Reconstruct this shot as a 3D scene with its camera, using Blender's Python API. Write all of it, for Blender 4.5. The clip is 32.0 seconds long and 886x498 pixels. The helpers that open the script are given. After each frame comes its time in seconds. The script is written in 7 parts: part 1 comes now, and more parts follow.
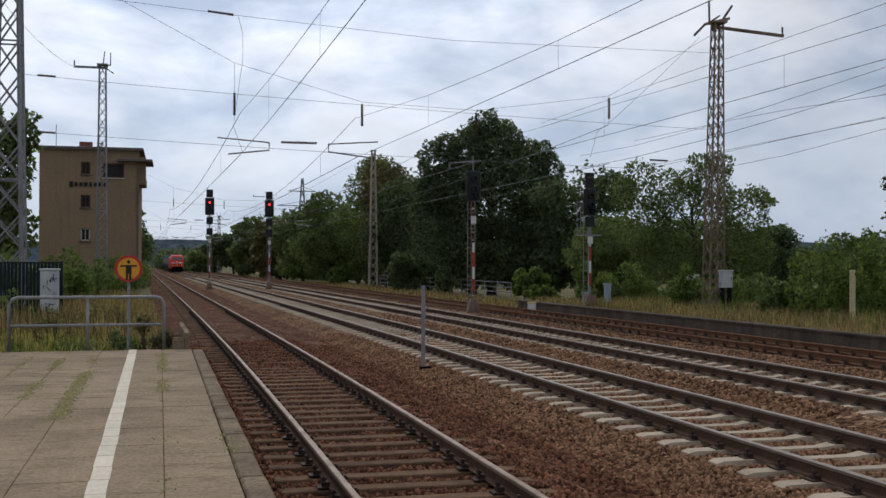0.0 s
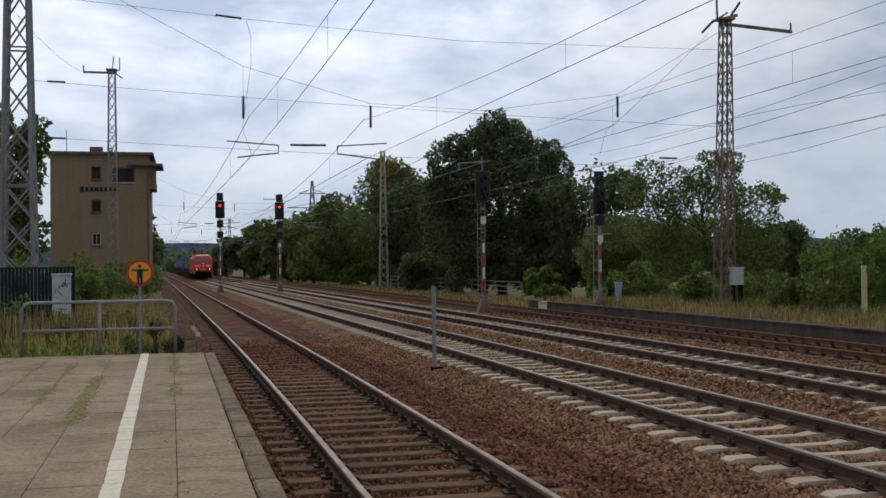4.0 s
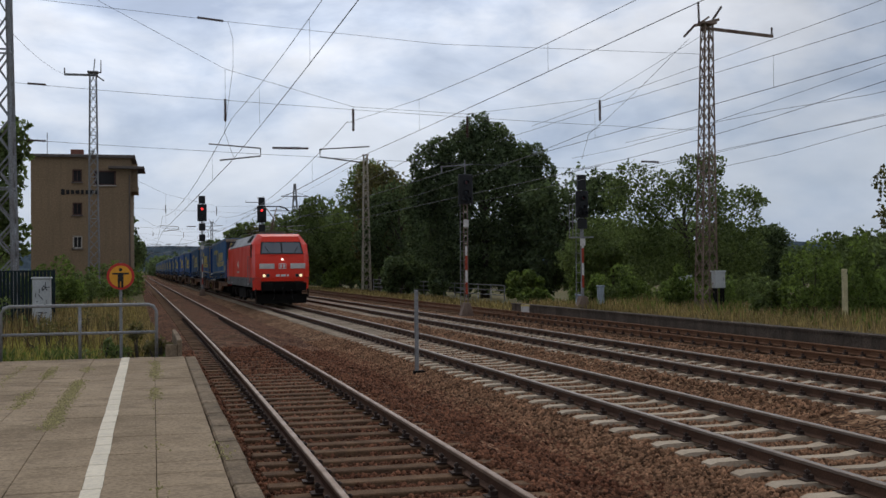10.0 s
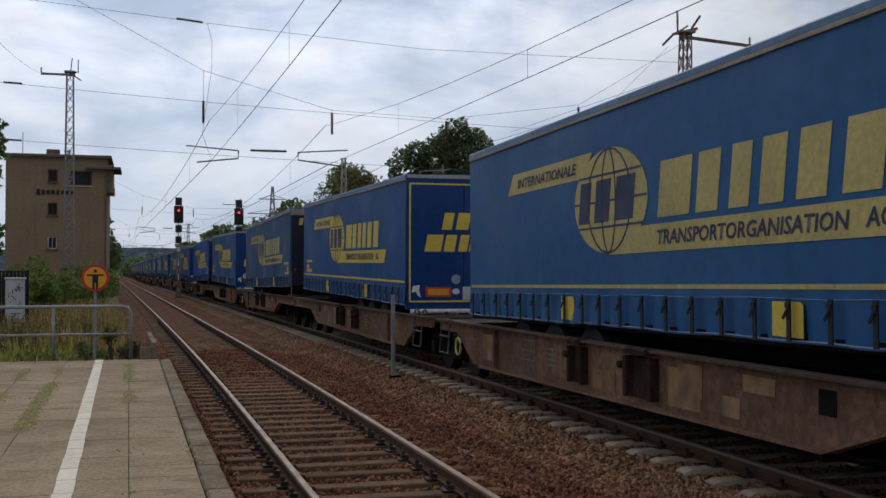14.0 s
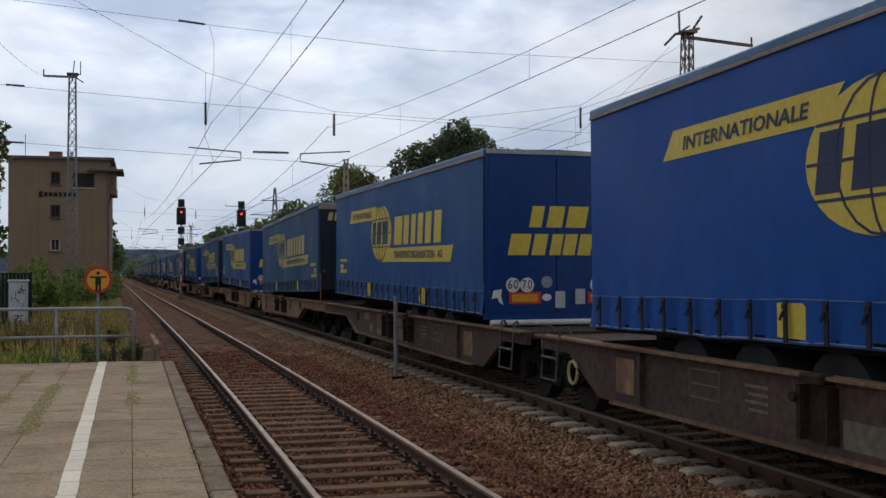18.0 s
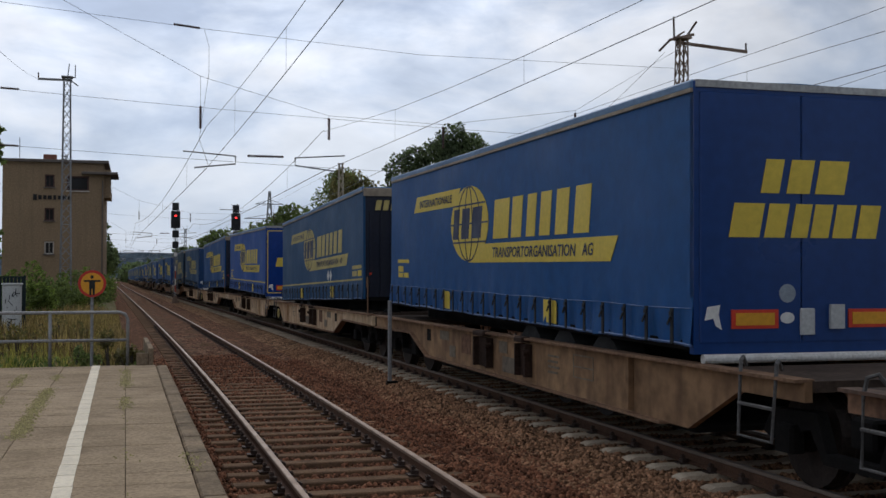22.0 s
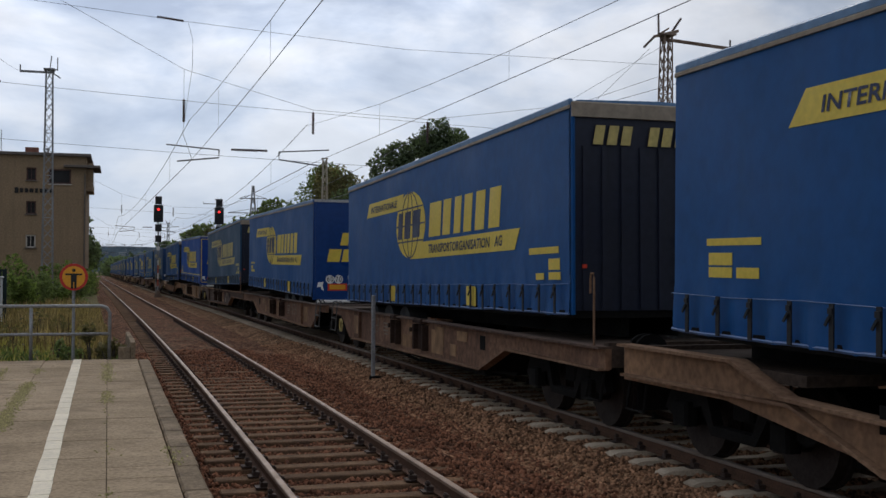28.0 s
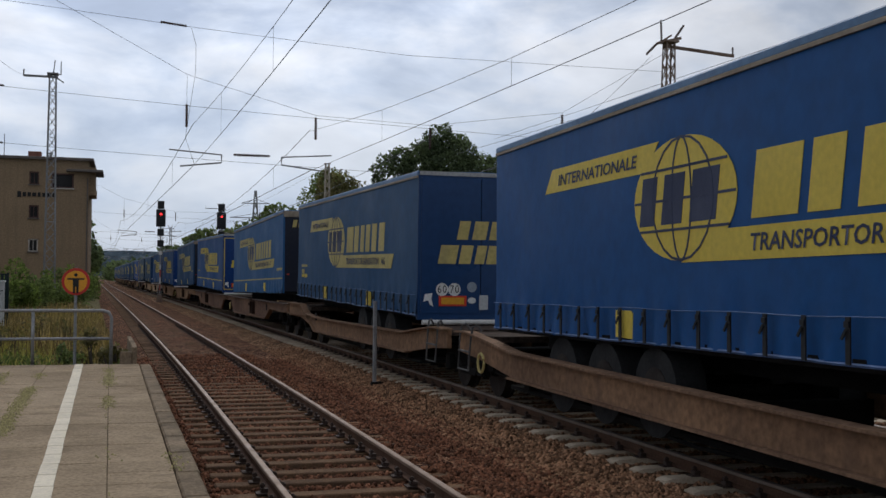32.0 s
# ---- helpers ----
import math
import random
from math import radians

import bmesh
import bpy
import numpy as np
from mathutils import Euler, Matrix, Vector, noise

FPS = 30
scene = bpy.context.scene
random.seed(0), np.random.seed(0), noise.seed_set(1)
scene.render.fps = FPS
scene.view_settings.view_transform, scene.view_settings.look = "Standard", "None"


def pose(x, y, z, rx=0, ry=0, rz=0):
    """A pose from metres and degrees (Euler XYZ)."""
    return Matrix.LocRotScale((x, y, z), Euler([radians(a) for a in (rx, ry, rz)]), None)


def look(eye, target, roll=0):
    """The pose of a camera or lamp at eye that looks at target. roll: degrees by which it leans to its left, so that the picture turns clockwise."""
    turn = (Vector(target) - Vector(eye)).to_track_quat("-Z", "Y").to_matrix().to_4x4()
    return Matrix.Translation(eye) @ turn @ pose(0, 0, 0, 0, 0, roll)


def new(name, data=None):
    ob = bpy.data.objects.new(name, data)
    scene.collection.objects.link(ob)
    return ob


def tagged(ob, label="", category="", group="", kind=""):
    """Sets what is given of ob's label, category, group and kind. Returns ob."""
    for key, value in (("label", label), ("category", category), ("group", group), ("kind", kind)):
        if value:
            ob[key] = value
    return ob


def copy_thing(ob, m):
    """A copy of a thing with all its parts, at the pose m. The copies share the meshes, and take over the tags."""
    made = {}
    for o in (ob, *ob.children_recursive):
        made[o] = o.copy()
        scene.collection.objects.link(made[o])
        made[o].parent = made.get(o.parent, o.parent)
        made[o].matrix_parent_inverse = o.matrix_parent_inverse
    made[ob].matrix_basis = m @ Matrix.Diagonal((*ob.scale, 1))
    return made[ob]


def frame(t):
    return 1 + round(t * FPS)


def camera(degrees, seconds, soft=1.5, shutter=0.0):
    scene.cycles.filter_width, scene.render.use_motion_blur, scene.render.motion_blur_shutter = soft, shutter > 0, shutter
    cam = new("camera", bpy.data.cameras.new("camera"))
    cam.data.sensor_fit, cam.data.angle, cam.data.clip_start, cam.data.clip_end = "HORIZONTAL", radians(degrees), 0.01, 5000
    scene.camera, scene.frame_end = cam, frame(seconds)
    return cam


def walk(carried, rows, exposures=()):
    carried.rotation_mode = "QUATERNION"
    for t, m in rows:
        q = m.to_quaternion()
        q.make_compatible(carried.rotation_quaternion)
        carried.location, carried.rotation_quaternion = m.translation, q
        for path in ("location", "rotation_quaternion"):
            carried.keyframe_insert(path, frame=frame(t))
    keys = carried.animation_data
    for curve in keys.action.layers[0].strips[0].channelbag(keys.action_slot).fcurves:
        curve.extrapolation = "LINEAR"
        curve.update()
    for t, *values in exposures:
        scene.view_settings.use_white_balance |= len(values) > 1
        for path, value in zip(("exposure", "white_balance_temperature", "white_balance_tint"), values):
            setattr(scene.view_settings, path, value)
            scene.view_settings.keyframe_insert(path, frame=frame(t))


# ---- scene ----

# Railway station platform beside four tracks; a freight train of curtain-sider trailers passes on the second track.
# x is across the tracks, y along them, z up from the rail tops of the first track.

CAM_ROWS = [
    (0.0, -2.403, 0.017, 1.919, 90.782, -13.798, 0.067),
    (0.5, -2.404, 0.014, 1.919, 90.693, -13.671, 0.044),
    (1.0, -2.404, 0.013, 1.919, 90.672, -13.695, 0.067),
    (1.5, -2.404, 0.008, 1.920, 90.749, -13.605, -0.095),
    (2.0, -2.404, -0.001, 1.922, 90.847, -13.532, -0.169),
    (2.5, -2.402, -0.006, 1.923, 90.886, -13.296, -0.429),
    (3.0, -2.401, -0.006, 1.923, 90.796, -13.255, -0.565),
    (3.5, -2.399, -0.005, 1.922, 90.816, -13.225, -0.596),
    (5.5, -2.397, -0.020, 1.924, 90.756, -13.448, -0.701),
    (6.0, -2.395, -0.012, 1.924, 90.753, -13.411, -0.772),
    (6.5, -2.392, -0.002, 1.924, 90.769, -13.491, -0.814),
    (7.0, -2.391, 0.005, 1.922, 90.764, -13.599, -0.903),
    (7.5, -2.390, 0.004, 1.920, 90.827, -13.778, -0.803),
    (8.0, -2.388, -0.003, 1.922, 90.832, -13.789, -0.774),
    (8.5, -2.386, -0.009, 1.928, 90.822, -13.802, -0.749),
    (9.0, -2.383, -0.009, 1.931, 90.831, -13.818, -0.828),
    (9.5, -2.382, -0.000, 1.930, 90.887, -13.971, -0.676),
    (10.0, -2.383, 0.010, 1.928, 90.963, -14.148, -0.609),
    (10.5, -2.383, 0.012, 1.927, 91.027, -14.327, -0.528),
    (11.0, -2.383, 0.012, 1.928, 90.954, -14.404, -0.417),
    (11.5, -2.384, 0.014, 1.928, 90.942, -14.499, -0.389),
    (12.0, -2.384, 0.018, 1.928, 91.050, -14.693, -0.262),
    (12.5, -2.381, 0.024, 1.929, 91.104, -14.918, -0.255),
    (13.0, -2.376, 0.033, 1.929, 91.210, -15.109, -0.124),
    (13.5, -2.376, 0.038, 1.931, 91.273, -15.244, -0.090),
    (14.0, -2.378, 0.034, 1.934, 91.204, -15.327, 0.015),
    (14.5, -2.376, 0.027, 1.938, 91.186, -15.409, -0.032),
    (16.5, -2.376, -0.003, 1.937, 91.262, -15.410, -0.109),
    (17.0, -2.376, 0.004, 1.937, 91.239, -15.278, -0.167),
    (17.5, -2.377, 0.015, 1.937, 91.233, -15.228, -0.215),
    (18.0, -2.379, 0.019, 1.938, 91.243, -15.196, -0.163),
    (18.5, -2.382, 0.019, 1.938, 91.285, -15.118, -0.112),
    (19.0, -2.383, 0.022, 1.936, 91.162, -15.158, -0.076),
    (19.5, -2.383, 0.024, 1.936, 91.056, -15.206, -0.033),
    (20.0, -2.383, 0.020, 1.938, 91.041, -15.201, -0.061),
    (20.5, -2.383, 0.010, 1.940, 91.163, -15.238, -0.128),
    (21.0, -2.383, -0.000, 1.945, 91.301, -15.252, -0.095),
    (21.5, -2.382, -0.004, 1.951, 91.383, -15.368, -0.052),
    (22.0, -2.378, 0.002, 1.952, 91.460, -15.477, 0.014),
    (22.5, -2.375, 0.011, 1.948, 91.517, -15.568, 0.019),
    (23.0, -2.375, 0.019, 1.946, 91.562, -15.645, 0.075),
    (23.5, -2.376, 0.026, 1.946, 91.511, -15.890, 0.165),
    (24.0, -2.376, 0.034, 1.946, 91.444, -16.037, 0.265),
    (24.5, -2.373, 0.044, 1.946, 91.437, -16.276, 0.424),
    (25.0, -2.371, 0.053, 1.945, 91.375, -16.463, 0.578),
    (25.5, -2.369, 0.056, 1.945, 91.323, -16.584, 0.550),
    (27.5, -2.373, 0.032, 1.944, 91.329, -16.460, 0.323),
    (28.0, -2.374, 0.034, 1.943, 91.221, -16.324, 0.258),
    (28.5, -2.375, 0.039, 1.942, 91.150, -16.301, 0.343),
    (29.0, -2.375, 0.040, 1.941, 91.148, -16.361, 0.437),
    (29.5, -2.373, 0.037, 1.942, 91.095, -16.439, 0.414),
    (30.0, -2.370, 0.034, 1.944, 91.034, -16.317, 0.257),
    (30.5, -2.368, 0.032, 1.947, 91.139, -16.218, 0.293),
    (31.0, -2.369, 0.029, 1.951, 91.293, -16.254, 0.417),
    (31.5, -2.370, 0.025, 1.954, 91.371, -16.281, 0.448),
    (32.0, -2.372, 0.024, 1.953, 91.514, -16.213, 0.503),
]

cam = camera(44.012, 32.0, soft=1.5)
walk(cam, [(t, pose(x, y, z, rx, 0, rz) @ pose(0, 0, 0, 0, 0, roll)) for t, x, y, z, rx, rz, roll in CAM_ROWS],
     exposures=((0.0, 0.08), (3.5, 0.08), (9.0, -0.04), (14.0, -0.02), (20.0, 0.03), (25.0, 0.04), (28.0, 0.0), (32.0, -0.02)))

# ---------------------------------------------------------------- light
SUN_UP, SUN_ROUND = 46.0, 4.0


def make_world():
    w = bpy.data.worlds.new("sky")
    scene.world = w
    w.use_nodes = True
    nt = w.node_tree
    nt.nodes.clear()
    N, L = nt.nodes.new, nt.links.new
    sky = N("ShaderNodeTexSky")
    sky.sky_type, sky.sun_disc = "NISHITA", False
    sky.sun_elevation, sky.sun_rotation = radians(SUN_UP), radians(SUN_ROUND)
    sky.air_density, sky.dust_density = 1.0, 2.0
    scale = N("ShaderNodeMix")
    scale.data_type, scale.blend_type = "RGBA", "MULTIPLY"
    scale.inputs[0].default_value = 1.0
    scale.inputs[7].default_value = (0.075, 0.08, 0.09, 1)
    L(sky.outputs[0], scale.inputs[6])
    co = N("ShaderNodeTexCoord")
    sep = N("ShaderNodeSeparateXYZ")
    L(co.outputs["Generated"], sep.inputs[0])
    # cloud field over the directions, a little flattened towards the horizon
    dv = N("ShaderNodeMapping")
    dv.inputs["Scale"].default_value = (1.0, 1.0, 2.3)
    dv.inputs["Location"].default_value = (1.72, 0.64, 0.93)
    L(co.outputs["Generated"], dv.inputs[0])
    n1 = N("ShaderNodeTexNoise")
    n1.inputs["Scale"].default_value, n1.inputs["Detail"].default_value = 5.0, 8.0
    n1.inputs["Roughness"].default_value, n1.inputs["Distortion"].default_value = 0.55, 0.25
    L(dv.outputs[0], n1.inputs["Vector"])
    r1 = N("ShaderNodeValToRGB")
    e = r1.color_ramp.elements
    e[0].position, e[0].color = 0.34, (0.44, 0.52, 0.68, 1)
    e[1].position, e[1].color = 0.59, (0.975, 0.995, 1.05, 1)
    m = e.new(0.455)
    m.color = (0.67, 0.745, 0.885, 1)
    m = e.new(0.53)
    m.color = (0.865, 0.91, 1.005, 1)
    L(n1.outputs[0], r1.inputs[0])
    # finer, softer second layer
    n2 = N("ShaderNodeTexNoise")
    n2.inputs["Scale"].default_value, n2.inputs["Detail"].default_value = 15.0, 7.0
    L(dv.outputs[0], n2.inputs["Vector"])
    mr = N("ShaderNodeMapRange")
    mr.inputs[1].default_value, mr.inputs[2].default_value = 0.3, 0.7
    mr.inputs[3].default_value, mr.inputs[4].default_value = 0.86, 1.09
    L(n2.outputs[0], mr.inputs[0])
    mul = N("ShaderNodeMix")
    mul.data_type, mul.blend_type = "RGBA", "MULTIPLY"
    mul.inputs[0].default_value = 1.0
    L(r1.outputs[0], mul.inputs[6])
    L(mr.outputs[0], mul.inputs[7])
    # the veil is brighter round the hidden sun
    dot = N("ShaderNodeVectorMath")
    dot.operation = "DOT_PRODUCT"
    up, rd = radians(SUN_UP - 14), radians(SUN_ROUND - 2)
    dot.inputs[1].default_value = (math.sin(rd) * math.cos(up), math.cos(rd) * math.cos(up), math.sin(up))
    L(co.outputs["Generated"], dot.inputs[0])
    gl = N("ShaderNodeMapRange")
    gl.inputs[1].default_value, gl.inputs[2].default_value = 0.80, 0.965
    gl.inputs[3].default_value, gl.inputs[4].default_value = 0.58, 1.18
    L(dot.outputs["Value"], gl.inputs[0])
    glm = N("ShaderNodeMix")
    glm.data_type, glm.blend_type = "RGBA", "MULTIPLY"
    glm.inputs[0].default_value = 1.0
    L(mul.outputs[2], glm.inputs[6])
    L(gl.outputs[0], glm.inputs[7])
    # blue-grey towards the horizon
    hz = N("ShaderNodeMapRange")
    hz.inputs[1].default_value, hz.inputs[2].default_value = 0.0, 0.26
    hz.inputs[3].default_value, hz.inputs[4].default_value = 0.66, 0.0
    L(sep.outputs[2], hz.inputs[0])
    hm = N("ShaderNodeMix")
    hm.data_type = "RGBA"
    hm.inputs[7].default_value = (0.42, 0.535, 0.72, 1)
    L(hz.outputs[0], hm.inputs[0])
    L(glm.outputs[2], hm.inputs[6])
    mix = N("ShaderNodeMix")
    mix.data_type = "RGBA"
    mix.inputs[0].default_value = 0.88
    L(scale.outputs[2], mix.inputs[6])
    L(hm.outputs[2], mix.inputs[7])
    bg = N("ShaderNodeBackground")
    bg.inputs[1].default_value = 1.02
    L(mix.outputs[2], bg.inputs[0])
    out = N("ShaderNodeOutputWorld")
    L(bg.outputs[0], out.inputs[0])


make_world()
sun = new("sun", bpy.data.lights.new("sun", "SUN"))
sun.data.energy, sun.data.angle, sun.data.color = 0.7, radians(14), (1.0, 0.95, 0.88)
_a, _r = radians(SUN_UP), radians(SUN_ROUND)
sun.matrix_world = look((0, 0, 60), (-math.sin(_r) * math.cos(_a) * 9, -math.cos(_r) * math.cos(_a) * 9, 60 - math.sin(_a) * 9))

# ---------------------------------------------------------------- materials


def mat(name, color, rough=0.7, metal=0.0, var=0.25, scale=6.0, fine=60.0, bump=0.15, bumpd=0.01, dark=None, spots=0.0,
        obj=0.0, streak=0.0, emit=None, spec=0.3, trans=0.0, island=0.0, coat=0.0, thin=0.0, laid=False):
    """A surface with variation at two scales, bump, optional stains (spots), vertical runs (streak) and per-piece tone."""
    m = bpy.data.materials.new(name)
    m.use_nodes = True
    nt = m.node_tree
    N, L = nt.nodes.new, nt.links.new
    b = nt.nodes["Principled BSDF"]
    b.inputs["Roughness"].default_value, b.inputs["Metallic"].default_value = rough, metal
    b.inputs["Specular IOR Level"].default_value = spec
    if coat:
        b.inputs["Coat Weight"].default_value, b.inputs["Coat Roughness"].default_value = coat, 0.15
    where = N("ShaderNodeNewGeometry").outputs["Position"] if laid else N("ShaderNodeTexCoord").outputs["Object"]
    dark = dark or tuple(c * 0.45 for c in color)
    big, small = N("ShaderNodeTexNoise"), N("ShaderNodeTexNoise")
    for n, s, d in ((big, scale, 6.0), (small, fine, 3.0)):
        n.inputs["Scale"].default_value, n.inputs["Detail"].default_value = s, d
        L(where, n.inputs["Vector"])

    def mixer(kind, fac, a, c):
        x = N("ShaderNodeMix")
        x.data_type, x.blend_type = "RGBA", kind
        for sock, v in ((0, fac), (6, a), (7, c)):
            if hasattr(v, "links"):
                L(v, x.inputs[sock])
            elif isinstance(v, tuple):
                x.inputs[sock].default_value = (*v, 1)
            else:
                x.inputs[sock].default_value = v
        return x.outputs[2]

    def span(v, a, c, lo, hi):
        r = N("ShaderNodeMapRange")
        L(v, r.inputs[0])
        for i, k in enumerate((a, c, lo, hi)):
            r.inputs[i + 1].default_value = k
        return r.outputs[0]

    col = mixer("MIX", span(big.outputs[0], 0.35, 0.7, 0.0, min(1.0, var * 2)), color, dark)
    col = mixer("MULTIPLY", 1.0, col, span(small.outputs[0], 0.3, 0.7, 1 - var, 1 + var * 0.6))
    if spots:
        v = N("ShaderNodeTexNoise")
        v.inputs["Scale"].default_value, v.inputs["Detail"].default_value = scale * 3.1, 8.0
        L(where, v.inputs["Vector"])
        col = mixer("MIX", span(v.outputs[0], 0.56, 0.70, 0.0, spots), col, dark)
    if streak:
        mp = N("ShaderNodeMapping")
        mp.inputs["Scale"].default_value = (2.2, 2.2, 0.16)
        L(where, mp.inputs[0])
        v = N("ShaderNodeTexNoise")
        v.inputs["Scale"].default_value, v.inputs["Detail"].default_value = 1.6, 6.0
        L(mp.outputs[0], v.inputs["Vector"])
        col = mixer("MIX", span(v.outputs[0], 0.5, 0.72, 0.0, streak), col, dark)
    if obj or island:
        if obj:
            o = N("ShaderNodeObjectInfo")
            src = o.outputs["Random"]
        else:
            o = N("ShaderNodeNewGeometry")
            src = o.outputs["Random Per Island"]
        k = obj or island
        col = mixer("MULTIPLY", 1.0, col, span(src, 0.0, 1.0, 1 - k, 1 + k * 0.7))
    L(col, b.inputs["Base Color"])
    L(span(big.outputs[0], 0.3, 0.7, max(0.02, rough - 0.12), min(1.0, rough + 0.12)), b.inputs["Roughness"])
    if bump:
        bp = N("ShaderNodeBump")
        bp.inputs["Strength"].default_value, bp.inputs["Distance"].default_value = bump, bumpd
        L(small.outputs[0], bp.inputs["Height"])
        L(bp.outputs[0], b.inputs["Normal"])
    if emit:
        b.inputs["Emission Color"].default_value, b.inputs["Emission Strength"].default_value = (*emit[0], 1), emit[1]
    if thin:
        # light that passes through a leaf
        tl, ms = N("ShaderNodeBsdfTranslucent"), N("ShaderNodeMixShader")
        tint = mixer("MULTIPLY", 1.0, col, (1.25, 1.35, 0.8))
        L(tint, tl.inputs["Color"])
        ms.inputs[0].default_value = thin
        L(b.outputs[0], ms.inputs[1])
        L(tl.outputs[0], ms.inputs[2])
        L(ms.outputs[0], nt.nodes["Material Output"].inputs["Surface"])
    if trans:
        b.inputs["Transmission Weight"].default_value = trans
    return m


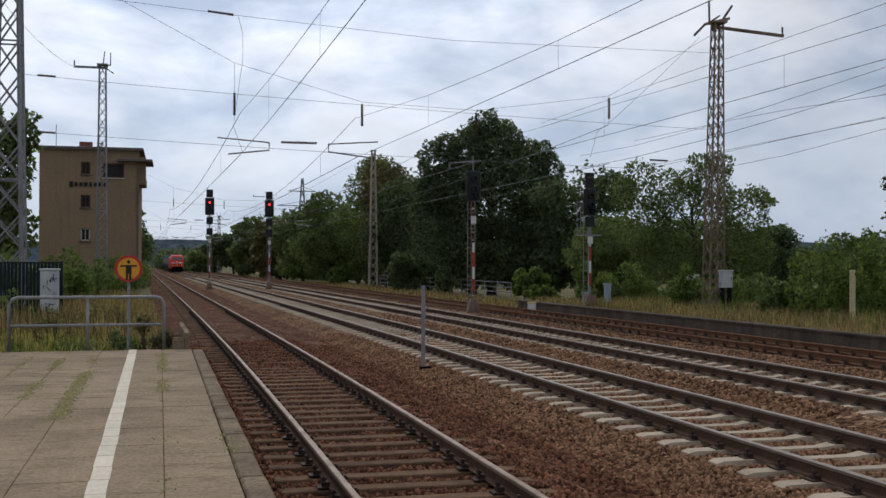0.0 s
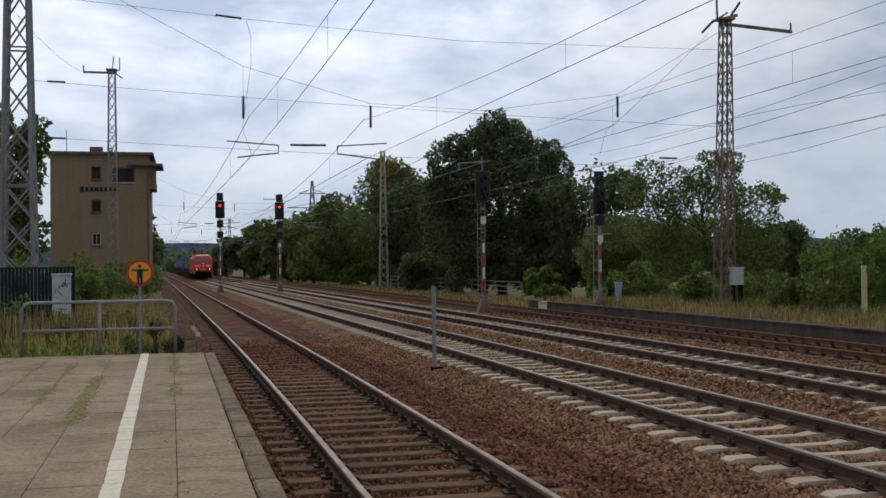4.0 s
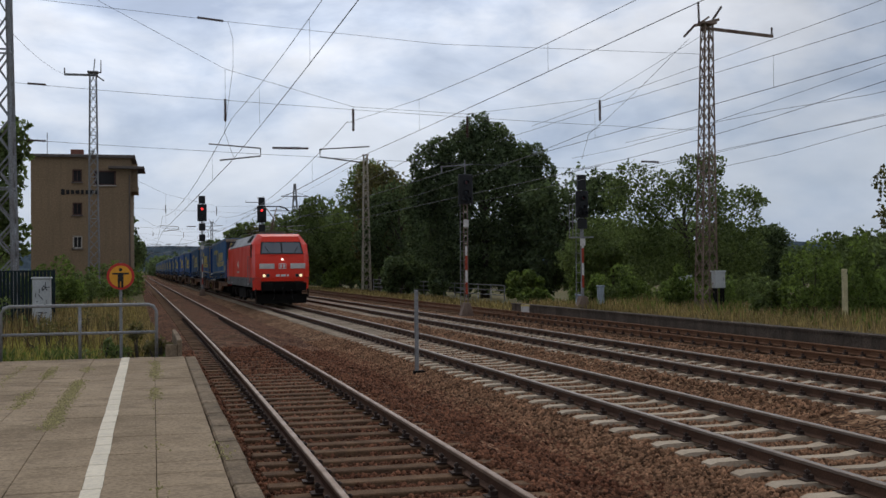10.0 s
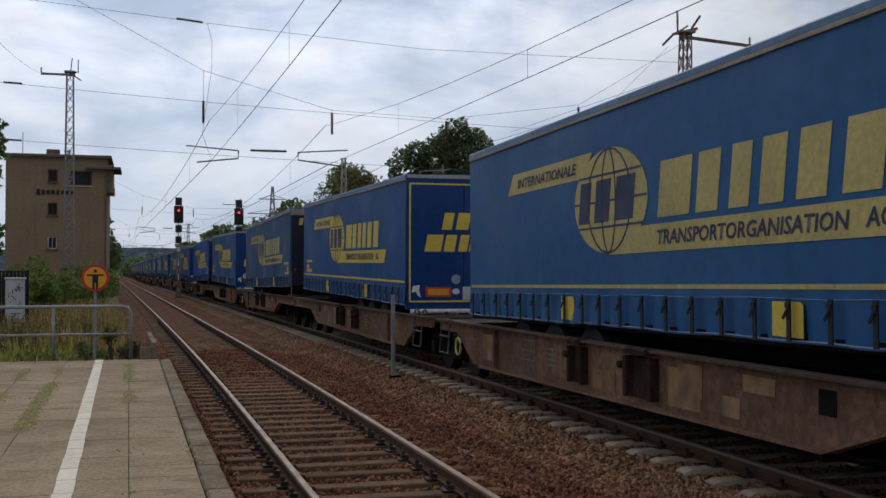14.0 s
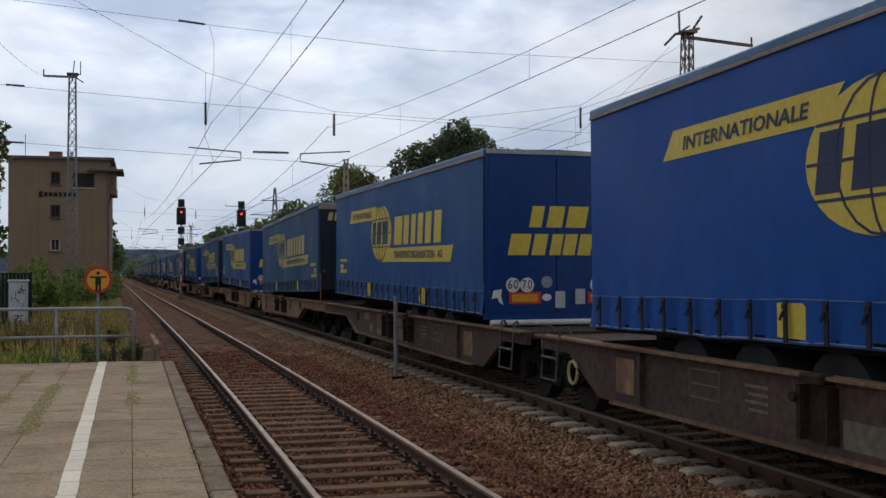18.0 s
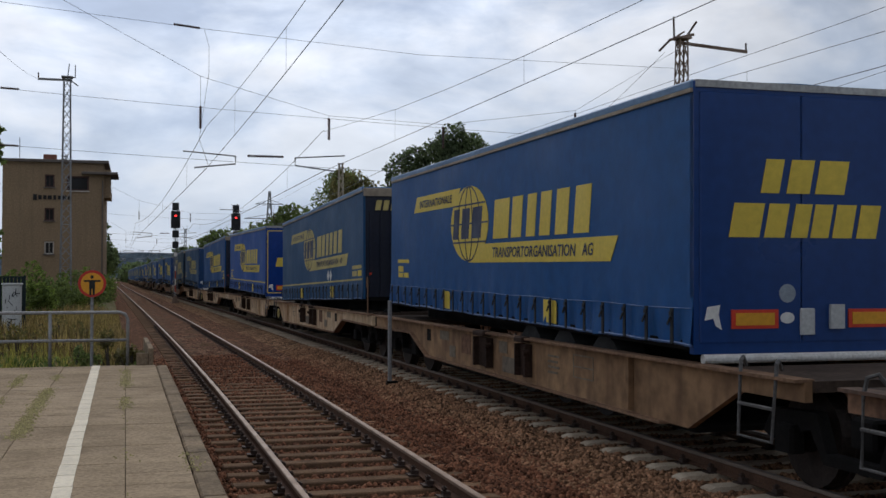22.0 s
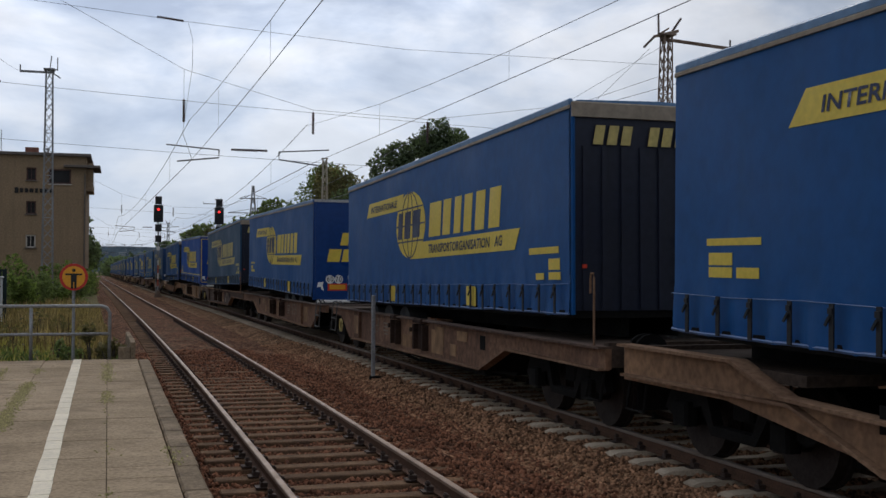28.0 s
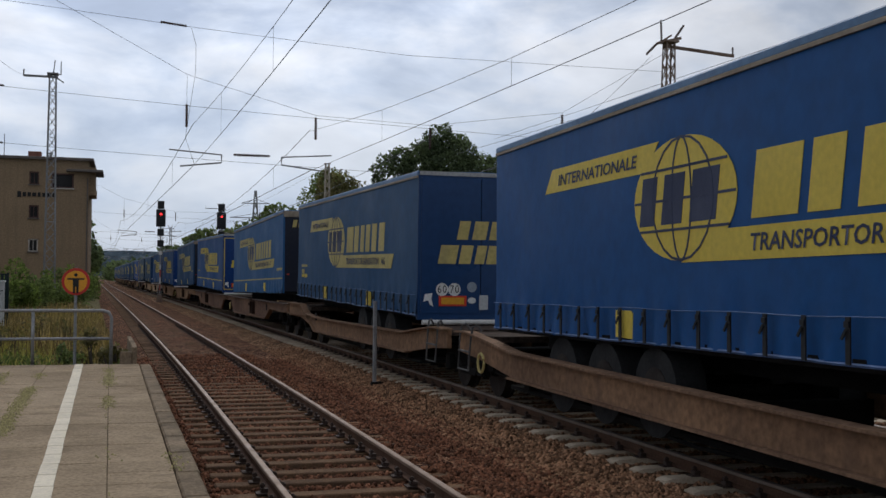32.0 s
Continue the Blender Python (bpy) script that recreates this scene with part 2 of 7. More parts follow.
MAT = {
    "stone_brown": mat("stone_brown", (0.225, 0.100, 0.056), 0.92, 0, 0.3, 1.5, 30.0, 0.3, 0.01, (0.08, 0.032, 0.020), island=0.75, spec=0.08),
    "stone_grey": mat("stone_grey", (0.335, 0.183, 0.104), 0.92, 0, 0.3, 1.5, 30.0, 0.3, 0.01, (0.14, 0.075, 0.045), island=0.75, spec=0.08),
    "rail_side": mat("rail_side", (0.125, 0.07, 0.046), 0.85, 0.1, 0.3, 3.0, 50.0, 0.2, 0.004, (0.07, 0.045, 0.035), spec=0.08),
    "rail_rust": mat("rail_rust", (0.20, 0.105, 0.06), 0.9, 0.0, 0.3, 3.0, 50.0, 0.2, 0.004, (0.10, 0.05, 0.03), spec=0.08),
    "rail_top": mat("rail_top", (0.27, 0.22, 0.18), 0.5, 0.6, 0.15, 3.0, 60.0, 0.05, 0.001),
    "rail_dull": mat("rail_dull", (0.29, 0.20, 0.14), 0.52, 0.4, 0.25, 3.0, 60.0, 0.05, 0.001),
    "concrete_sleeper": mat("concrete_sleeper", (0.55, 0.45, 0.335), 0.9, 0, 0.2, 4.0, 50.0, 0.3, 0.005, (0.30, 0.22, 0.15), obj=0.16, spec=0.08, laid=True),
    "old_sleeper": mat("old_sleeper", (0.195, 0.115, 0.064), 0.93, 0, 0.35, 5.0, 40.0, 0.5, 0.01, (0.09, 0.06, 0.045), obj=0.25, spec=0.08, laid=True),
    "clip_iron": mat("clip_iron", (0.075, 0.05, 0.04), 0.8, 0.3, 0.3, 8.0, 60.0, 0.2, 0.004),
    "slab": mat("slab", (0.38, 0.285, 0.185), 0.9, 0, 0.30, 1.1, 34.0, 0.25, 0.004, (0.18, 0.135, 0.088), spots=0.6, obj=0.07, spec=0.08, laid=True),
    "kerb": mat("kerb", (0.29, 0.215, 0.14), 0.92, 0, 0.35, 2.5, 30.0, 0.6, 0.01, (0.095, 0.075, 0.056), spots=0.5, obj=0.1, spec=0.08, laid=True),
    "joint_dirt": mat("joint_dirt", (0.085, 0.064, 0.04), 0.97, 0, 0.3, 4.0, 40.0, 0.4, 0.01, spec=0.08),
    "white_line": mat("white_line", (0.80, 0.71, 0.55), 0.75, 0, 0.12, 3.0, 40.0, 0.15, 0.003, (0.5, 0.45, 0.38), spots=0.4, obj=0.05, spec=0.08, laid=True),
    "old_concrete": mat("old_concrete", (0.14, 0.112, 0.088), 0.95, 0, 0.35, 1.2, 20.0, 0.5, 0.02, (0.055, 0.045, 0.038), spots=0.4, streak=0.7, spec=0.08),
    "soil": mat("soil", (0.17, 0.135, 0.065), 0.97, 0, 0.4, 0.25, 6.0, 0.7, 0.06, (0.11, 0.115, 0.045), spec=0.08),
    "grass": mat("grass", (0.34, 0.30, 0.10), 0.8, 0, 0.4, 0.5, 8.0, 0.0, 0.01, (0.30, 0.22, 0.09), island=0.4, spec=0.2, thin=0.42),
    "dry_grass": mat("dry_grass", (0.335, 0.235, 0.13), 0.85, 0, 0.4, 0.6, 8.0, 0.0, 0.01, (0.19, 0.155, 0.065), island=0.55, spec=0.2, thin=0.42),
    "weed_green": mat("weed_green", (0.16, 0.21, 0.06), 0.85, 0, 0.4, 0.9, 8.0, 0.0, 0.01, (0.08, 0.10, 0.035), island=0.4, spec=0.2, thin=0.42),
    "dead_stalk": mat("dead_stalk", (0.16, 0.10, 0.05), 0.9, 0, 0.4, 0.6, 8.0, 0.0, 0.01, (0.08, 0.05, 0.03), island=0.4, spec=0.1),
    "weed": mat("weed", (0.30, 0.255, 0.11), 0.9, 0, 0.3, 3.0, 30.0, 0.0, 0.01, (0.24, 0.215, 0.09), island=0.35, spec=0.2),
    "leaf_dark": mat("leaf_dark", (0.14, 0.175, 0.10), 0.75, 0, 0.3, 0.35, 6.0, 0.0, 0.01, (0.085, 0.115, 0.068), island=0.65, spec=0.15, thin=0.5),
    "leaf_mid": mat("leaf_mid", (0.175, 0.215, 0.095), 0.75, 0, 0.3, 0.35, 6.0, 0.0, 0.01, (0.105, 0.135, 0.06), island=0.45, spec=0.15, thin=0.5),
    "leaf_light": mat("leaf_light", (0.175, 0.225, 0.07), 0.7, 0, 0.3, 0.4, 6.0, 0.0, 0.01, (0.10, 0.145, 0.045), island=0.55, spec=0.15, thin=0.5),
    "leaf_autumn": mat("leaf_autumn", (0.20, 0.165, 0.075), 0.6, 0, 0.4, 0.4, 6.0, 0.0, 0.01, (0.06, 0.07, 0.03), island=0.45, spec=0.3, thin=0.42),
    "bark": mat("bark", (0.085, 0.07, 0.055), 0.95, 0, 0.3, 3.0, 20.0, 0.6, 0.02),
    # lifted blue-grey: the haze over the far ridge is in this colour
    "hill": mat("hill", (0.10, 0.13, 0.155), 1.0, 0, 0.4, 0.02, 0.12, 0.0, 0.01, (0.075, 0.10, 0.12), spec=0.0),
    "render_wall": mat("render_wall", (0.285, 0.20, 0.125), 0.95, 0, 0.22, 0.35, 9.0, 0.25, 0.01, (0.20, 0.145, 0.092), spots=0.25, streak=0.55, spec=0.08),
    "roof_edge": mat("roof_edge", (0.16, 0.135, 0.12), 0.9, 0, 0.3, 2.0, 20.0, 0.2, 0.01),
    "brick_red": mat("brick_red", (0.25, 0.11, 0.08), 0.95, 0, 0.3, 3.0, 30.0, 0.4, 0.01),
    "window_dark": mat("window_dark", (0.016, 0.014, 0.014), 0.6, 0, 0.2, 1.0, 10.0, 0.0, 0.01),
    "frame_brown": mat("frame_brown", (0.11, 0.06, 0.05), 0.8, 0, 0.3, 3.0, 30.0, 0.2, 0.005),
    "frame_white": mat("frame_white", (0.55, 0.50, 0.44), 0.8, 0, 0.25, 3.0, 30.0, 0.2, 0.005),
    "galvanised": mat("galvanised", (0.30, 0.30, 0.30), 0.6, 0.35, 0.25, 2.0, 25.0, 0.15, 0.004, (0.22, 0.215, 0.21)),
    "mast_paint": mat("mast_paint", (0.30, 0.31, 0.32), 0.65, 0.2, 0.3, 1.5, 20.0, 0.2, 0.004, (0.17, 0.14, 0.12), streak=0.5),
    "mast_rust": mat("mast_rust", (0.27, 0.20, 0.155), 0.85, 0.1, 0.4, 1.2, 20.0, 0.3, 0.006, (0.12, 0.075, 0.055), streak=0.5),
    "mast_cream": mat("mast_cream", (0.46, 0.41, 0.32), 0.8, 0.0, 0.3, 1.2, 20.0, 0.2, 0.006, (0.24, 0.18, 0.13), streak=0.5),
    "wire": mat("wire", (0.16, 0.16, 0.17), 0.6, 0.4, 0.2, 3.0, 30.0, 0.0, 0.001),
    "insulator": mat("insulator", (0.09, 0.055, 0.045), 0.3, 0.0, 0.2, 5.0, 30.0, 0.0, 0.001),
    "black_paint": mat("black_paint", (0.018, 0.018, 0.019), 0.55, 0.0, 0.3, 4.0, 30.0, 0.1, 0.003),
    "red_paint": mat("red_paint", (0.45, 0.07, 0.035), 0.7, 0.0, 0.3, 4.0, 30.0, 0.1, 0.003),
    "white_paint": mat("white_paint", (0.70, 0.68, 0.64), 0.65, 0.0, 0.2, 4.0, 30.0, 0.1, 0.003, (0.4, 0.36, 0.31)),
    "yellow_paint": mat("yellow_paint", (0.70, 0.56, 0.22), 0.7, 0.0, 0.25, 4.0, 30.0, 0.1, 0.003),
    "cream_post": mat("cream_post", (0.60, 0.52, 0.30), 0.75, 0.0, 0.25, 4.0, 30.0, 0.1, 0.003),
    "lamp_red": mat("lamp_red", (0.6, 0.02, 0.02), 0.3, 0.0, 0.0, 1.0, 1.0, 0.0, 0.001, emit=((1.0, 0.03, 0.03), 3.0)),
    "lens_dark": mat("lens_dark", (0.03, 0.03, 0.03), 0.2, 0.0, 0.1, 1.0, 1.0, 0.0, 0.001),
    "lens_dim": mat("lens_dim", (0.10, 0.03, 0.03), 0.2, 0.0, 0.1, 1.0, 1.0, 0.0, 0.001),
    "cabinet_grey": mat("cabinet_grey", (0.52, 0.53, 0.52), 0.6, 0.0, 0.15, 2.0, 25.0, 0.1, 0.003, (0.36, 0.36, 0.35), streak=0.3),
    "cabinet_blue": mat("cabinet_blue", (0.32, 0.37, 0.42), 0.6, 0.0, 0.15, 2.0, 25.0, 0.1, 0.003),
    "graffiti": mat("graffiti", (0.05, 0.05, 0.055), 0.6, 0.0, 0.2, 4.0, 30.0, 0.0, 0.001),
    "fence_green": mat("fence_green", (0.016, 0.028, 0.030), 0.8, 0.2, 0.2, 2.0, 30.0, 0.0, 0.001),
    # near-black: the deep shade under the train is put into this colour
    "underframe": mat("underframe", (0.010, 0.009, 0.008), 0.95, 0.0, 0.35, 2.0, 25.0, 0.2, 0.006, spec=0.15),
    "sign_orange": mat("sign_orange", (0.80, 0.36, 0.03), 0.5, 0.0, 0.08, 3.0, 30.0, 0.0, 0.001),
    "sign_red": mat("sign_red", (0.55, 0.04, 0.03), 0.5, 0.0, 0.08, 3.0, 30.0, 0.0, 0.001),
}


def ballast(name, a, b, c):
    """Crushed stone: a cell for each stone with its own tone, rounded by bump, dirt drifting over it."""
    m = bpy.data.materials.new(name)
    m.use_nodes = True
    nt = m.node_tree
    N, L = nt.nodes.new, nt.links.new
    p = nt.nodes["Principled BSDF"]
    p.inputs["Roughness"].default_value, p.inputs["Specular IOR Level"].default_value = 0.95, 0.05
    co = N("ShaderNodeTexCoord")
    v = N("ShaderNodeTexVoronoi")
    v.inputs["Scale"].default_value = 17.0
    L(co.outputs["Object"], v.inputs["Vector"])
    r = N("ShaderNodeValToRGB")
    e = r.color_ramp.elements
    e[0].position, e[0].color = 0.1, (*a, 1)
    e[1].position, e[1].color = 0.95, (*c, 1)
    e.new(0.6).color = (*b, 1)
    sp = N("ShaderNodeSeparateColor")
    L(v.outputs["Color"], sp.inputs[0])
    L(sp.outputs[0], r.inputs[0])
    n = N("ShaderNodeTexNoise")
    n.inputs["Scale"].default_value, n.inputs["Detail"].default_value = 0.9, 5.0
    L(co.outputs["Object"], n.inputs["Vector"])
    k = N("ShaderNodeMapRange")
    for i, x in enumerate((0.3, 0.7, 0.6, 1.3)):
        k.inputs[i + 1].default_value = x
    L(n.outputs[0], k.inputs[0])
    mx = N("ShaderNodeMix")
    mx.data_type, mx.blend_type = "RGBA", "MULTIPLY"
    mx.inputs[0].default_value = 1.0
    L(r.outputs[0], mx.inputs[6])
    L(k.outputs[0], mx.inputs[7])
    L(mx.outputs[2], p.inputs["Base Color"])
    bp = N("ShaderNodeBump")
    bp.invert = True
    bp.inputs["Strength"].default_value, bp.inputs["Distance"].default_value = 1.0, 0.05
    L(v.outputs["Distance"], bp.inputs["Height"])
    L(bp.outputs[0], p.inputs["Normal"])
    return m


MAT["ballast_brown"] = ballast("ballast_brown_stone", (0.030, 0.014, 0.010), (0.135, 0.060, 0.034), (0.31, 0.175, 0.105))
MAT["ballast_grey"] = ballast("ballast_grey_stone", (0.045, 0.024, 0.014), (0.20, 0.106, 0.058), (0.43, 0.265, 0.155))


def glass(name, tint, rough=0.06, gloss=0.4):
    m = bpy.data.materials.new(name)
    m.use_nodes = True
    b = m.node_tree.nodes["Principled BSDF"]
    b.inputs["Base Color"].default_value = (*tint, 1)
    b.inputs["Roughness"].default_value, b.inputs["Specular IOR Level"].default_value = rough, gloss
    return m


MAT["glass_dark"] = glass("glass_dark", (0.016, 0.019, 0.022))
# cab glass tint is lifted to blue-grey to carry the sky's reflection
MAT["glass_cab"] = glass("glass_cab", (0.06, 0.075, 0.095), 0.12, 1.0)

# ---------------------------------------------------------------- building helpers


class Shape:
    """Collects plain faces for one mesh."""

    def __init__(self):
        self.v, self.f = [], []

    def add(self, vs, fs):
        n = len(self.v)
        self.v.extend(tuple(p) for p in vs)
        self.f.extend(tuple(i + n for i in f) for f in fs)
        return self

    def box(self, x, y, z, sx, sy, sz, c=0.0, rz=0.0):
        """A box about (x, y, z); c: chamfer of the upright and top edges."""
        a, b, h = sx / 2, sy / 2, sz / 2
        if c <= 0:
            vs = [(i * a, j * b, k * h) for k in (-1, 1) for i, j in ((-1, -1), (1, -1), (1, 1), (-1, 1))]
            fs = [(3, 2, 1, 0), (4, 5, 6, 7), (0, 1, 5, 4), (1, 2, 6, 5), (2, 3, 7, 6), (3, 0, 4, 7)]
        else:
            c = min(c, a * 0.9, b * 0.9, h * 0.9)
            ring = [(-a + c, -b), (a - c, -b), (a, -b + c), (a, b - c), (a - c, b), (-a + c, b), (-a, b - c), (-a, -b + c)]
            top = [(-a + c, -b + c), (a - c, -b + c), (a - c, -b + c), (a - c, b - c), (a - c, b - c), (-a + c, b - c), (-a + c, b - c), (-a + c, -b + c)]
            vs = [(p[0], p[1], -h) for p in ring] + [(p[0], p[1], h - c) for p in ring]
            vs += [(-a + c, -b + c, h), (a - c, -b + c, h), (a - c, b - c, h), (-a + c, b - c, h)]
            fs = [tuple(range(7, -1, -1))] + [(i, (i + 1) % 8, 8 + (i + 1) % 8, 8 + i) for i in range(8)]
            fs += [(8, 9, 17, 16), (9, 10, 17), (10, 11, 18, 17), (11, 12, 18), (12, 13, 19, 18), (13, 14, 19), (14, 15, 16, 19), (15, 8, 16), (16, 17, 18, 19)]
        s, k = math.sin(rz), math.cos(rz)
        return self.add([(x + p[0] * k - p[1] * s, y + p[0] * s + p[1] * k, z + p[2]) for p in vs], fs)

    def tube(self, p, q, r, n=8, r2=None, caps=True):
        p, q = Vector(p), Vector(q)
        d = (q - p)
        if d.length < 1e-6:
            return self
        d.normalize()
        u = d.cross(Vector((0, 0, 1)))
        u = Vector((1, 0, 0)) if u.length < 1e-4 else u.normalized()
        w = d.cross(u)
        r2 = r if r2 is None else r2
        vs = []
        for c, rr in ((p, r), (q, r2)):
            for i in range(n):
                t = 2 * math.pi * (i + 0.5) / n
                vs.append(c + u * (math.cos(t) * rr) + w * (math.sin(t) * rr))
        fs = [(i, (i + 1) % n, n + (i + 1) % n, n + i) for i in range(n)]
        if caps:
            fs += [tuple(range(n - 1, -1, -1)), tuple(range(n, 2 * n))]
        return self.add(vs, fs)

    def pipe(self, pts, r, n=6):
        """One continuous tube through the points."""
        pts = [Vector(p) for p in pts]
        vs, fs = [], []
        for k, p in enumerate(pts):
            d = (pts[min(k + 1, len(pts) - 1)] - pts[max(k - 1, 0)]).normalized()
            u = d.cross(Vector((0.13, 0.21, 1)))
            u = Vector((1, 0, 0)) if u.length < 1e-4 else u.normalized()
            w = d.cross(u)
            for i in range(n):
                t = 2 * math.pi * (i + 0.5) / n
                vs.append(p + u * (math.cos(t) * r) + w * (math.sin(t) * r))
            if k:
                fs += [((k - 1) * n + i, (k - 1) * n + (i + 1) % n, k * n + (i + 1) % n, k * n + i) for i in range(n)]
        m = (len(pts) - 1) * n
        fs += [tuple(range(n - 1, -1, -1)), tuple(range(m, m + n))]
        return self.add(vs, fs)

    def beam(self, p, q, w, h):
        """A rectangular bar from p to q, w across and h in its upright direction."""
        p, q = Vector(p), Vector(q)
        d = (q - p).normalized()
        u = d.cross(Vector((0, 0, 1)))
        u = Vector((1, 0, 0)) if u.length < 1e-4 else u.normalized()
        k = u.cross(d)
        vs = [c + u * (i * w / 2) + k * (j * h / 2) for c in (p, q) for i, j in ((-1, -1), (1, -1), (1, 1), (-1, 1))]
        return self.add(vs, [(3, 2, 1, 0), (4, 5, 6, 7), (0, 1, 5, 4), (1, 2, 6, 5), (2, 3, 7, 6), (3, 0, 4, 7)])

    def prism(self, outline, axis, a, b):
        """An outline of (u, v) pulled from a to b along axis 'x' (u=y, v=z), 'y' (u=x, v=z) or 'z' (u=x, v=y)."""
        n = len(outline)
        put = {"x": lambda u, v, w: (w, u, v), "y": lambda u, v, w: (u, w, v), "z": lambda u, v, w: (u, v, w)}[axis]
        vs = [put(u, v, w) for w in (a, b) for u, v in outline]
        fs = [(i, (i + 1) % n, n + (i + 1) % n, n + i) for i in range(n)] + [tuple(range(n - 1, -1, -1)), tuple(range(n, 2 * n))]
        return self.add(vs, fs)

    def mesh(self, name, material, smooth=False):
        me = bpy.data.meshes.new(name)
        me.from_pydata(self.v, [], self.f)
        me.materials.append(MAT[material] if isinstance(material, str) else material)
        bm = bmesh.new()
        bm.from_mesh(me)
        bmesh.ops.recalc_face_normals(bm, faces=bm.faces)
        bm.to_mesh(me)
        bm.free()
        if smooth:
            for p in me.polygons:
                p.use_smooth = True
        return me


def part(name, shape, material, parent=None, label="", smooth=False):
    """Links a shape as one mesh object, under a thing or a part where one is given."""
    ob = new(name, shape if isinstance(shape, bpy.types.Mesh) else shape.mesh(name, material, smooth))
    if parent is not None:
        ob.parent = parent
    if label:
        tagged(ob, label)
    return ob


def thing(name, label, category, group="", kind="", at=None):
    """An empty at the thing's base, to carry its parts."""
    ob = new(name)
    ob.empty_display_size = 0.2
    if at is not None:
        ob.matrix_basis = at
    return tagged(ob, label, category, group, kind)


def bend(y):
    """How far the tracks have swung to the left at y."""
    u = y - 18.0
    return -0.02778 * 0.5 * (u + math.sqrt(u * u + 400.0)) + 0.00003 * max(0.0, y - 200.0) ** 2


def slope(y):
    u = y - 18.0
    return -0.02778 * 0.5 * (1 + u / math.sqrt(u * u + 400.0)) + 0.00006 * max(0.0, y - 200.0)


TRACKS = (0.000, 4.622, 8.465, 12.400)
PLATFORM = 0.40


def along(off, y, z=0.0):
    return (off + bend(y), y, z)


def track_pose(off, y, z=0.0):
    return pose(off + bend(y), y, z, 0, 0, -math.degrees(math.atan(slope(y))))

# ---------------------------------------------------------------- ground and ballast


def sheet(name, rows, cols, height, material, label, category, kind="structure", smooth=True):
    """A sheet over (y rows) x (offset cols) that follows the tracks' bend."""
    vs, fs = [], []
    for y in rows:
        for o in cols:
            b = bend(y) if abs(o) < 100 else 0.0
            vs.append((o + b, y, height(o, y)))
    n = len(cols)
    for j in range(len(rows) - 1):
        for i in range(n - 1):
            fs.append((j * n + i, j * n + i + 1, (j + 1) * n + i + 1, (j + 1) * n + i))
    s = Shape().add(vs, fs)
    ob = part(name, s, material, None, "", smooth)
    return tagged(ob, label, category, "", kind)


def ground_height(o, y):
    if o < -2.0:
        if y < 20.2:
            return -0.5
        h = 0.20 + 0.10 * noise.noise((o * 0.3, y * 0.2, 0.0))
        if o > -3.4:
            h -= (o + 3.4) / 1.4 * 0.45
        return h + (0.3 if o < -10 else 0.0)
    if o < 14.4:
        return -0.55
    if y < 49:
        return 0.17 + 0.05 * noise.noise((o * 0.4, y * 0.3, 4.0)) + min(0.35, max(0.0, (o - 17) * 0.05))
    return -0.35 + 0.1 * noise.noise((o * 0.2, y * 0.1, 4.0)) - min(1.5, max(0.0, (o - 19) * 0.08))


g_rows = [-60, -20, 0, 10, 20.1, 20.3] + [20.3 + 1.3 * i for i in range(1, 24)] + [51, 54, 58, 64, 72, 82, 95, 110, 130, 160, 200, 260, 340, 460, 640, 900, 1300, 2000, 3200]
g_cols = [-3200, -900, -300, -90, -40, -25, -16, -12, -10, -8, -7, -6, -5, -4.2, -3.4, -2.8, -2.3, -2.0, 14.3, 14.42, 15, 16, 17, 18, 19, 21, 24, 28, 34, 45, 60, 90, 300, 900, 3200]
sheet("ground", g_rows, g_cols, ground_height, "soil", "flat ground with soil and thin grass beside the railway", "ground")


def bed_height(o, y):
    d = min(abs(o - c) for c in TRACKS)
    h = -0.215 if d < 1.25 else -0.215 - min(0.11, (d - 1.25) * 0.16)
    if abs(o) < 0.66 and y > 18:
        h += min(0.045, (y - 18) * 0.006)
    if 0.86 < o < 1.5:
        h += 0.045
    e = abs(o - TRACKS[2])
    if e < 0.42:
        h += 0.012
    elif e < 1.13:
        h -= 0.015
    elif e < 1.5:
        h += 0.030
    if o < -1.5:
        h -= (-1.5 - o) * 0.2
    k = 0.5 if e < 1.2 else 1.0
    return h + k * (0.025 * noise.noise((o * 2.1, y * 2.1, 1.0)) + 0.02 * noise.noise((o * 6.0, y * 6.0, 5.0)))


def bed(name, o1, o2, material, label):
    rows = [-12 + 0.3 * i for i in range(140)] + [30 + 1.0 * i for i in range(60)] + [90 + 6 * i for i in range(30)] + [280 + 40 * i for i in range(20)]
    n = max(3, int((o2 - o1) / 0.3))
    cols = [o1 + (o2 - o1) * i / n for i in range(n + 1)]
    return sheet(name, rows, cols, bed_height, material, label, "ballast")


bed("ballast_bed", -2.2, 2.42, "ballast_brown", "dark red-brown crushed stone ballast, oily between the rails")
bed("ballast_bed", 2.42, 6.6, "ballast_grey", "lighter brown-grey crushed stone ballast under concrete sleepers")
bed("ballast_bed", 6.6, 14.25, "ballast_grey", "rust-stained crushed stone ballast")


def tri_mesh(name, v, f, material):
    """A mesh of triangles from arrays."""
    me = bpy.data.meshes.new(name)
    me.vertices.add(len(v))
    me.vertices.foreach_set("co", np.ascontiguousarray(v, dtype=np.float32).ravel())
    n = len(f)
    me.loops.add(n * 3)
    me.loops.foreach_set("vertex_index", np.ascontiguousarray(f, dtype=np.int32).ravel())
    me.polygons.add(n)
    me.polygons.foreach_set("loop_start", np.arange(0, n * 3, 3, dtype=np.int32))
    me.update(calc_edges=True)
    me.materials.append(MAT[material])
    return me


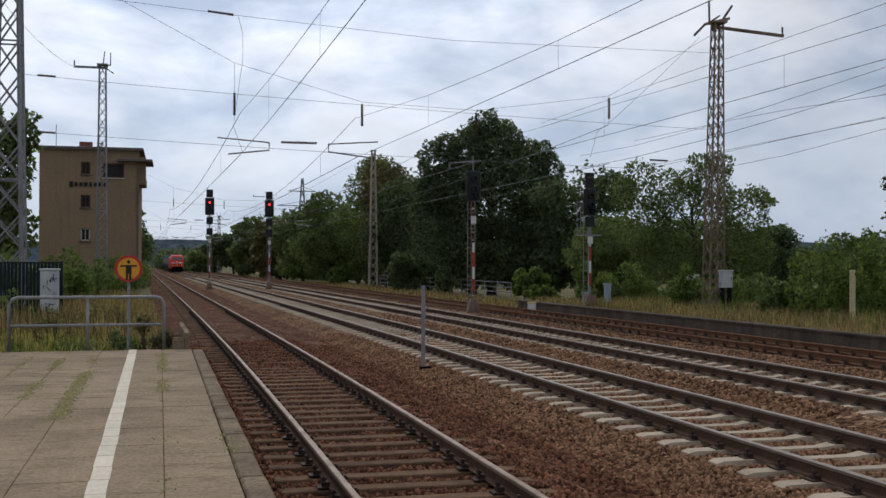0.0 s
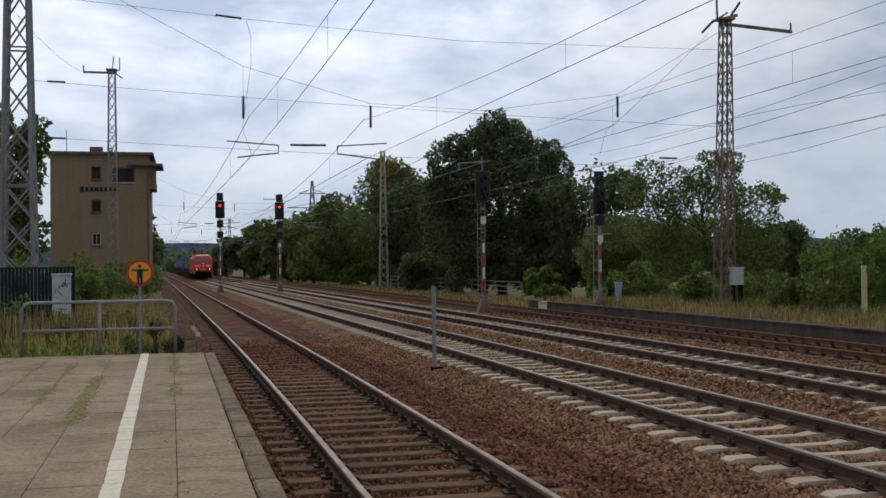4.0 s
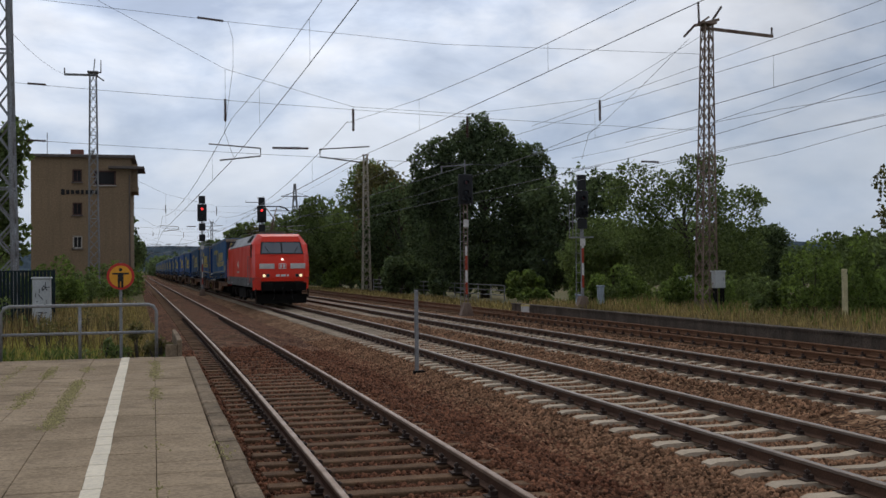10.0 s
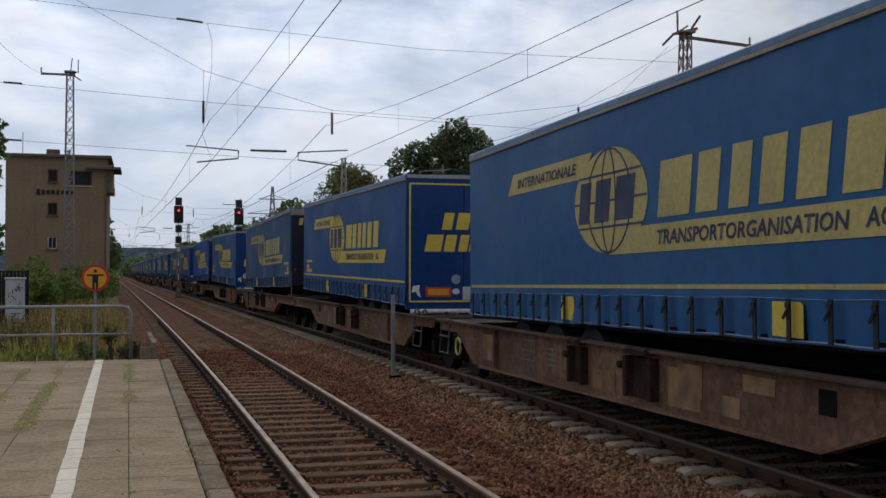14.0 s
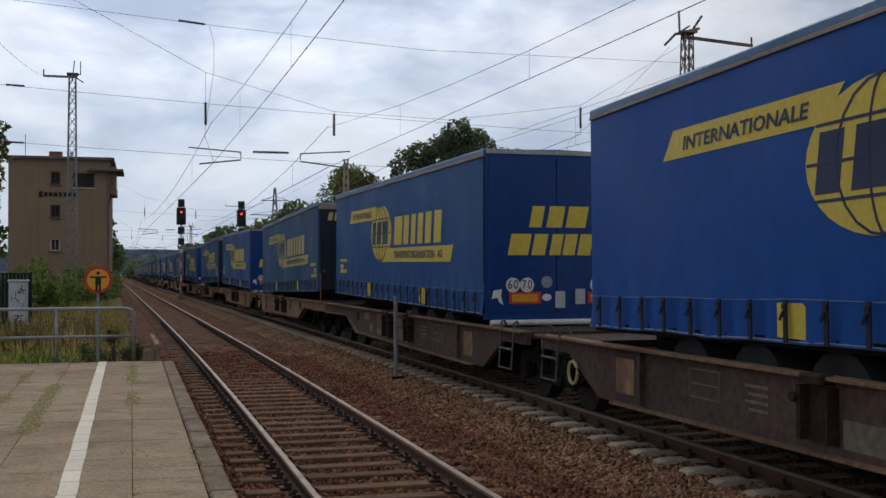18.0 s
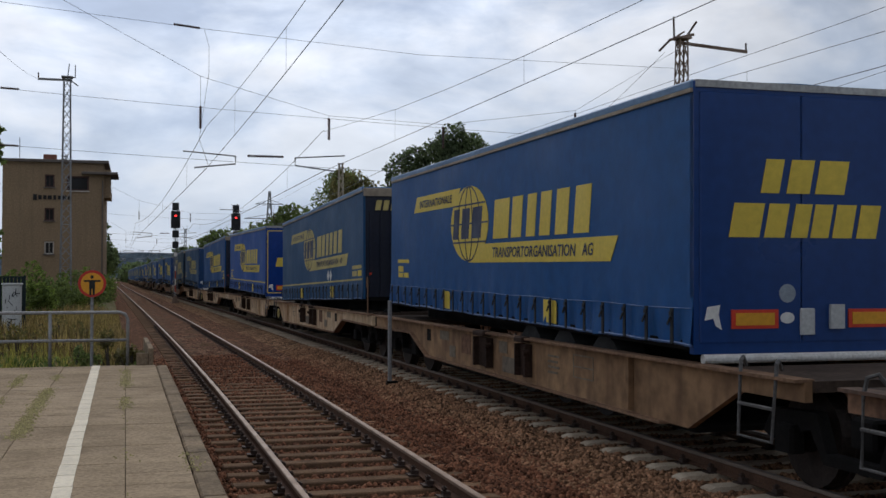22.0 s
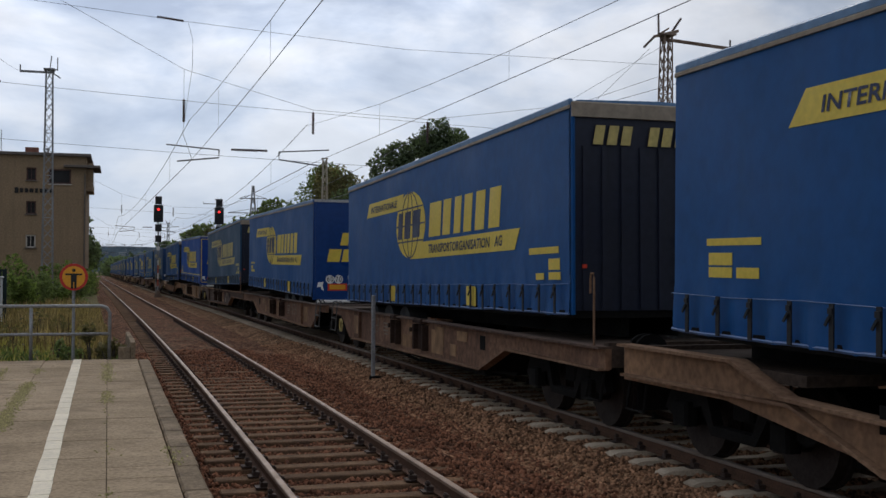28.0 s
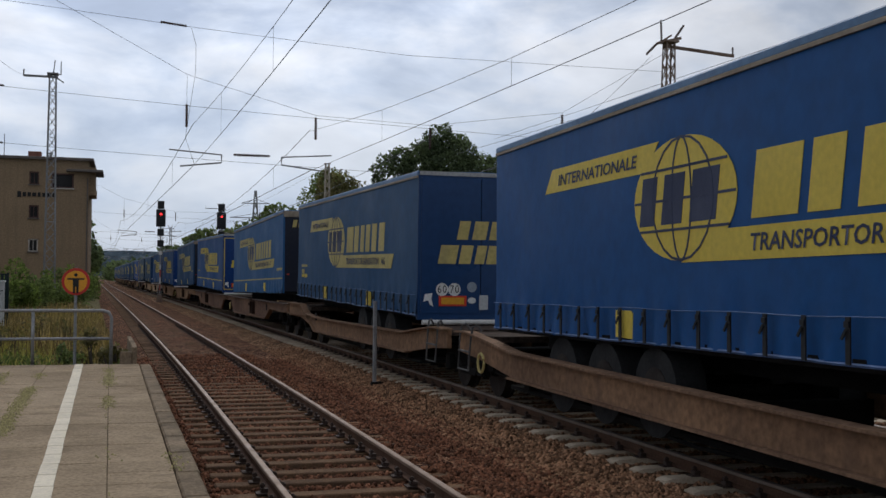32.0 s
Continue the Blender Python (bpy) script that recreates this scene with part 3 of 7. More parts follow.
def rocks(name, count, o1, o2, y1, y2, material, label, lo=0.015, hi=0.034, power=1.6, avoid=None, seed=1):
    """Loose ballast stones lying in the bed, thinning out with distance."""
    rnd = np.random.RandomState(seed)
    o = rnd.uniform(o1, o2, count)
    y = y1 + (y2 - y1) * rnd.uniform(0, 1, count) ** power
    base = np.array([(1, 0, -0.3), (-0.5, 0.9, -0.3), (-0.5, -0.9, -0.3), (0.55, 0.55, 0.5), (-0.75, 0.05, 0.55), (0.45, -0.6, 0.5), (0.05, 0.0, 0.95)])
    tri = np.array([(0, 3, 5), (1, 4, 3), (2, 5, 4), (0, 1, 3), (1, 2, 4), (2, 0, 5), (3, 4, 6), (4, 5, 6), (5, 3, 6)])
    keep = np.array([not (avoid and avoid(u, w)) for u, w in zip(o, y)])
    o, y = o[keep], y[keep]
    n = len(o)
    r = rnd.uniform(lo, hi, n)
    t = rnd.uniform(0, 6.28, n)
    q = base[None] * (r[:, None, None] * rnd.uniform(0.65, 1.35, (n, 7, 3)))
    z = np.array([bed_height(u, w) for u, w in zip(o, y)]) + r * 0.3
    x0 = o + np.array([bend(w) for w in y])
    c, s_ = np.cos(t)[:, None], np.sin(t)[:, None]
    v = np.stack([x0[:, None] + q[:, :, 0] * c - q[:, :, 1] * s_, y[:, None] + q[:, :, 0] * s_ + q[:, :, 1] * c, z[:, None] + q[:, :, 2]], 2).reshape(-1, 3)
    f = (np.arange(n)[:, None, None] * 7 + tri[None]).reshape(-1, 3)
    return tagged(new(name, tri_mesh(name, v, f, material)), label, "ballast", "", "stuff")


def on_rail(o, y):
    return min(abs(abs(o - c) - 0.75) for c in TRACKS) < 0.09


def on_concrete(o, y):
    if on_rail(o, y):
        return True
    k = (y - 10.062) / 0.625
    return abs(o - TRACKS[1]) < 1.27 and abs(k - round(k)) < 0.22


def on_old(o, y):
    if on_rail(o, y):
        return True
    k = (y - 6.6) / 0.60
    return abs(o) < 1.2 and abs(k - round(k)) < 0.24 and (y < 22 or y % 1.0 < 0.6)


def on_third(o, y):
    k = (y - 9.9) / 0.625
    return on_rail(o, y) or (0.15 < abs(o - TRACKS[2]) < 1.12 and abs(k - round(k)) < 0.27)


rocks("ballast_stones", 44000, -1.6, 2.7, 6.5, 30, "stone_brown", "loose dark red-brown ballast stones", seed=3, avoid=on_old)
rocks("ballast_stones", 50000, 2.3, 6.7, 7.5, 34, "stone_grey", "loose brown-grey ballast stones between concrete sleepers", seed=4, avoid=on_concrete)
rocks("ballast_stones", 30000, 6.6, 13.9, 14.0, 46, "stone_grey", "loose rust-brown ballast stones", seed=5, avoid=on_third, lo=0.022, hi=0.042)

# ---------------------------------------------------------------- tracks

RAIL_HEAD = [(-0.034, -0.036), (-0.034, -0.008), (-0.026, 0.0), (0.026, 0.0), (0.034, -0.008), (0.034, -0.036)]
RAIL_BODY = [(-0.062, -0.155), (-0.062, -0.145), (-0.010, -0.122), (-0.010, -0.048), (-0.034, -0.036), (0.034, -0.036), (0.010, -0.048), (0.010, -0.122), (0.062, -0.145), (0.062, -0.155)]
R_ROWS = [-14 + 2.0 * i for i in range(60)] + [110 + 10 * i for i in range(30)] + [430 + 40 * i for i in range(14)]


def sweep(section, off):
    s, n = Shape(), len(section)
    vs = [(off + bend(y) + u, y, v) for y in R_ROWS for u, v in section]
    fs = [(j * n + i, j * n + (i + 1) % n, (j + 1) * n + (i + 1) % n, (j + 1) * n + i) for j in range(len(R_ROWS) - 1) for i in range(n)]
    return s.add(vs, fs)


def sleeper_shape(kind):
    s = Shape()
    if kind == "concrete":
        # prestressed: raised seats under the rails, a lower waist, sloping ends
        prof = [(-1.26, -0.19), (-1.18, -0.165), (-0.58, -0.158), (-0.40, -0.185), (0.40, -0.185), (0.58, -0.158), (1.18, -0.165), (1.26, -0.19)]
        w = [0.125, 0.135, 0.135, 0.105, 0.105, 0.135, 0.135, 0.125]
        vs, fs = [], []
        for (x, z), a in zip(prof, w):
            vs += [(x, -a, -0.33), (x, -a * 0.8, z), (x, a * 0.8, z), (x, a, -0.33)]
        for i in range(len(prof) - 1):
            for k in range(3):
                fs.append((4 * i + k, 4 * i + k + 1, 4 * i + 5 + k, 4 * i + 4 + k))
        fs += [(0, 1, 2, 3), (31, 30, 29, 28)]
        s.add(vs, fs)
    else:
        s.box(0, 0, -0.25, 2.5, 0.22, 0.16, 0.012)
    return s


def fastening(s, x, y, z=0.0):
    """Ribbed base plate, two clamps and their bolts on both sides of the rail foot."""
    s.box(x, y, z - 0.152, 0.33, 0.15, 0.014)
    for d in (-1, 1):
        s.box(x + d * 0.085, y, z - 0.125, 0.07, 0.085, 0.04)
        s.tube((x + d * 0.10, y, z - 0.14), (x + d * 0.10, y, z - 0.055), 0.016, 5)
        s.box(x + d * 0.10, y, z - 0.078, 0.046, 0.046, 0.024)


def track(i, label, kind, y0, pitch, near, last, body, head, clips_to, material):
    c = TRACKS[i]
    t = thing("railway_track", label, "railway track", "tracks of the station", "structure", pose(0, 0, 0))
    for d in (-0.75, 0.75):
        r = part("rail", sweep(RAIL_BODY, c + d), body, t)
        part("rail_head", sweep(RAIL_HEAD, c + d), head, r, "worn shiny running surface" if head == "rail_top" else "dull rusty running surface")
    me = sleeper_shape(kind).mesh("sleeper", material)
    far, clips = Shape(), Shape()
    k0, k1 = int((-6 - y0) / pitch), int((last - y0) / pitch)
    rnd = random.Random(i)
    for k in range(k0, k1):
        y = y0 + pitch * k
        if clips_to and y < clips_to:
            for d in (-0.75, 0.75):
                fastening(clips, c + d + bend(y), y)
        if y < near:
            ob = part("sleeper", me, None, t)
            ob.matrix_basis = pose(c + bend(y), y + rnd.uniform(-0.012, 0.012), rnd.uniform(-0.008, 0.004), 0, 0, rnd.uniform(-0.5, 0.5))
        else:
            x = c + bend(y)
            far.add([(v[0] + x, v[1] + y, v[2]) for v in sleeper_shape(kind).v], sleeper_shape(kind).f)
    if far.v:
        tagged(part("sleepers", far, material, t), "far sleepers of the track", kind="stuff")
    if clips.v:
        tagged(part("rail_fastenings", clips, "clip_iron", t), "rusty ribbed plates, clamps and bolts", kind="stuff")
    return t


track(0, "siding-like track with worn brown sleepers half sunk in ballast", "wood", 6.6, 0.60, 90, 150, "rail_side", "rail_dull", 48, "old_sleeper")
track(1, "main track on pale concrete sleepers with shiny rails", "concrete", 10.062, 0.625, 95, 170, "rail_side", "rail_top", 55, "concrete_sleeper")
track(2, "main track on concrete sleepers partly covered by ballast", "concrete", 9.9, 0.625, 90, 150, "rail_side", "rail_top", 50, "concrete_sleeper")
track(3, "disused track with rusty rails beside the old platform wall", "wood", 9.6, 0.63, 75, 120, "rail_rust", "rail_rust", 45, "old_sleeper")

# ---------------------------------------------------------------- platform


def edge(x0, y):
    """A line of the platform that runs with its edge; x0 is its place at y = 7.3."""
    return x0 - 0.0118 * (y - 7.3)


def platform():
    y1, y2 = -9.0, 20.0
    base = Shape()
    base.prism([(-14, y1), (edge(-1.78, y1), y1), (edge(-1.78, y2), y2), (-14, y2)], "z", -0.5, PLATFORM - 0.06)
    p = tagged(part("platform", base, "joint_dirt"), "low station platform paved with square concrete slabs", "platform", "", "structure")
    rnd = random.Random(7)
    for col in range(20):
        xr = -1.945 - 0.508 * col
        me = Shape().box(0, 0, 0, 0.503, 0.4965, 0.06, 0.003).mesh("paving_slab", "slab")
        for row in range(31):
            y = 5.05 + 0.5 * row - 0.25
            if y > y2 - 0.2 or col > 9:
                continue
            ob = part("paving_slab", me, None, p)
            ob.matrix_basis = pose(edge(xr - 0.254, y), y, PLATFORM - 0.03 + rnd.uniform(-0.0025, 0.002), rnd.uniform(-0.12, 0.12), rnd.uniform(-0.12, 0.12), rnd.uniform(-0.12, 0.12) + 0.68)
            if col == 1:
                ln = part("line_segment", Shape().box(0, 0, 0, 0.135, 0.486, 0.004), "white_line", p) if row == 0 else part("line_segment", bpy.data.meshes["line_segment"], None, p)
                ln.matrix_basis = pose(-2.89 - 0.0158 * (y - 7.3) + rnd.uniform(-0.004, 0.004), y, PLATFORM + 0.0065, 0, 0, 0.75 + rnd.uniform(-0.2, 0.2))
    rest = Shape()
    rest.prism([(-13.9, y1), (edge(-1.95, y1), y1), (edge(-1.95, 4.75), 4.75), (-13.9, 4.75)], "z", PLATFORM - 0.06, PLATFORM)
    rest.prism([(-13.9, 4.76), (edge(-7.05, 4.76), 4.76), (edge(-7.05, 19.9), 19.9), (-13.9, 19.9)], "z", PLATFORM - 0.06, PLATFORM)
    part("paving", rest, "slab", p, "slab paving behind and beside the near slabs")
    me = Shape().box(0, 0, 0, 0.185, 0.985, 0.30, 0.018).mesh("kerb_stone", "kerb")
    for k in range(29):
        y = y1 + 0.5 + k
        ob = part("kerb_stone", me, None, p)
        ob.matrix_basis = pose(edge(-1.838, y) + rnd.uniform(-0.005, 0.005), y, PLATFORM - 0.153 + rnd.uniform(-0.004, 0.004), 0, rnd.uniform(-0.6, 0.6), 0.68 + rnd.uniform(-0.2, 0.2))
    return p


platform()


def blades(name, spots, material, label, category="grass", height=(0.25, 0.6), width=0.012, seed=1, lean=0.35):
    """Grass blades as narrow bent strips; spots is a list of (x, y, z, tall)."""
    rnd = random.Random(seed)
    s = Shape()
    for x, y, z, k in spots:
        h = rnd.uniform(*height) * k
        a = rnd.uniform(0, 6.28)
        w = width * rnd.uniform(0.6, 1.5)
        l = h * rnd.uniform(0.05, lean)
        cx, cy = math.cos(a), math.sin(a)
        dx, dy = -cy * w, cx * w
        s.add([(x - dx, y - dy, z), (x + dx, y + dy, z), (x + cx * l * 0.35 + dx * 0.7, y + cy * l * 0.35 + dy * 0.7, z + h * 0.6),
               (x + cx * l * 0.35 - dx * 0.7, y + cy * l * 0.35 - dy * 0.7, z + h * 0.6), (x + cx * l, y + cy * l, z + h)],
              [(0, 1, 2, 3), (3, 2, 4)])
    me = bpy.data.meshes.new(name)
    me.from_pydata(s.v, [], s.f)
    me.materials.append(MAT[material])
    return tagged(new(name, me), label, category, "", "stuff")


def scatter(n, x1, x2, y1, y2, zf, seed, follow=False, patch=0.35):
    rnd = random.Random(seed)
    out = []
    for _ in range(n):
        o, y = rnd.uniform(x1, x2), rnd.uniform(y1, y2)
        k = 0.55 + 0.75 * (noise.noise((o * patch, y * patch, seed * 3.1)) * 0.5 + 0.5)
        out.append((o + (bend(y) if follow else 0), y, zf(o, y), k))
    return out


gh = lambda o, y: ground_height(o, y) - 0.02
blades("grass", scatter(9000, -9.5, -2.6, 20.4, 34, gh, 11, True, 0.9), "grass", "uneven yellow-green grass behind the platform end", height=(0.08, 0.36), width=0.014, seed=21, lean=0.8)
blades("grass", scatter(5000, -8.5, -3.0, 20.3, 24, gh, 18, True, 1.1), "weed_green", "low green weeds along the platform end", height=(0.05, 0.24), width=0.03, seed=28, lean=1.3)
blades("grass", scatter(450, -8.5, -3.0, 22.5, 33, gh, 19, True, 1.0), "dead_stalk", "thin brown dead stalks standing in the grass", height=(0.45, 0.9), width=0.010, seed=29, lean=0.4)
blades("grass", scatter(2600, -3.9, -2.25, 25, 62, gh, 20, True, 0.8), "dry_grass", "rough dry grass at the edge of the ballast", height=(0.12, 0.5), width=0.02, seed=30, lean=0.9)
blades("grass", scatter(3500, -3.5, -2.1, 20.3, 46, gh, 16, True), "dry_grass", "sparse low weeds on the gravel beside the track", height=(0.04, 0.22), width=0.02, seed=26, lean=1.2)
blades("grass", scatter(7000, -10.5, -3.2, 26, 56, gh, 12, True, 0.8), "dry_grass", "dry straw-coloured grass beside the track", height=(0.2, 0.75), width=0.02, seed=22)
blades("grass", scatter(17000, 14.45, 19.5, 12, 50, gh, 13, True, 0.8), "dry_grass", "dry brown grass on the old platform", height=(0.05, 0.42), width=0.014, seed=23, lean=0.8)
blades("grass", scatter(4000, 15.6, 24, 14, 50, gh, 14, True, 0.9), "weed_green", "green weeds on the old platform", height=(0.1, 0.55), width=0.022, seed=24)
blades("grass", scatter(5000, 13.8, 19, 50, 130, gh, 15, True), "dry_grass", "rough dry grass beside the tracks", height=(0.12, 0.38), width=0.05, seed=25)

# old platform wall beside the fourth track
wall = Shape()
_pts = [(14.2 + bend(y), y) for y in (-10, 0, 10, 20, 28, 36, 43, 49)]
wall.prism([(a, b) for a, b in _pts] + [(a + 0.35, b) for a, b in reversed(_pts)], "z", -0.5, 0.17)
ow = tagged(part("old_platform_wall", wall, "old_concrete"), "stained concrete edge wall of a disused low platform", "wall", "", "structure")
cope = Shape()
cope.prism([(a - 0.05, b) for a, b in _pts] + [(a + 0.3, b) for a, b in reversed(_pts)], "z", 0.174, 0.225)
part("coping", cope, "old_concrete", ow)

# ---------------------------------------------------------------- plants


def leaf_cloud(blobs, count, size, seed, gap=0.36):
    """Leaf sprays on and in a set of ellipsoids (x, y, z, rx, ry, rz): short folded leaves in small clumps."""
    rnd = np.random.RandomState(seed)
    vol = np.array([b[3] * b[4] + b[3] * b[5] + b[4] * b[5] for b in blobs])
    pick = rnd.choice(len(blobs), count, p=vol / vol.sum())
    B = np.array(blobs)[pick]
    d = rnd.normal(size=(count, 3))
    d /= np.linalg.norm(d, axis=1)[:, None]
    rad = 1.0 - np.abs(rnd.normal(0, 0.22, count))
    q = d * 2.6 + B[:, :3] * 0.9
    lump = (np.sin(q[:, 0] * 2.1 + 1.3 * np.sin(q[:, 1] * 1.7)) + np.sin(q[:, 1] * 2.3 + 1.1 * np.sin(q[:, 2] * 1.9)) + np.sin(q[:, 2] * 2.7 + 1.2 * np.sin(q[:, 0] * 2.2))) / 3.0
    rad *= 1.0 + 0.30 * lump
    c = B[:, :3] + d * B[:, 3:6] * rad[:, None]
    c = c[lump > -gap * 1.6]
    n = len(c)
    a = rnd.normal(size=(n, 3))
    a /= np.linalg.norm(a, axis=1)[:, None]
    b = np.cross(a, rnd.normal(size=(n, 3)))
    b /= np.linalg.norm(b, axis=1)[:, None]
    k = np.cross(a, b)
    s = (size * rnd.uniform(0.6, 1.4, n))[:, None]
    # each spray: two leaves that meet at a fold
    v = np.stack([c - a * s, c + b * s * 0.55 + k * s * 0.2, c + a * s, c - b * s * 0.55 + k * s * 0.25,
                  c + k * s * 0.9 + a * s * 0.4, c + k * s * 0.5 - b * s * 0.7], 1).reshape(-1, 3)
    i = np.arange(n)[:, None] * 6
    f1, f2 = i + np.array([[0, 1, 2]]), i + np.array([[0, 2, 3]])
    f3 = i + np.array([[2, 4, 5]])
    return v, np.concatenate([f1, f2, f3])


def cloud_mesh(name, v, f, material):
    return tri_mesh(name, v, f, material)


def crown_blobs(h, w, low, seed, n=16):
    rnd = random.Random(seed)
    out = [(0, 0, low + (h - low) * 0.52, w * 0.36, w * 0.36, (h - low) * 0.40)]
    for _ in range(n):
        a, t = rnd.uniform(0, 6.28), rnd.uniform(0.08, 0.92)
        r = w * 0.5 * math.sin(math.pi * (0.16 + 0.72 * t)) * rnd.uniform(0.55, 0.85)
        k = rnd.uniform(0.13, 0.22)
        out.append((math.cos(a) * r, math.sin(a) * r, low + (h - low) * t, w * k, w * k, (h - low) * k * 0.75))
    return out


def tree(x, y, h, w, leaf="leaf_mid", low=0.18, count=3500, size=0.22, seed=1, label="", blobs=None, z=-0.3):
    t = thing("tree", label or "broad-leaved tree with dense green crown", "tree", "trees beside the railway", "", pose(x, y, z))
    rnd = random.Random(seed)
    bl = blobs or crown_blobs(h, w, h * low, seed)
    s = Shape()
    r = max(0.08, h * 0.022)
    top = (rnd.uniform(-0.3, 0.3), rnd.uniform(-0.3, 0.3), h * 0.62)
    s.tube((0, 0, -0.3), (top[0] * 0.4, top[1] * 0.4, h * 0.3), r * 1.25, 9, r * 0.85)
    s.tube((top[0] * 0.4, top[1] * 0.4, h * 0.3), top, r * 0.85, 9, r * 0.35)
    for b in bl[1:]:
        zz = min(h * 0.6, max(h * 0.15, b[2] * 0.6))
        f = zz / (h * 0.62)
        s.tube((top[0] * f, top[1] * f, zz), (b[0], b[1], b[2]), r * 0.32, 6, r * 0.08)
    part("trunk", s, "bark", t)
    v, f = leaf_cloud(bl, count, size, seed + 50)
    part("crown", cloud_mesh("crown", v, f, leaf), None, t)
    return t


def bush(x, y, h, w, leaf="leaf_light", count=900, size=0.12, seed=1, label="", z=0.0, name="bush"):
    rnd = random.Random(seed)
    bl = []
    for _ in range(12):
        u = rnd.uniform(-0.45, 0.45)
        k = rnd.uniform(0.09, 0.2)
        bl.append((u * w, rnd.uniform(-0.3, 0.3) * w, h * (rnd.uniform(0.04, 0.22) if _ % 3 == 0 else rnd.uniform(0.18, 0.9 - abs(u) * 0.7)), w * k, w * k, h * rnd.uniform(0.16, 0.28)))
    t = thing(name, label or "green leafy bush beside the railway", "bush", "bushes beside the railway", "", pose(x, y, z))
    s = Shape()
    for b in bl:
        s.tube((b[0] * 0.2, b[1] * 0.2, -0.1), b[:3], 0.03, 5, 0.01)
    part("stem", s, "bark", t)
    v, f = leaf_cloud(bl, count, size, seed + 90)
    part("leaves", cloud_mesh("leaves", v, f, leaf), None, t)
    return t


# the tall oak-like tree behind the railing and its darker neighbours
BIG = [(0, 0, 7.2, 4.6, 4.0, 4.6), (0.2, 0, 10.8, 2.6, 2.5, 3.0), (-3.2, 0, 8.0, 2.6, 2.4, 2.7), (3.6, 0.5, 8.2, 2.2, 2.2, 2.9), (2.6, 0, 10.6, 1.8, 1.7, 1.9), (-1.9, 0, 11.0, 2.0, 1.8, 2.0),
       (-0.3, 0, 13.3, 1.1, 1.1, 1.3), (4.6, 0, 5.6, 1.9, 1.8, 2.6), (-4.6, 0, 5.4, 2.0, 1.9, 2.8), (0, -1.5, 3.4, 4.8, 3.0, 2.8), (-4.7, 0, 10.3, 1.5, 1.3, 1.7), (-5.2, 0, 8.0, 1.3, 1.3, 1.9), (-3.6, 0, 11.6, 1.2, 1.1, 1.1),
       (4.9, 0, 9.3, 1.3, 1.2, 2.2), (4.3, 0, 11.2, 1.1, 1.0, 1.1), (1.3, 0, 12.4, 1.3, 1.2, 1.3), (-1.2, 0, 12.7, 1.2, 1.1, 1.2), (5.3, 0, 6.8, 1.0, 1.0, 1.4)]
tree(22.5, 85, 14.9, 12, "leaf_dark", 0.1, 52000, 0.135, 3, "tall dense dark-green tree standing behind a railing", BIG)
tree(20.0, 106, 11.9, 8.4, "leaf_dark", 0.06, 15000, 0.145, 4)
tree(19.2, 118, 13.9, 8.6, "leaf_mid", 0.06, 12000, 0.155, 5)
tree(19.2, 112, 13.6, 7, "leaf_autumn", 0.2, 6000, 0.198, 6, "broad-leaved tree turning brown beside the railway")
tree(15.0, 124, 10.4, 9, "leaf_mid", 0.05, 6800, 0.218, 7)
tree(13.8, 142, 9.5, 9, "leaf_mid", 0.05, 6000, 0.238, 8)
tree(12.6, 160, 9.6, 9, "leaf_autumn", 0.05, 2800, 0.4, 9, "broad-leaved tree turning brown beside the railway")
tree(11.6, 182, 10.1, 10, "leaf_mid", 0.05, 2600, 0.45, 10)
tree(8.8, 215, 8.8, 11, "leaf_dark", 0.05, 2400, 0.5, 11)
tree(6.6, 260, 6.8, 12, "leaf_mid", 0.05, 2400, 0.55, 12)
tree(27.6, 78, 10.0, 9, "leaf_dark", 0.05, 7200, 0.185, 13)
MED = [(-0.4, 0, 3.6, 2.9, 2.4, 2.6), (-1.8, 0, 5.6, 1.3, 1.2, 1.3), (0.9, 0, 6.0, 1.3, 1.2, 1.5), (2.9, 0, 4.6, 1.5, 1.4, 1.5), (-3.0, 0, 3.8, 1.5, 1.4, 1.7), (-0.5, 0, 6.3, 0.8, 0.7, 0.7),
       (1.4, 0, 7.2, 0.8, 0.7, 0.8), (3.6, 0, 2.6, 1.1, 1.0, 1.3), (-1.8, 0, 2.0, 2.2, 1.6, 1.7), (2.0, 0, 2.0, 2.4, 1.6, 1.7), (3.7, 0, 5.6, 0.7, 0.7, 0.5), (4.3, 0, 5.2, 0.6, 0.5, 0.4), (-3.3, 0, 6.5, 1.0, 0.9, 0.9), (-4.3, 0, 5.6, 0.8, 0.7, 0.9), (0.2, 0, 7.3, 0.7, 0.6, 0.6)]
tree(25.4, 55, 7.6, 9, "leaf_mid", 0.1, 15000, 0.095, 14, "loose-crowned broad-leaved tree behind the old platform", MED, 0.2)
tree(32.0, 60, 4.0, 6, "leaf_dark", 0.05, 9000, 0.106, 15, z=0.0)
tree(24.6, 64, 4.9, 7, "leaf_mid", 0.03, 9000, 0.13, 22, "dense green undergrowth tree behind the old platform", z=0.0)
tree(29.6, 63, 4.7, 7, "leaf_mid", 0.03, 9000, 0.13, 23, "dense green undergrowth tree behind the old platform", z=0.0)
tree(36.0, 64, 3.2, 6, "leaf_dark", 0.05, 9000, 0.106, 16, z=0.0)
tree(42.0, 70, 3.0, 7, "leaf_dark", 0.05, 9000, 0.119, 17, z=0.0)
tree(29.9, 41.0, 6.6, 5.0, "leaf_autumn", 0.15, 6400, 0.106, 18, "tree with thin browning crown behind the old platform", z=0.3)
tree(33.4, 43.0, 6.8, 5.5, "leaf_mid", 0.12, 6400, 0.119, 19, z=0.3)
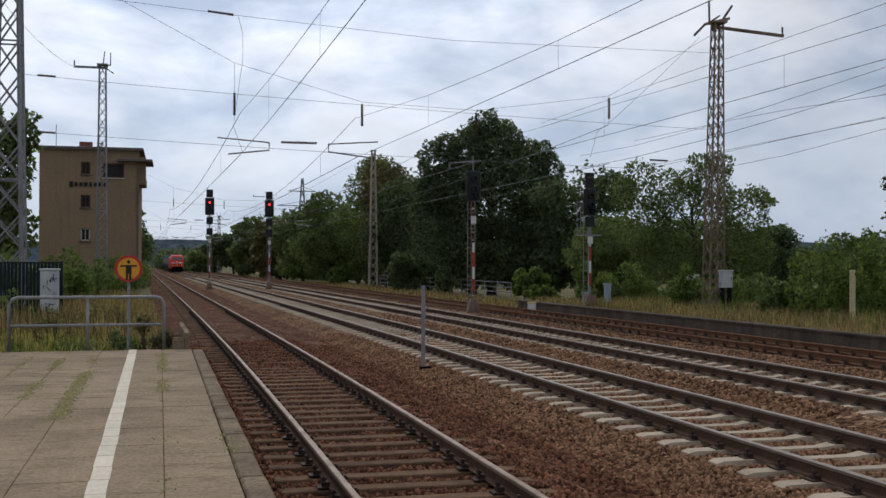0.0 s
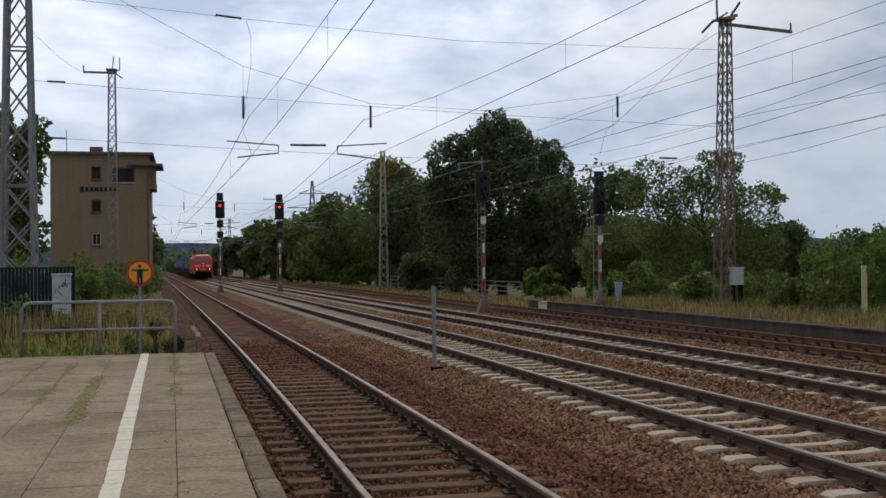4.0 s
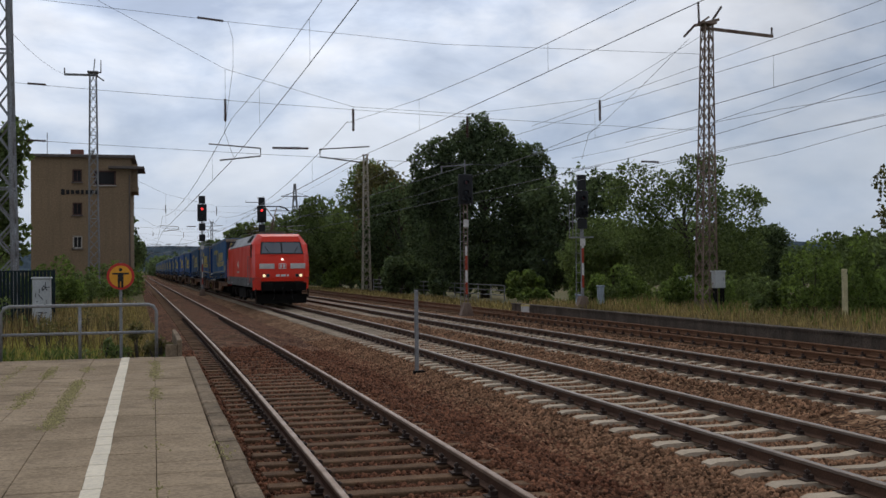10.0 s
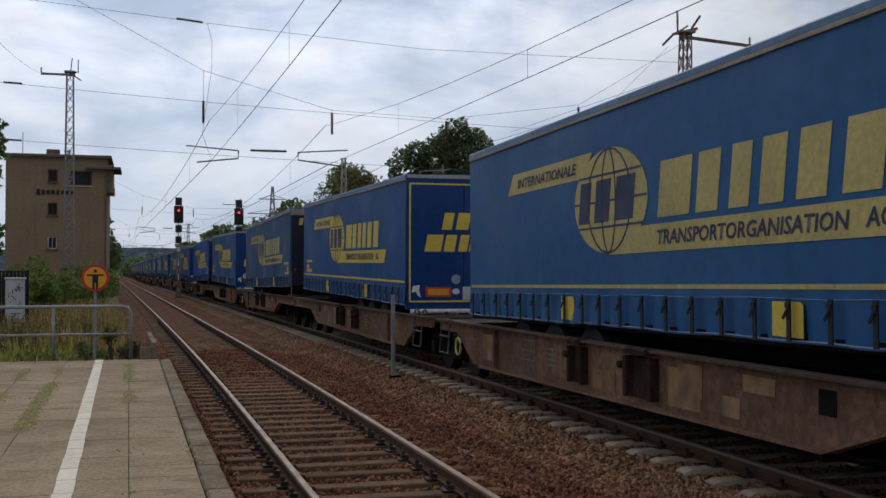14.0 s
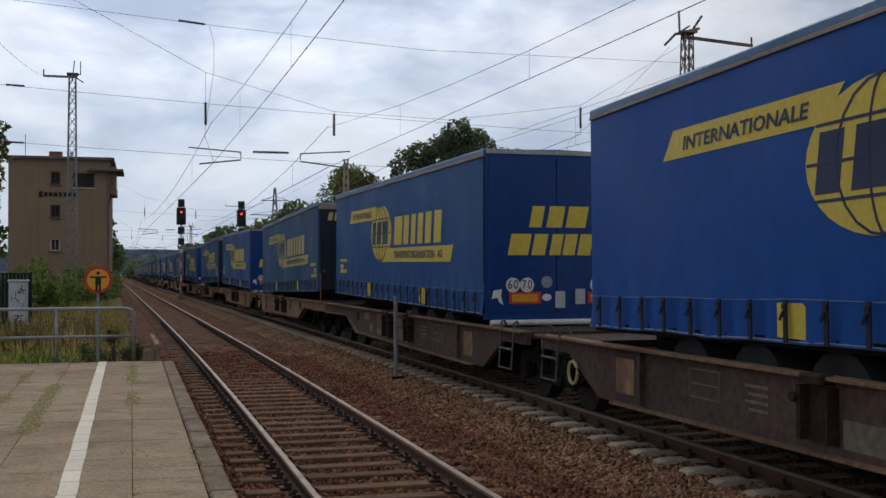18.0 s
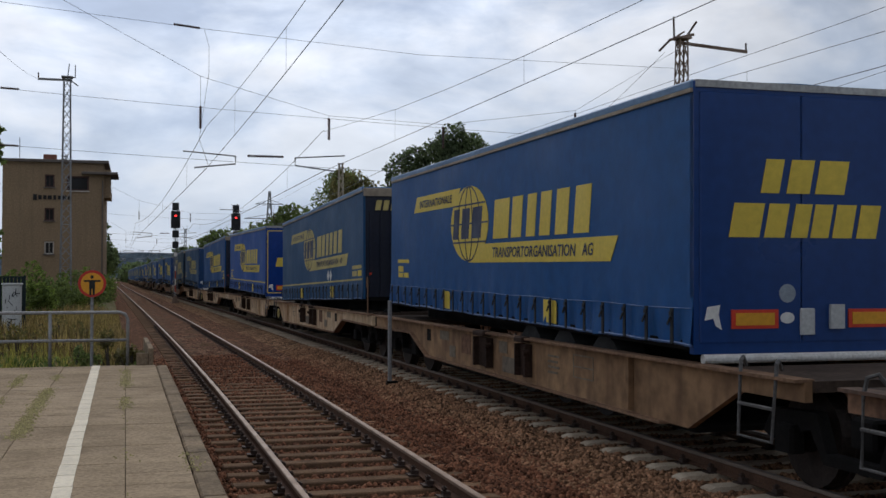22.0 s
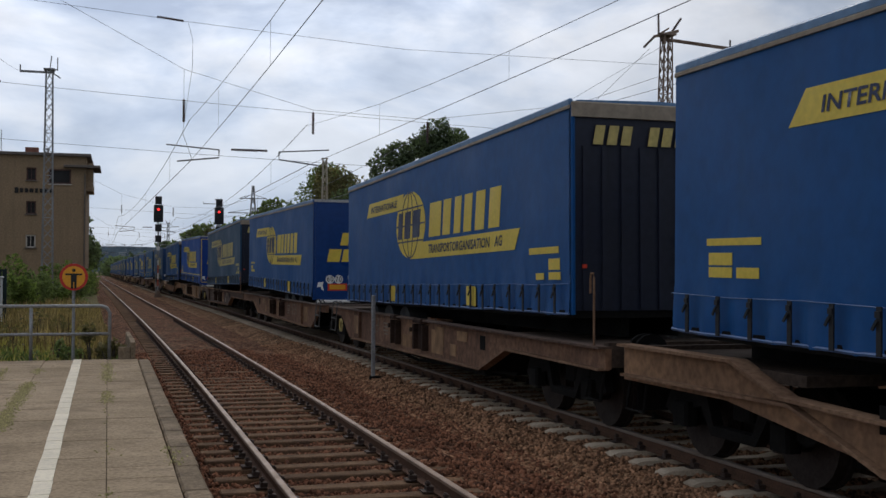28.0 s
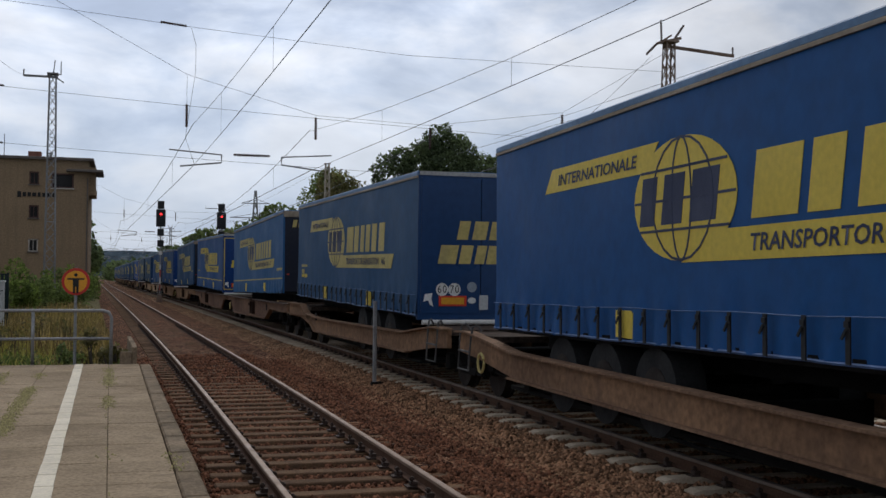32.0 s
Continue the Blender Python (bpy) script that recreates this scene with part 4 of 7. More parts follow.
tree(26.2, 41, 2.9, 4.4, "leaf_mid", 0.02, 6000, 0.099, 20, "rounded young tree behind the old platform", z=0.3)
tree(29.0, 44, 3.3, 5, "leaf_mid", 0.02, 6000, 0.106, 21, z=0.3)
for i, (x, y, h, w, lf) in enumerate(((14.9, 50.5, 0.8, 1.4, "leaf_light"), (16.5, 47.6, 2.0, 1.8, "leaf_light"), (17.7, 47.2, 1.9, 1.8, "leaf_mid"), (17.5, 40.6, 1.8, 1.5, "leaf_light"), (18.4, 38.4, 1.5, 1.5, "leaf_light"), (18.4, 32.4, 2.9, 2.6, "leaf_light"), (19.7, 31.2, 2.8, 2.6, "leaf_light"), (17.4, 33.4, 1.5, 1.6, "leaf_mid"), (18.4, 47, 1.9, 3.0, "leaf_light"), (20.2, 47, 1.6, 2.6, "leaf_mid"), (19.2, 41.5, 1.7, 2.2, "leaf_light"),
                                      (21.2, 41, 1.5, 2.4, "leaf_mid"), (23.2, 39.5, 1.7, 2.6, "leaf_mid"), (22.6, 34, 1.8, 2.2, "leaf_light"), (24.4, 35.5, 2.2, 2.6, "leaf_mid"),
                                      (20.8, 29.5, 1.7, 2.0, "leaf_light"), (22.4, 30.5, 2.0, 2.4, "leaf_mid"), (19.6, 66, 1.5, 2.4, "leaf_light"), (17.6, 92, 3.0, 5.0, "leaf_dark"), (20.2, 84, 3.0, 5.0, "leaf_dark"), (23.6, 82, 3.2, 5.5, "leaf_dark"), (26.6, 80, 3.0, 5.0, "leaf_dark"), (16.4, 118, 2.0, 5.0, "leaf_light"), (14.2, 140, 2.2, 6.0, "leaf_light"), (13.2, 160, 2.2, 6.0, "leaf_mid"))):
    bush(x, y, h, w, lf, 2600 if h > 2.4 else 1600, 0.075 if y < 60 else 0.16, 30 + i, z=0.15)
# trees and bushes on the left
for i, (x, y, h, w, lf, n) in enumerate(((-2.95, 23.2, 0.75, 0.8, "leaf_autumn", 500), (-2.55, 22.0, 0.5, 0.7, "leaf_autumn", 350), (-3.6, 22.2, 0.5, 0.9, "leaf_mid", 350), (-2.6, 21.0, 0.35, 0.6, "leaf_mid", 260), (-4.8, 24.5, 0.8, 1.2, "leaf_autumn", 450), (-6.4, 23.0, 0.6, 1.1, "leaf_mid", 380), (-4.2, 29.5, 1.0, 1.4, "leaf_autumn", 500), (-6.6, 31.0, 1.1, 1.5, "leaf_mid", 600))):
    bush(x, y, h, w, lf, n, 0.045, 90 + i, z=0.12)
tree(-11.2, 60, 10.6, 4.2, "leaf_mid", 0.2, 3600, 0.2, 41, "tall leafy tree behind the lattice mast")
tree(-14.2, 63, 8.4, 5.0, "leaf_dark", 0.1, 6400, 0.145, 42)
tree(-9.2, 128, 9.0, 9, "leaf_dark", 0.05, 5200, 0.211, 43)
tree(-8.6, 150, 7.6, 7, "leaf_mid", 0.05, 4400, 0.238, 44)
tree(-10.6, 190, 8.0, 9, "leaf_dark", 0.05, 2200, 0.45, 45)
for i, (x, y, h, w, lf) in enumerate(((-8.9, 41, 2.2, 2.4, "leaf_light"), (-7.9, 42.5, 2.0, 2.2, "leaf_light"), (-10.4, 43, 2.6, 2.6, "leaf_mid"), (-6.9, 46, 1.7, 2.4, "leaf_light"), (-6.3, 50, 1.9, 2.4, "leaf_mid"),
                                      (-5.9, 54, 2.0, 2.4, "leaf_light"), (-5.4, 60, 2.2, 2.6, "leaf_mid"), (-7.4, 56, 2.4, 2.8, "leaf_light"), (-5.6, 70, 2.2, 3.0, "leaf_light"), (-5.8, 84, 2.2, 3.2, "leaf_mid"), (-6.0, 100, 2.2, 3.6, "leaf_light"), (-8.6, 48, 2.4, 2.8, "leaf_light"))):
    bush(x, y, h, w, lf, 1500, 0.085, 60 + i, z=0.25)


def far_wood(name, spans, leaf, label, seed):
    rnd = random.Random(seed)
    bl = []
    for x1, y1, x2, y2, h, n in spans:
        for i in range(n):
            f = (i + rnd.random()) / n
            k = h * rnd.uniform(0.7, 1.15)
            bl.append((x1 + (x2 - x1) * f, y1 + (y2 - y1) * f + rnd.uniform(-4, 4), k * 0.45, k * 0.5, k * 0.5, k * 0.55))
    v, f = leaf_cloud(bl, 9000, 0.8, seed)
    ob = new(name, cloud_mesh(name, v, f, leaf))
    return tagged(ob, label, "woods", "", "stuff")


far_wood("far_woods", ((4, 300, -10, 520, 6.5, 26), (30, 120, 20, 260, 11, 26), (21, 108, 40, 96, 4.4, 24), (40, 84, 70, 120, 3.2, 20), (50, 66, 120, 110, 2.6, 24)), "leaf_dark", "distant dark line of trees along the railway", 5)
far_wood("far_woods", ((-13, 200, -40, 520, 10, 30), (-20, 110, -40, 200, 9, 14)), "leaf_mid", "distant trees along the railway", 6)
# wooded ridge on the horizon, its distance haze painted into the colour
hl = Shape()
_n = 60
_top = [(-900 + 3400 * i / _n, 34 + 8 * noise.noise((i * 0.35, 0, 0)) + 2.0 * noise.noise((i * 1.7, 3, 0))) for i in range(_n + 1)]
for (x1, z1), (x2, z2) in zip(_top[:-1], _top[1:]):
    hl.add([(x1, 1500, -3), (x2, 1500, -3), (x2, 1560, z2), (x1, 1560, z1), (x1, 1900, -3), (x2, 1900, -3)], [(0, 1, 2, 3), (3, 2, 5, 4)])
tagged(part("backdrop", hl, "hill"), "low wooded ridge on the horizon, haze painted into its colour", "hill", "", "structure")

# ---------------------------------------------------------------- overhead line


def lattice(base, top, wb, wt, bays, leg=0.07, rung=0.035, parts=None):
    """Four legs with crossed bracing from base to top; wb and wt are the widths. Returns legs and bracing."""
    (x, y, z0), (xt, yt, z1) = base, top
    legs, brace = [], Shape()
    pt = lambda i, f: (x + (xt - x) * f + (-1, 1, 1, -1)[i] * (wb + (wt - wb) * f) / 2, y + (yt - y) * f + (-1, -1, 1, 1)[i] * (wb + (wt - wb) * f) / 2, z0 + (z1 - z0) * f)
    for i in range(4):
        legs.append(Shape().beam(pt(i, 0), pt(i, 1), leg, leg))
        j = (i + 1) % 4
        for k in range(bays):
            f1, f2 = k / bays, (k + 1) / bays
            brace.beam(pt(i, f1), pt(j, f2), rung, rung)
            brace.beam(pt(j, f1), pt(i, f2), rung, rung)
            if k % 4 == 0:
                brace.beam(pt(i, f1), pt(j, f1), rung, rung)
    return legs, brace


def insulator(parent, p, q, r=0.055, n=6):
    """A ribbed insulator between p and q."""
    p, q = Vector(p), Vector(q)
    r, n = r * 0.72, n + 3
    s = Shape().tube(p, q, r * 0.55, 8)
    for k in range(n):
        c = p + (q - p) * ((k + 0.5) / n)
        h = (q - p) * (0.5 / n)
        s.tube(c - h * 0.6, c + h * 0.6, r * 1.1, 10, r * 0.6)
    return part("insulator", s, "insulator", parent)


def mast(x, y, z0, h, wb, wt, bays, material, label, arm=0.0, arm_z=0.0, lean=0.0, leg=0.07):
    t = thing("lattice_mast", label, "mast", "overhead line masts", "", pose(x, y, z0))
    legs, brace = lattice((0, 0, 0), (lean, 0, h), wb, wt, bays, leg, leg * 0.5)
    for s in legs:
        part("leg", s, material, t)
    if y < 40:
        # the two near masts: every bar by itself
        n = len(Shape().beam((0, 0, 0), (1, 0, 1), 0.1, 0.1).v)
        m = len(Shape().beam((0, 0, 0), (1, 0, 1), 0.1, 0.1).f)
        for k in range(len(brace.v) // n):
            part("brace_bar", Shape().add(brace.v[k * n:k * n + n], [tuple(i - k * n for i in f) for f in brace.f[k * m:k * m + m]]), material, t)
    else:
        tagged(part("bracing", brace, material, t), "crossed lattice bars", kind="stuff")
    part("footing", Shape().box(0, 0, -0.15, wb + 0.5, wb + 0.5, 0.36, 0.05), "old_concrete", t)
    part("cap", Shape().box(lean, 0, h + 0.03, wt + 0.24, wt + 0.24, 0.07), material, t)
    if abs(arm) > 2:
        k = math.copysign(1, arm)
        hd = part("top_bracket", Shape().beam((lean - 0.5 * k, 0, h - 0.05), (lean + 0.5 * k, 0, h + 0.22), 0.08, 0.1).beam((lean - 0.45 * k, 0, h - 0.05), (lean + 0.1, 0, h + 0.3), 0.06, 0.06), material, t)
        insulator(hd, (lean - 0.32 * k, 0, h + 0.05), (lean - 0.34 * k, 0, h + 0.85), 0.07, 6)
        insulator(hd, (lean + 0.25 * k, 0, h + 0.2), (lean + 0.62 * k, 0, h + 0.72), 0.07, 6)
        insulator(hd, (lean - 0.5 * k, 0, h - 0.05), (lean - 0.95 * k, 0, h - 0.5), 0.07, 6)
    if arm:
        ar = part("cross_arm", Shape().beam((lean - 0.25 * math.copysign(1, arm), 0, h - 0.12), (lean + arm, 0, h - 0.12 + arm_z), 0.09, 0.11), material, t)
        e = (lean + arm * 0.985, 0, h - 0.12 + arm_z)
        insulator(ar, e, (e[0], 0, e[2] + 0.34), 0.06, 4)
    return t


SPAN_Y = 37.0
mast(-7.52, SPAN_Y, 0.2, 14.2, 1.02, 0.50, 13, "mast_paint", "tall grey lattice mast rising behind a green fence", leg=0.10)
mast(17.06, SPAN_Y + 0.2, 0.0, 10.9, 0.62, 0.32, 15, "mast_rust", "tall rusty lattice mast with cross arm on old platform", 2.75, -0.2, 0.2, leg=0.05)
SLIM = mast(-6.1, 60.5, 0.3, 12.1, 0.56, 0.32, 22, "mast_paint", "slim grey lattice mast with cross arm by the signal box", -1.45, 0.0, leg=0.05)
part("top_fork", Shape().beam((0.02, 0, 12.1), (0.10, 0, 12.85), 0.05, 0.05).beam((0.15, 0, 12.1), (0.42, 0, 12.15), 0.05, 0.05).beam((0.40, 0, 12.1), (0.40, 0, 12.8), 0.05, 0.05).beam((0.1, 0, 12.0), (0.55, 0, 11.7), 0.06, 0.06), "mast_paint", SLIM, "short forked insulator carrier on the mast top")
mast(16.4, 105, -0.3, 13.2, 0.8, 0.34, 16, "mast_cream", "lattice mast overgrown with leaves at its foot", leg=0.07)
mast(-9.2, 108, 0.0, 13.2, 0.8, 0.34, 16, "mast_paint", "lattice mast beyond the signal box", leg=0.07)
mast(12.2, 176, -0.3, 13.0, 0.8, 0.34, 12, "mast_paint", "distant lattice mast beside the tracks", -2.4, leg=0.09)
mast(-9.8, 178, 0, 13.0, 0.8, 0.34, 12, "mast_paint", "distant lattice mast beside the tracks", leg=0.09)
mast(7.6, 255, -0.3, 13.0, 0.8, 0.34, 12, "mast_paint", "distant lattice mast beside the tracks", -2.4, leg=0.11)
mast(-12.4, 256, 0, 13.0, 0.8, 0.34, 12, "mast_paint", "distant lattice mast beside the tracks", leg=0.11)


def sag(p, q, drop, n=14):
    p, q = Vector(p), Vector(q)
    return [tuple(p + (q - p) * (i / n) - Vector((0, 0, drop * 4 * (i / n) * (1 - i / n)))) for i in range(n + 1)]


WIRE = 0.0068


def headspan(y, xl, zl, xr, zr, low, label, thick=1.0):
    """Sagging carrier wire from mast to mast, two level cross wires, and a hanger with insulator over each track."""
    t = thing("headspan", label, "overhead wires", "headspans of the overhead line", "structure", pose(0, 0, 0))
    xc = [c + bend(y) + o for c, o in zip(TRACKS, (0.18, -0.15, 0.05, 1.1) if y < 50 else (0, 0, 0, 0))]
    mid = (xl + xr) / 2

    def carrier(x):
        # straight down to the outer tracks, then shallow between the inner ones
        if x < xc[0]:
            f = (x - xl) / (xc[0] - xl)
            return zl + (low[0] - zl) * f
        if x > xc[3]:
            f = (x - xc[3]) / (xr - xc[3])
            return low[3] + (zr - low[3]) * f
        for i in range(3):
            if x <= xc[i + 1]:
                f = (x - xc[i]) / (xc[i + 1] - xc[i])
                return low[i] + (low[i + 1] - low[i]) * f
        return low[3]

    r = WIRE * thick
    part("carrier_wire", Shape().pipe([(xl, y, zl)] + [(x, y, carrier(x)) for x in xc] + [(xr, y, zr)], r, 5), "wire", t)
    for z1, z2 in ((7.95, 6.9), (6.15, 5.35)):
        part("cross_wire", Shape().pipe(sag((xl, y, z1), (xr, y, z2), 0.12), r, 5), "wire", t)
    for i, x in enumerate(xc):
        zt = carrier(x)
        hg = part("hanger", Shape().tube((x, y, zt), (x, y, 7.0), r * 0.9, 5), "wire", t)
        insulator(hg, (x, y, zt - 1.0 if zt > 8.2 else zt - 0.08), (x, y, (zt - 1.0 if zt > 8.2 else zt - 0.08) - 0.75), 0.075, 6)
        if y < 50 and i > 1:
            continue
        d = 1 if i % 2 else -1
        ar = part("steady_arm", Shape().pipe([(x + 1.15 * -d, y, 5.98), (x + 1.15 * -d, y, 5.72), (x + 0.2 * d, y, 5.56)], 0.028 * thick, 6).tube((x - 1.15 * d, y, 5.98), (x + 0.55 * d, y, 6.1), 0.024 * thick, 6), "galvanised", t)
        insulator(ar, (x + 1.9 * -d, y, 6.0), (x + 2.75 * -d, y, 6.0), 0.07, 7)
    insulator(t, (xl + 0.55, y, 7.93), (xl + 1.1, y, 7.91), 0.06, 5)
    insulator(t, (xl + 0.55, y, 6.12), (xl + 1.1, y, 6.10), 0.06, 5)
    insulator(t, (xr - 2.6, y, 5.72), (xr - 1.9, y, 5.71), 0.06, 5)
    return t


headspan(SPAN_Y, -7.2, 12.1, 17.05, 10.5, (8.6, 7.45, 7.3, 8.0), "crosswise overhead wires with brown insulators between two masts")
up = thing("headspan", "upper cross wire with an insulator and a hanging jumper cable", "overhead wires", "headspans of the overhead line", "structure", pose(0, 0, 0))
part("cross_wire", Shape().pipe([(-7.2, SPAN_Y, 10.7), (-0.6, SPAN_Y, 10.2), (7.0, SPAN_Y, 9.72), (16.9, SPAN_Y, 9.75)], WIRE, 5), "wire", up)
insulator(up, (-1.35, SPAN_Y, 10.28), (-0.5, SPAN_Y, 10.2), 0.07, 7)
part("jumper_cable", Shape().pipe([(-0.35, SPAN_Y, 10.15), (-0.2, SPAN_Y, 9.6), (-0.2, SPAN_Y, 8.7), (-0.38, SPAN_Y, 7.4), (-0.5, SPAN_Y, 6.5), (-0.2, SPAN_Y, 5.65)], WIRE, 5), "wire", up)
part("jumper_cable", Shape().pipe([(14.1, 42.0, 6.3), (14.0, 41.0, 7.2), (14.4, 40, 7.7), (15.6, 38.6, 9.1), (16.6, 37.3, 10.4)], WIRE, 5), "wire", up)
headspan(105.0, -9.2, 12.4, 16.4, 12.6, (9.0, 7.9, 7.9, 9.0), "crosswise overhead wires between two masts", 1.3)
headspan(177.0, -9.8, 12.4, 12.2, 12.4, (9.0, 7.9, 7.9, 9.0), "distant crosswise overhead wires between two masts", 1.8)
headspan(255.5, -12.4, 12.4, 7.6, 12.4, (9.0, 7.9, 7.9, 9.0), "distant crosswise overhead wires between two masts", 2.4)

WIRE_OFF = [(0.38, 0.38, -0.3, 0.3, -0.3, 0.3), (1.8, -0.34, 0.3, -0.3, 0.3, -0.3), (0.4, 0.2, -0.3, 0.3, -0.3, 0.3), (0.9, 1.1, 0.3, -0.3, 0.3, -0.3)]
SUPPORTS = [-34.0, SPAN_Y, 105.0, 177.0, 255.5, 335.0]
# height of contact and carrying wire along the near span of the far tracks
NEAR_SPAN = {1: (((-34, 5.55), (37, 5.55)), ((-34, 6.85), (0, 6.05), (16, 6.02), (20.3, 6.10), (27, 6.30), (37, 6.9))),
             2: (((-34, 5.40), (16.3, 5.38), (34, 5.47), (40, 5.5)), ((-34, 6.6), (0, 6.0), (16.3, 5.93), (19.1, 6.02), (27.1, 6.21), (33.7, 6.28), (40, 6.4))),
             3: (((-34, 7.4), (20.3, 5.69), (23.7, 5.53), (26.8, 5.41), (31.5, 5.32), (40, 5.38)), ((-34, 7.9), (20.3, 6.06), (23.7, 5.91), (26.8, 5.76), (31.5, 5.68), (40, 5.86)))}


def ramp(points, y):
    for (a, u), (b, v) in zip(points[:-1], points[1:]):
        if y <= b:
            return u + (v - u) * (y - a) / (b - a)
    return points[-1][1]


for i, c in enumerate(TRACKS):
    ln = thing("contact_line", "contact wire and carrying wire with droppers above a track", "overhead wires", "contact lines", "structure", pose(0, 0, 0))
    for k, (a, b) in enumerate(zip(SUPPORTS[:-1], SUPPORTS[1:])):
        st, en = WIRE_OFF[i][k], WIRE_OFF[i][k + 1]
        th = WIRE * (1.0 if k < 1 else 1.3 + 0.4 * k)
        low, high = (lambda y: 5.55), (lambda y, a=a, b=b: 6.95 - 4 * (1.12 if i == 1 else 0.8) * (y - a) * (b - y) / (b - a) ** 2)
        if k == 0 and i in NEAR_SPAN:
            st, en = (st, en) if i == 1 else (1.035, 1.035) if i == 2 else (0.0, 0.0)
            low, high = (lambda y, q=NEAR_SPAN[i][0]: ramp(q, y)), (lambda y, q=NEAR_SPAN[i][1]: ramp(q, y))
        at = lambda f, z, a=a, b=b, st=st, en=en: along(c + st + (en - st) * f, a + (b - a) * f, z(a + (b - a) * f))
        part("contact_wire", Shape().pipe([at(q / 16, low) for q in range(17)], th * 1.1, 5), "wire", ln)
        part("carrying_wire", Shape().pipe([at(q / 16, high) for q in range(17)], th * 0.9, 5), "wire", ln)
        for q in range(1, 8):
            if k < 2 and not (k == 0 and i == 3) and (k == 0 or q % 2):
                part("dropper", Shape().tube(at(q / 8, high), at(q / 8, low), th * 0.5, 4), "wire", ln)
# feeder wires above and beside the old platform
for off, run in ((14.5, ((-34, 5.2), (23.2, 6.0), (27.1, 6.2), (30.6, 6.3), (37, 6.4))), (14.5, ((-34, 5.35), (60, 5.33))), (14.5, ((-34, 5.9), (23.2, 5.45), (30.1, 5.36), (37, 5.3))),
                 (14.5, ((-34, 7.0), (23.2, 5.16), (27.1, 4.95), (30.4, 4.89), (40, 4.8))), (12.4, ((-34, 7.6), (20.3, 7.40), (41.1, 7.48)))):
    fd = Shape().pipe([along(off, y, z) for y, z in run], WIRE, 5)
    tagged(part("feeder_wire", fd, "wire"), "long sagging feeder wire beside the tracks", "wire", "feeder wires", "structure")
fd = Shape().pipe(sag((-7.6, 60.5, 12.3), (-7.6, -10, 11.5), 2.2), WIRE, 5)
tagged(part("feeder_wire", fd, "wire"), "long sagging feeder wire beside the tracks", "wire", "feeder wires", "structure")

# ---------------------------------------------------------------- signals


def light_signal(x, y, z0, pole_h, head_w, head_h, boxes, label, lit, lattice_pole=False, top_box=True):
    t = thing("light_signal", label, "railway signal", "light signals", "", pose(x, y, z0))
    part("foot", Shape().prism([(-0.28, 0), (0.28, 0), (0.12, 0.55), (-0.12, 0.55)], "y", -0.2, 0.2), "mast_rust", t)
    zt = pole_h
    if lattice_pole:
        for d in (-1, 1):
            part("pole_rail", Shape().box(d * 0.075, 0, 0.4 + zt / 2, 0.03, 0.06, zt), "mast_rust", t)
        rg = Shape()
        for k in range(int(zt / 0.33)):
            rg.box(0, 0, 0.7 + 0.33 * k, 0.13, 0.05, 0.05)
        tagged(part("pole_rungs", rg, "mast_cream", t), "rungs between the pole rails", kind="stuff")
    else:
        part("pole", Shape().tube((0, 0, 0.4), (0, 0, zt + 0.3), 0.065, 10), "mast_paint", t)
    band = [("red_paint", 0.9, 0.5), ("white_paint", 1.4, 0.5), ("red_paint", 1.9, 0.6), ("white_paint", 2.5, 0.4)]
    for m, z, h in band:
        part("mast_plate", Shape().box(0.0, -0.085, z + h / 2, 0.09, 0.02, h), m, t, "red and white marker plate")
    hz = zt + head_h / 2 + 0.1
    hd = part("signal_head", Shape().box(0, -0.05, hz, head_w, 0.16, head_h, 0.05), "black_paint", t, "black signal screen")
    for k, (dx, dz) in enumerate(((0.0, 0.22), (0.0, -0.12), (-0.14, -0.34), (0.14, -0.34))):
        px, pz = dx * head_w, hz + dz * head_h
        hood = part("hood", Shape().tube((px, -0.13, pz), (px, -0.30, pz), 0.10, 10, 0.095, False), "black_paint", hd)
        m = ("lamp_red" if lit else "lens_dim") if k == 0 else "lens_dark"
        part("lens", Shape().tube((px, -0.131, pz), (px, -0.145, pz), 0.085, 12), m, hood, "red lamp, lit" if k == 0 and lit else "")
    if top_box:
        part("indicator_box", Shape().box(0, -0.02, hz + head_h / 2 + 0.34, head_w * 0.7, 0.18, 0.62, 0.03), "black_paint", t)
    for dz, w, h in boxes:
        part("indicator_box", Shape().box(0, -0.06, zt - dz, w, 0.14, h, 0.03), "black_paint", t)
    part("number_plate", Shape().box(0.0, -0.10, zt - (boxes[-1][0] + 0.75 if boxes else 0.7), 0.22, 0.02, 0.3), "white_paint", t, "small white plate")
    lad = Shape()
    for d in (-0.16, 0.16):
        lad.tube((d, 0.28, 0.4), (d, 0.22, zt + head_h * 0.6), 0.016, 5)
    for k in range(int(zt / 0.4)):
        lad.tube((-0.16, 0.26, 0.7 + 0.4 * k), (0.16, 0.26, 0.7 + 0.4 * k), 0.012, 5)
    part("ladder", lad, "mast_paint", t)
    return t


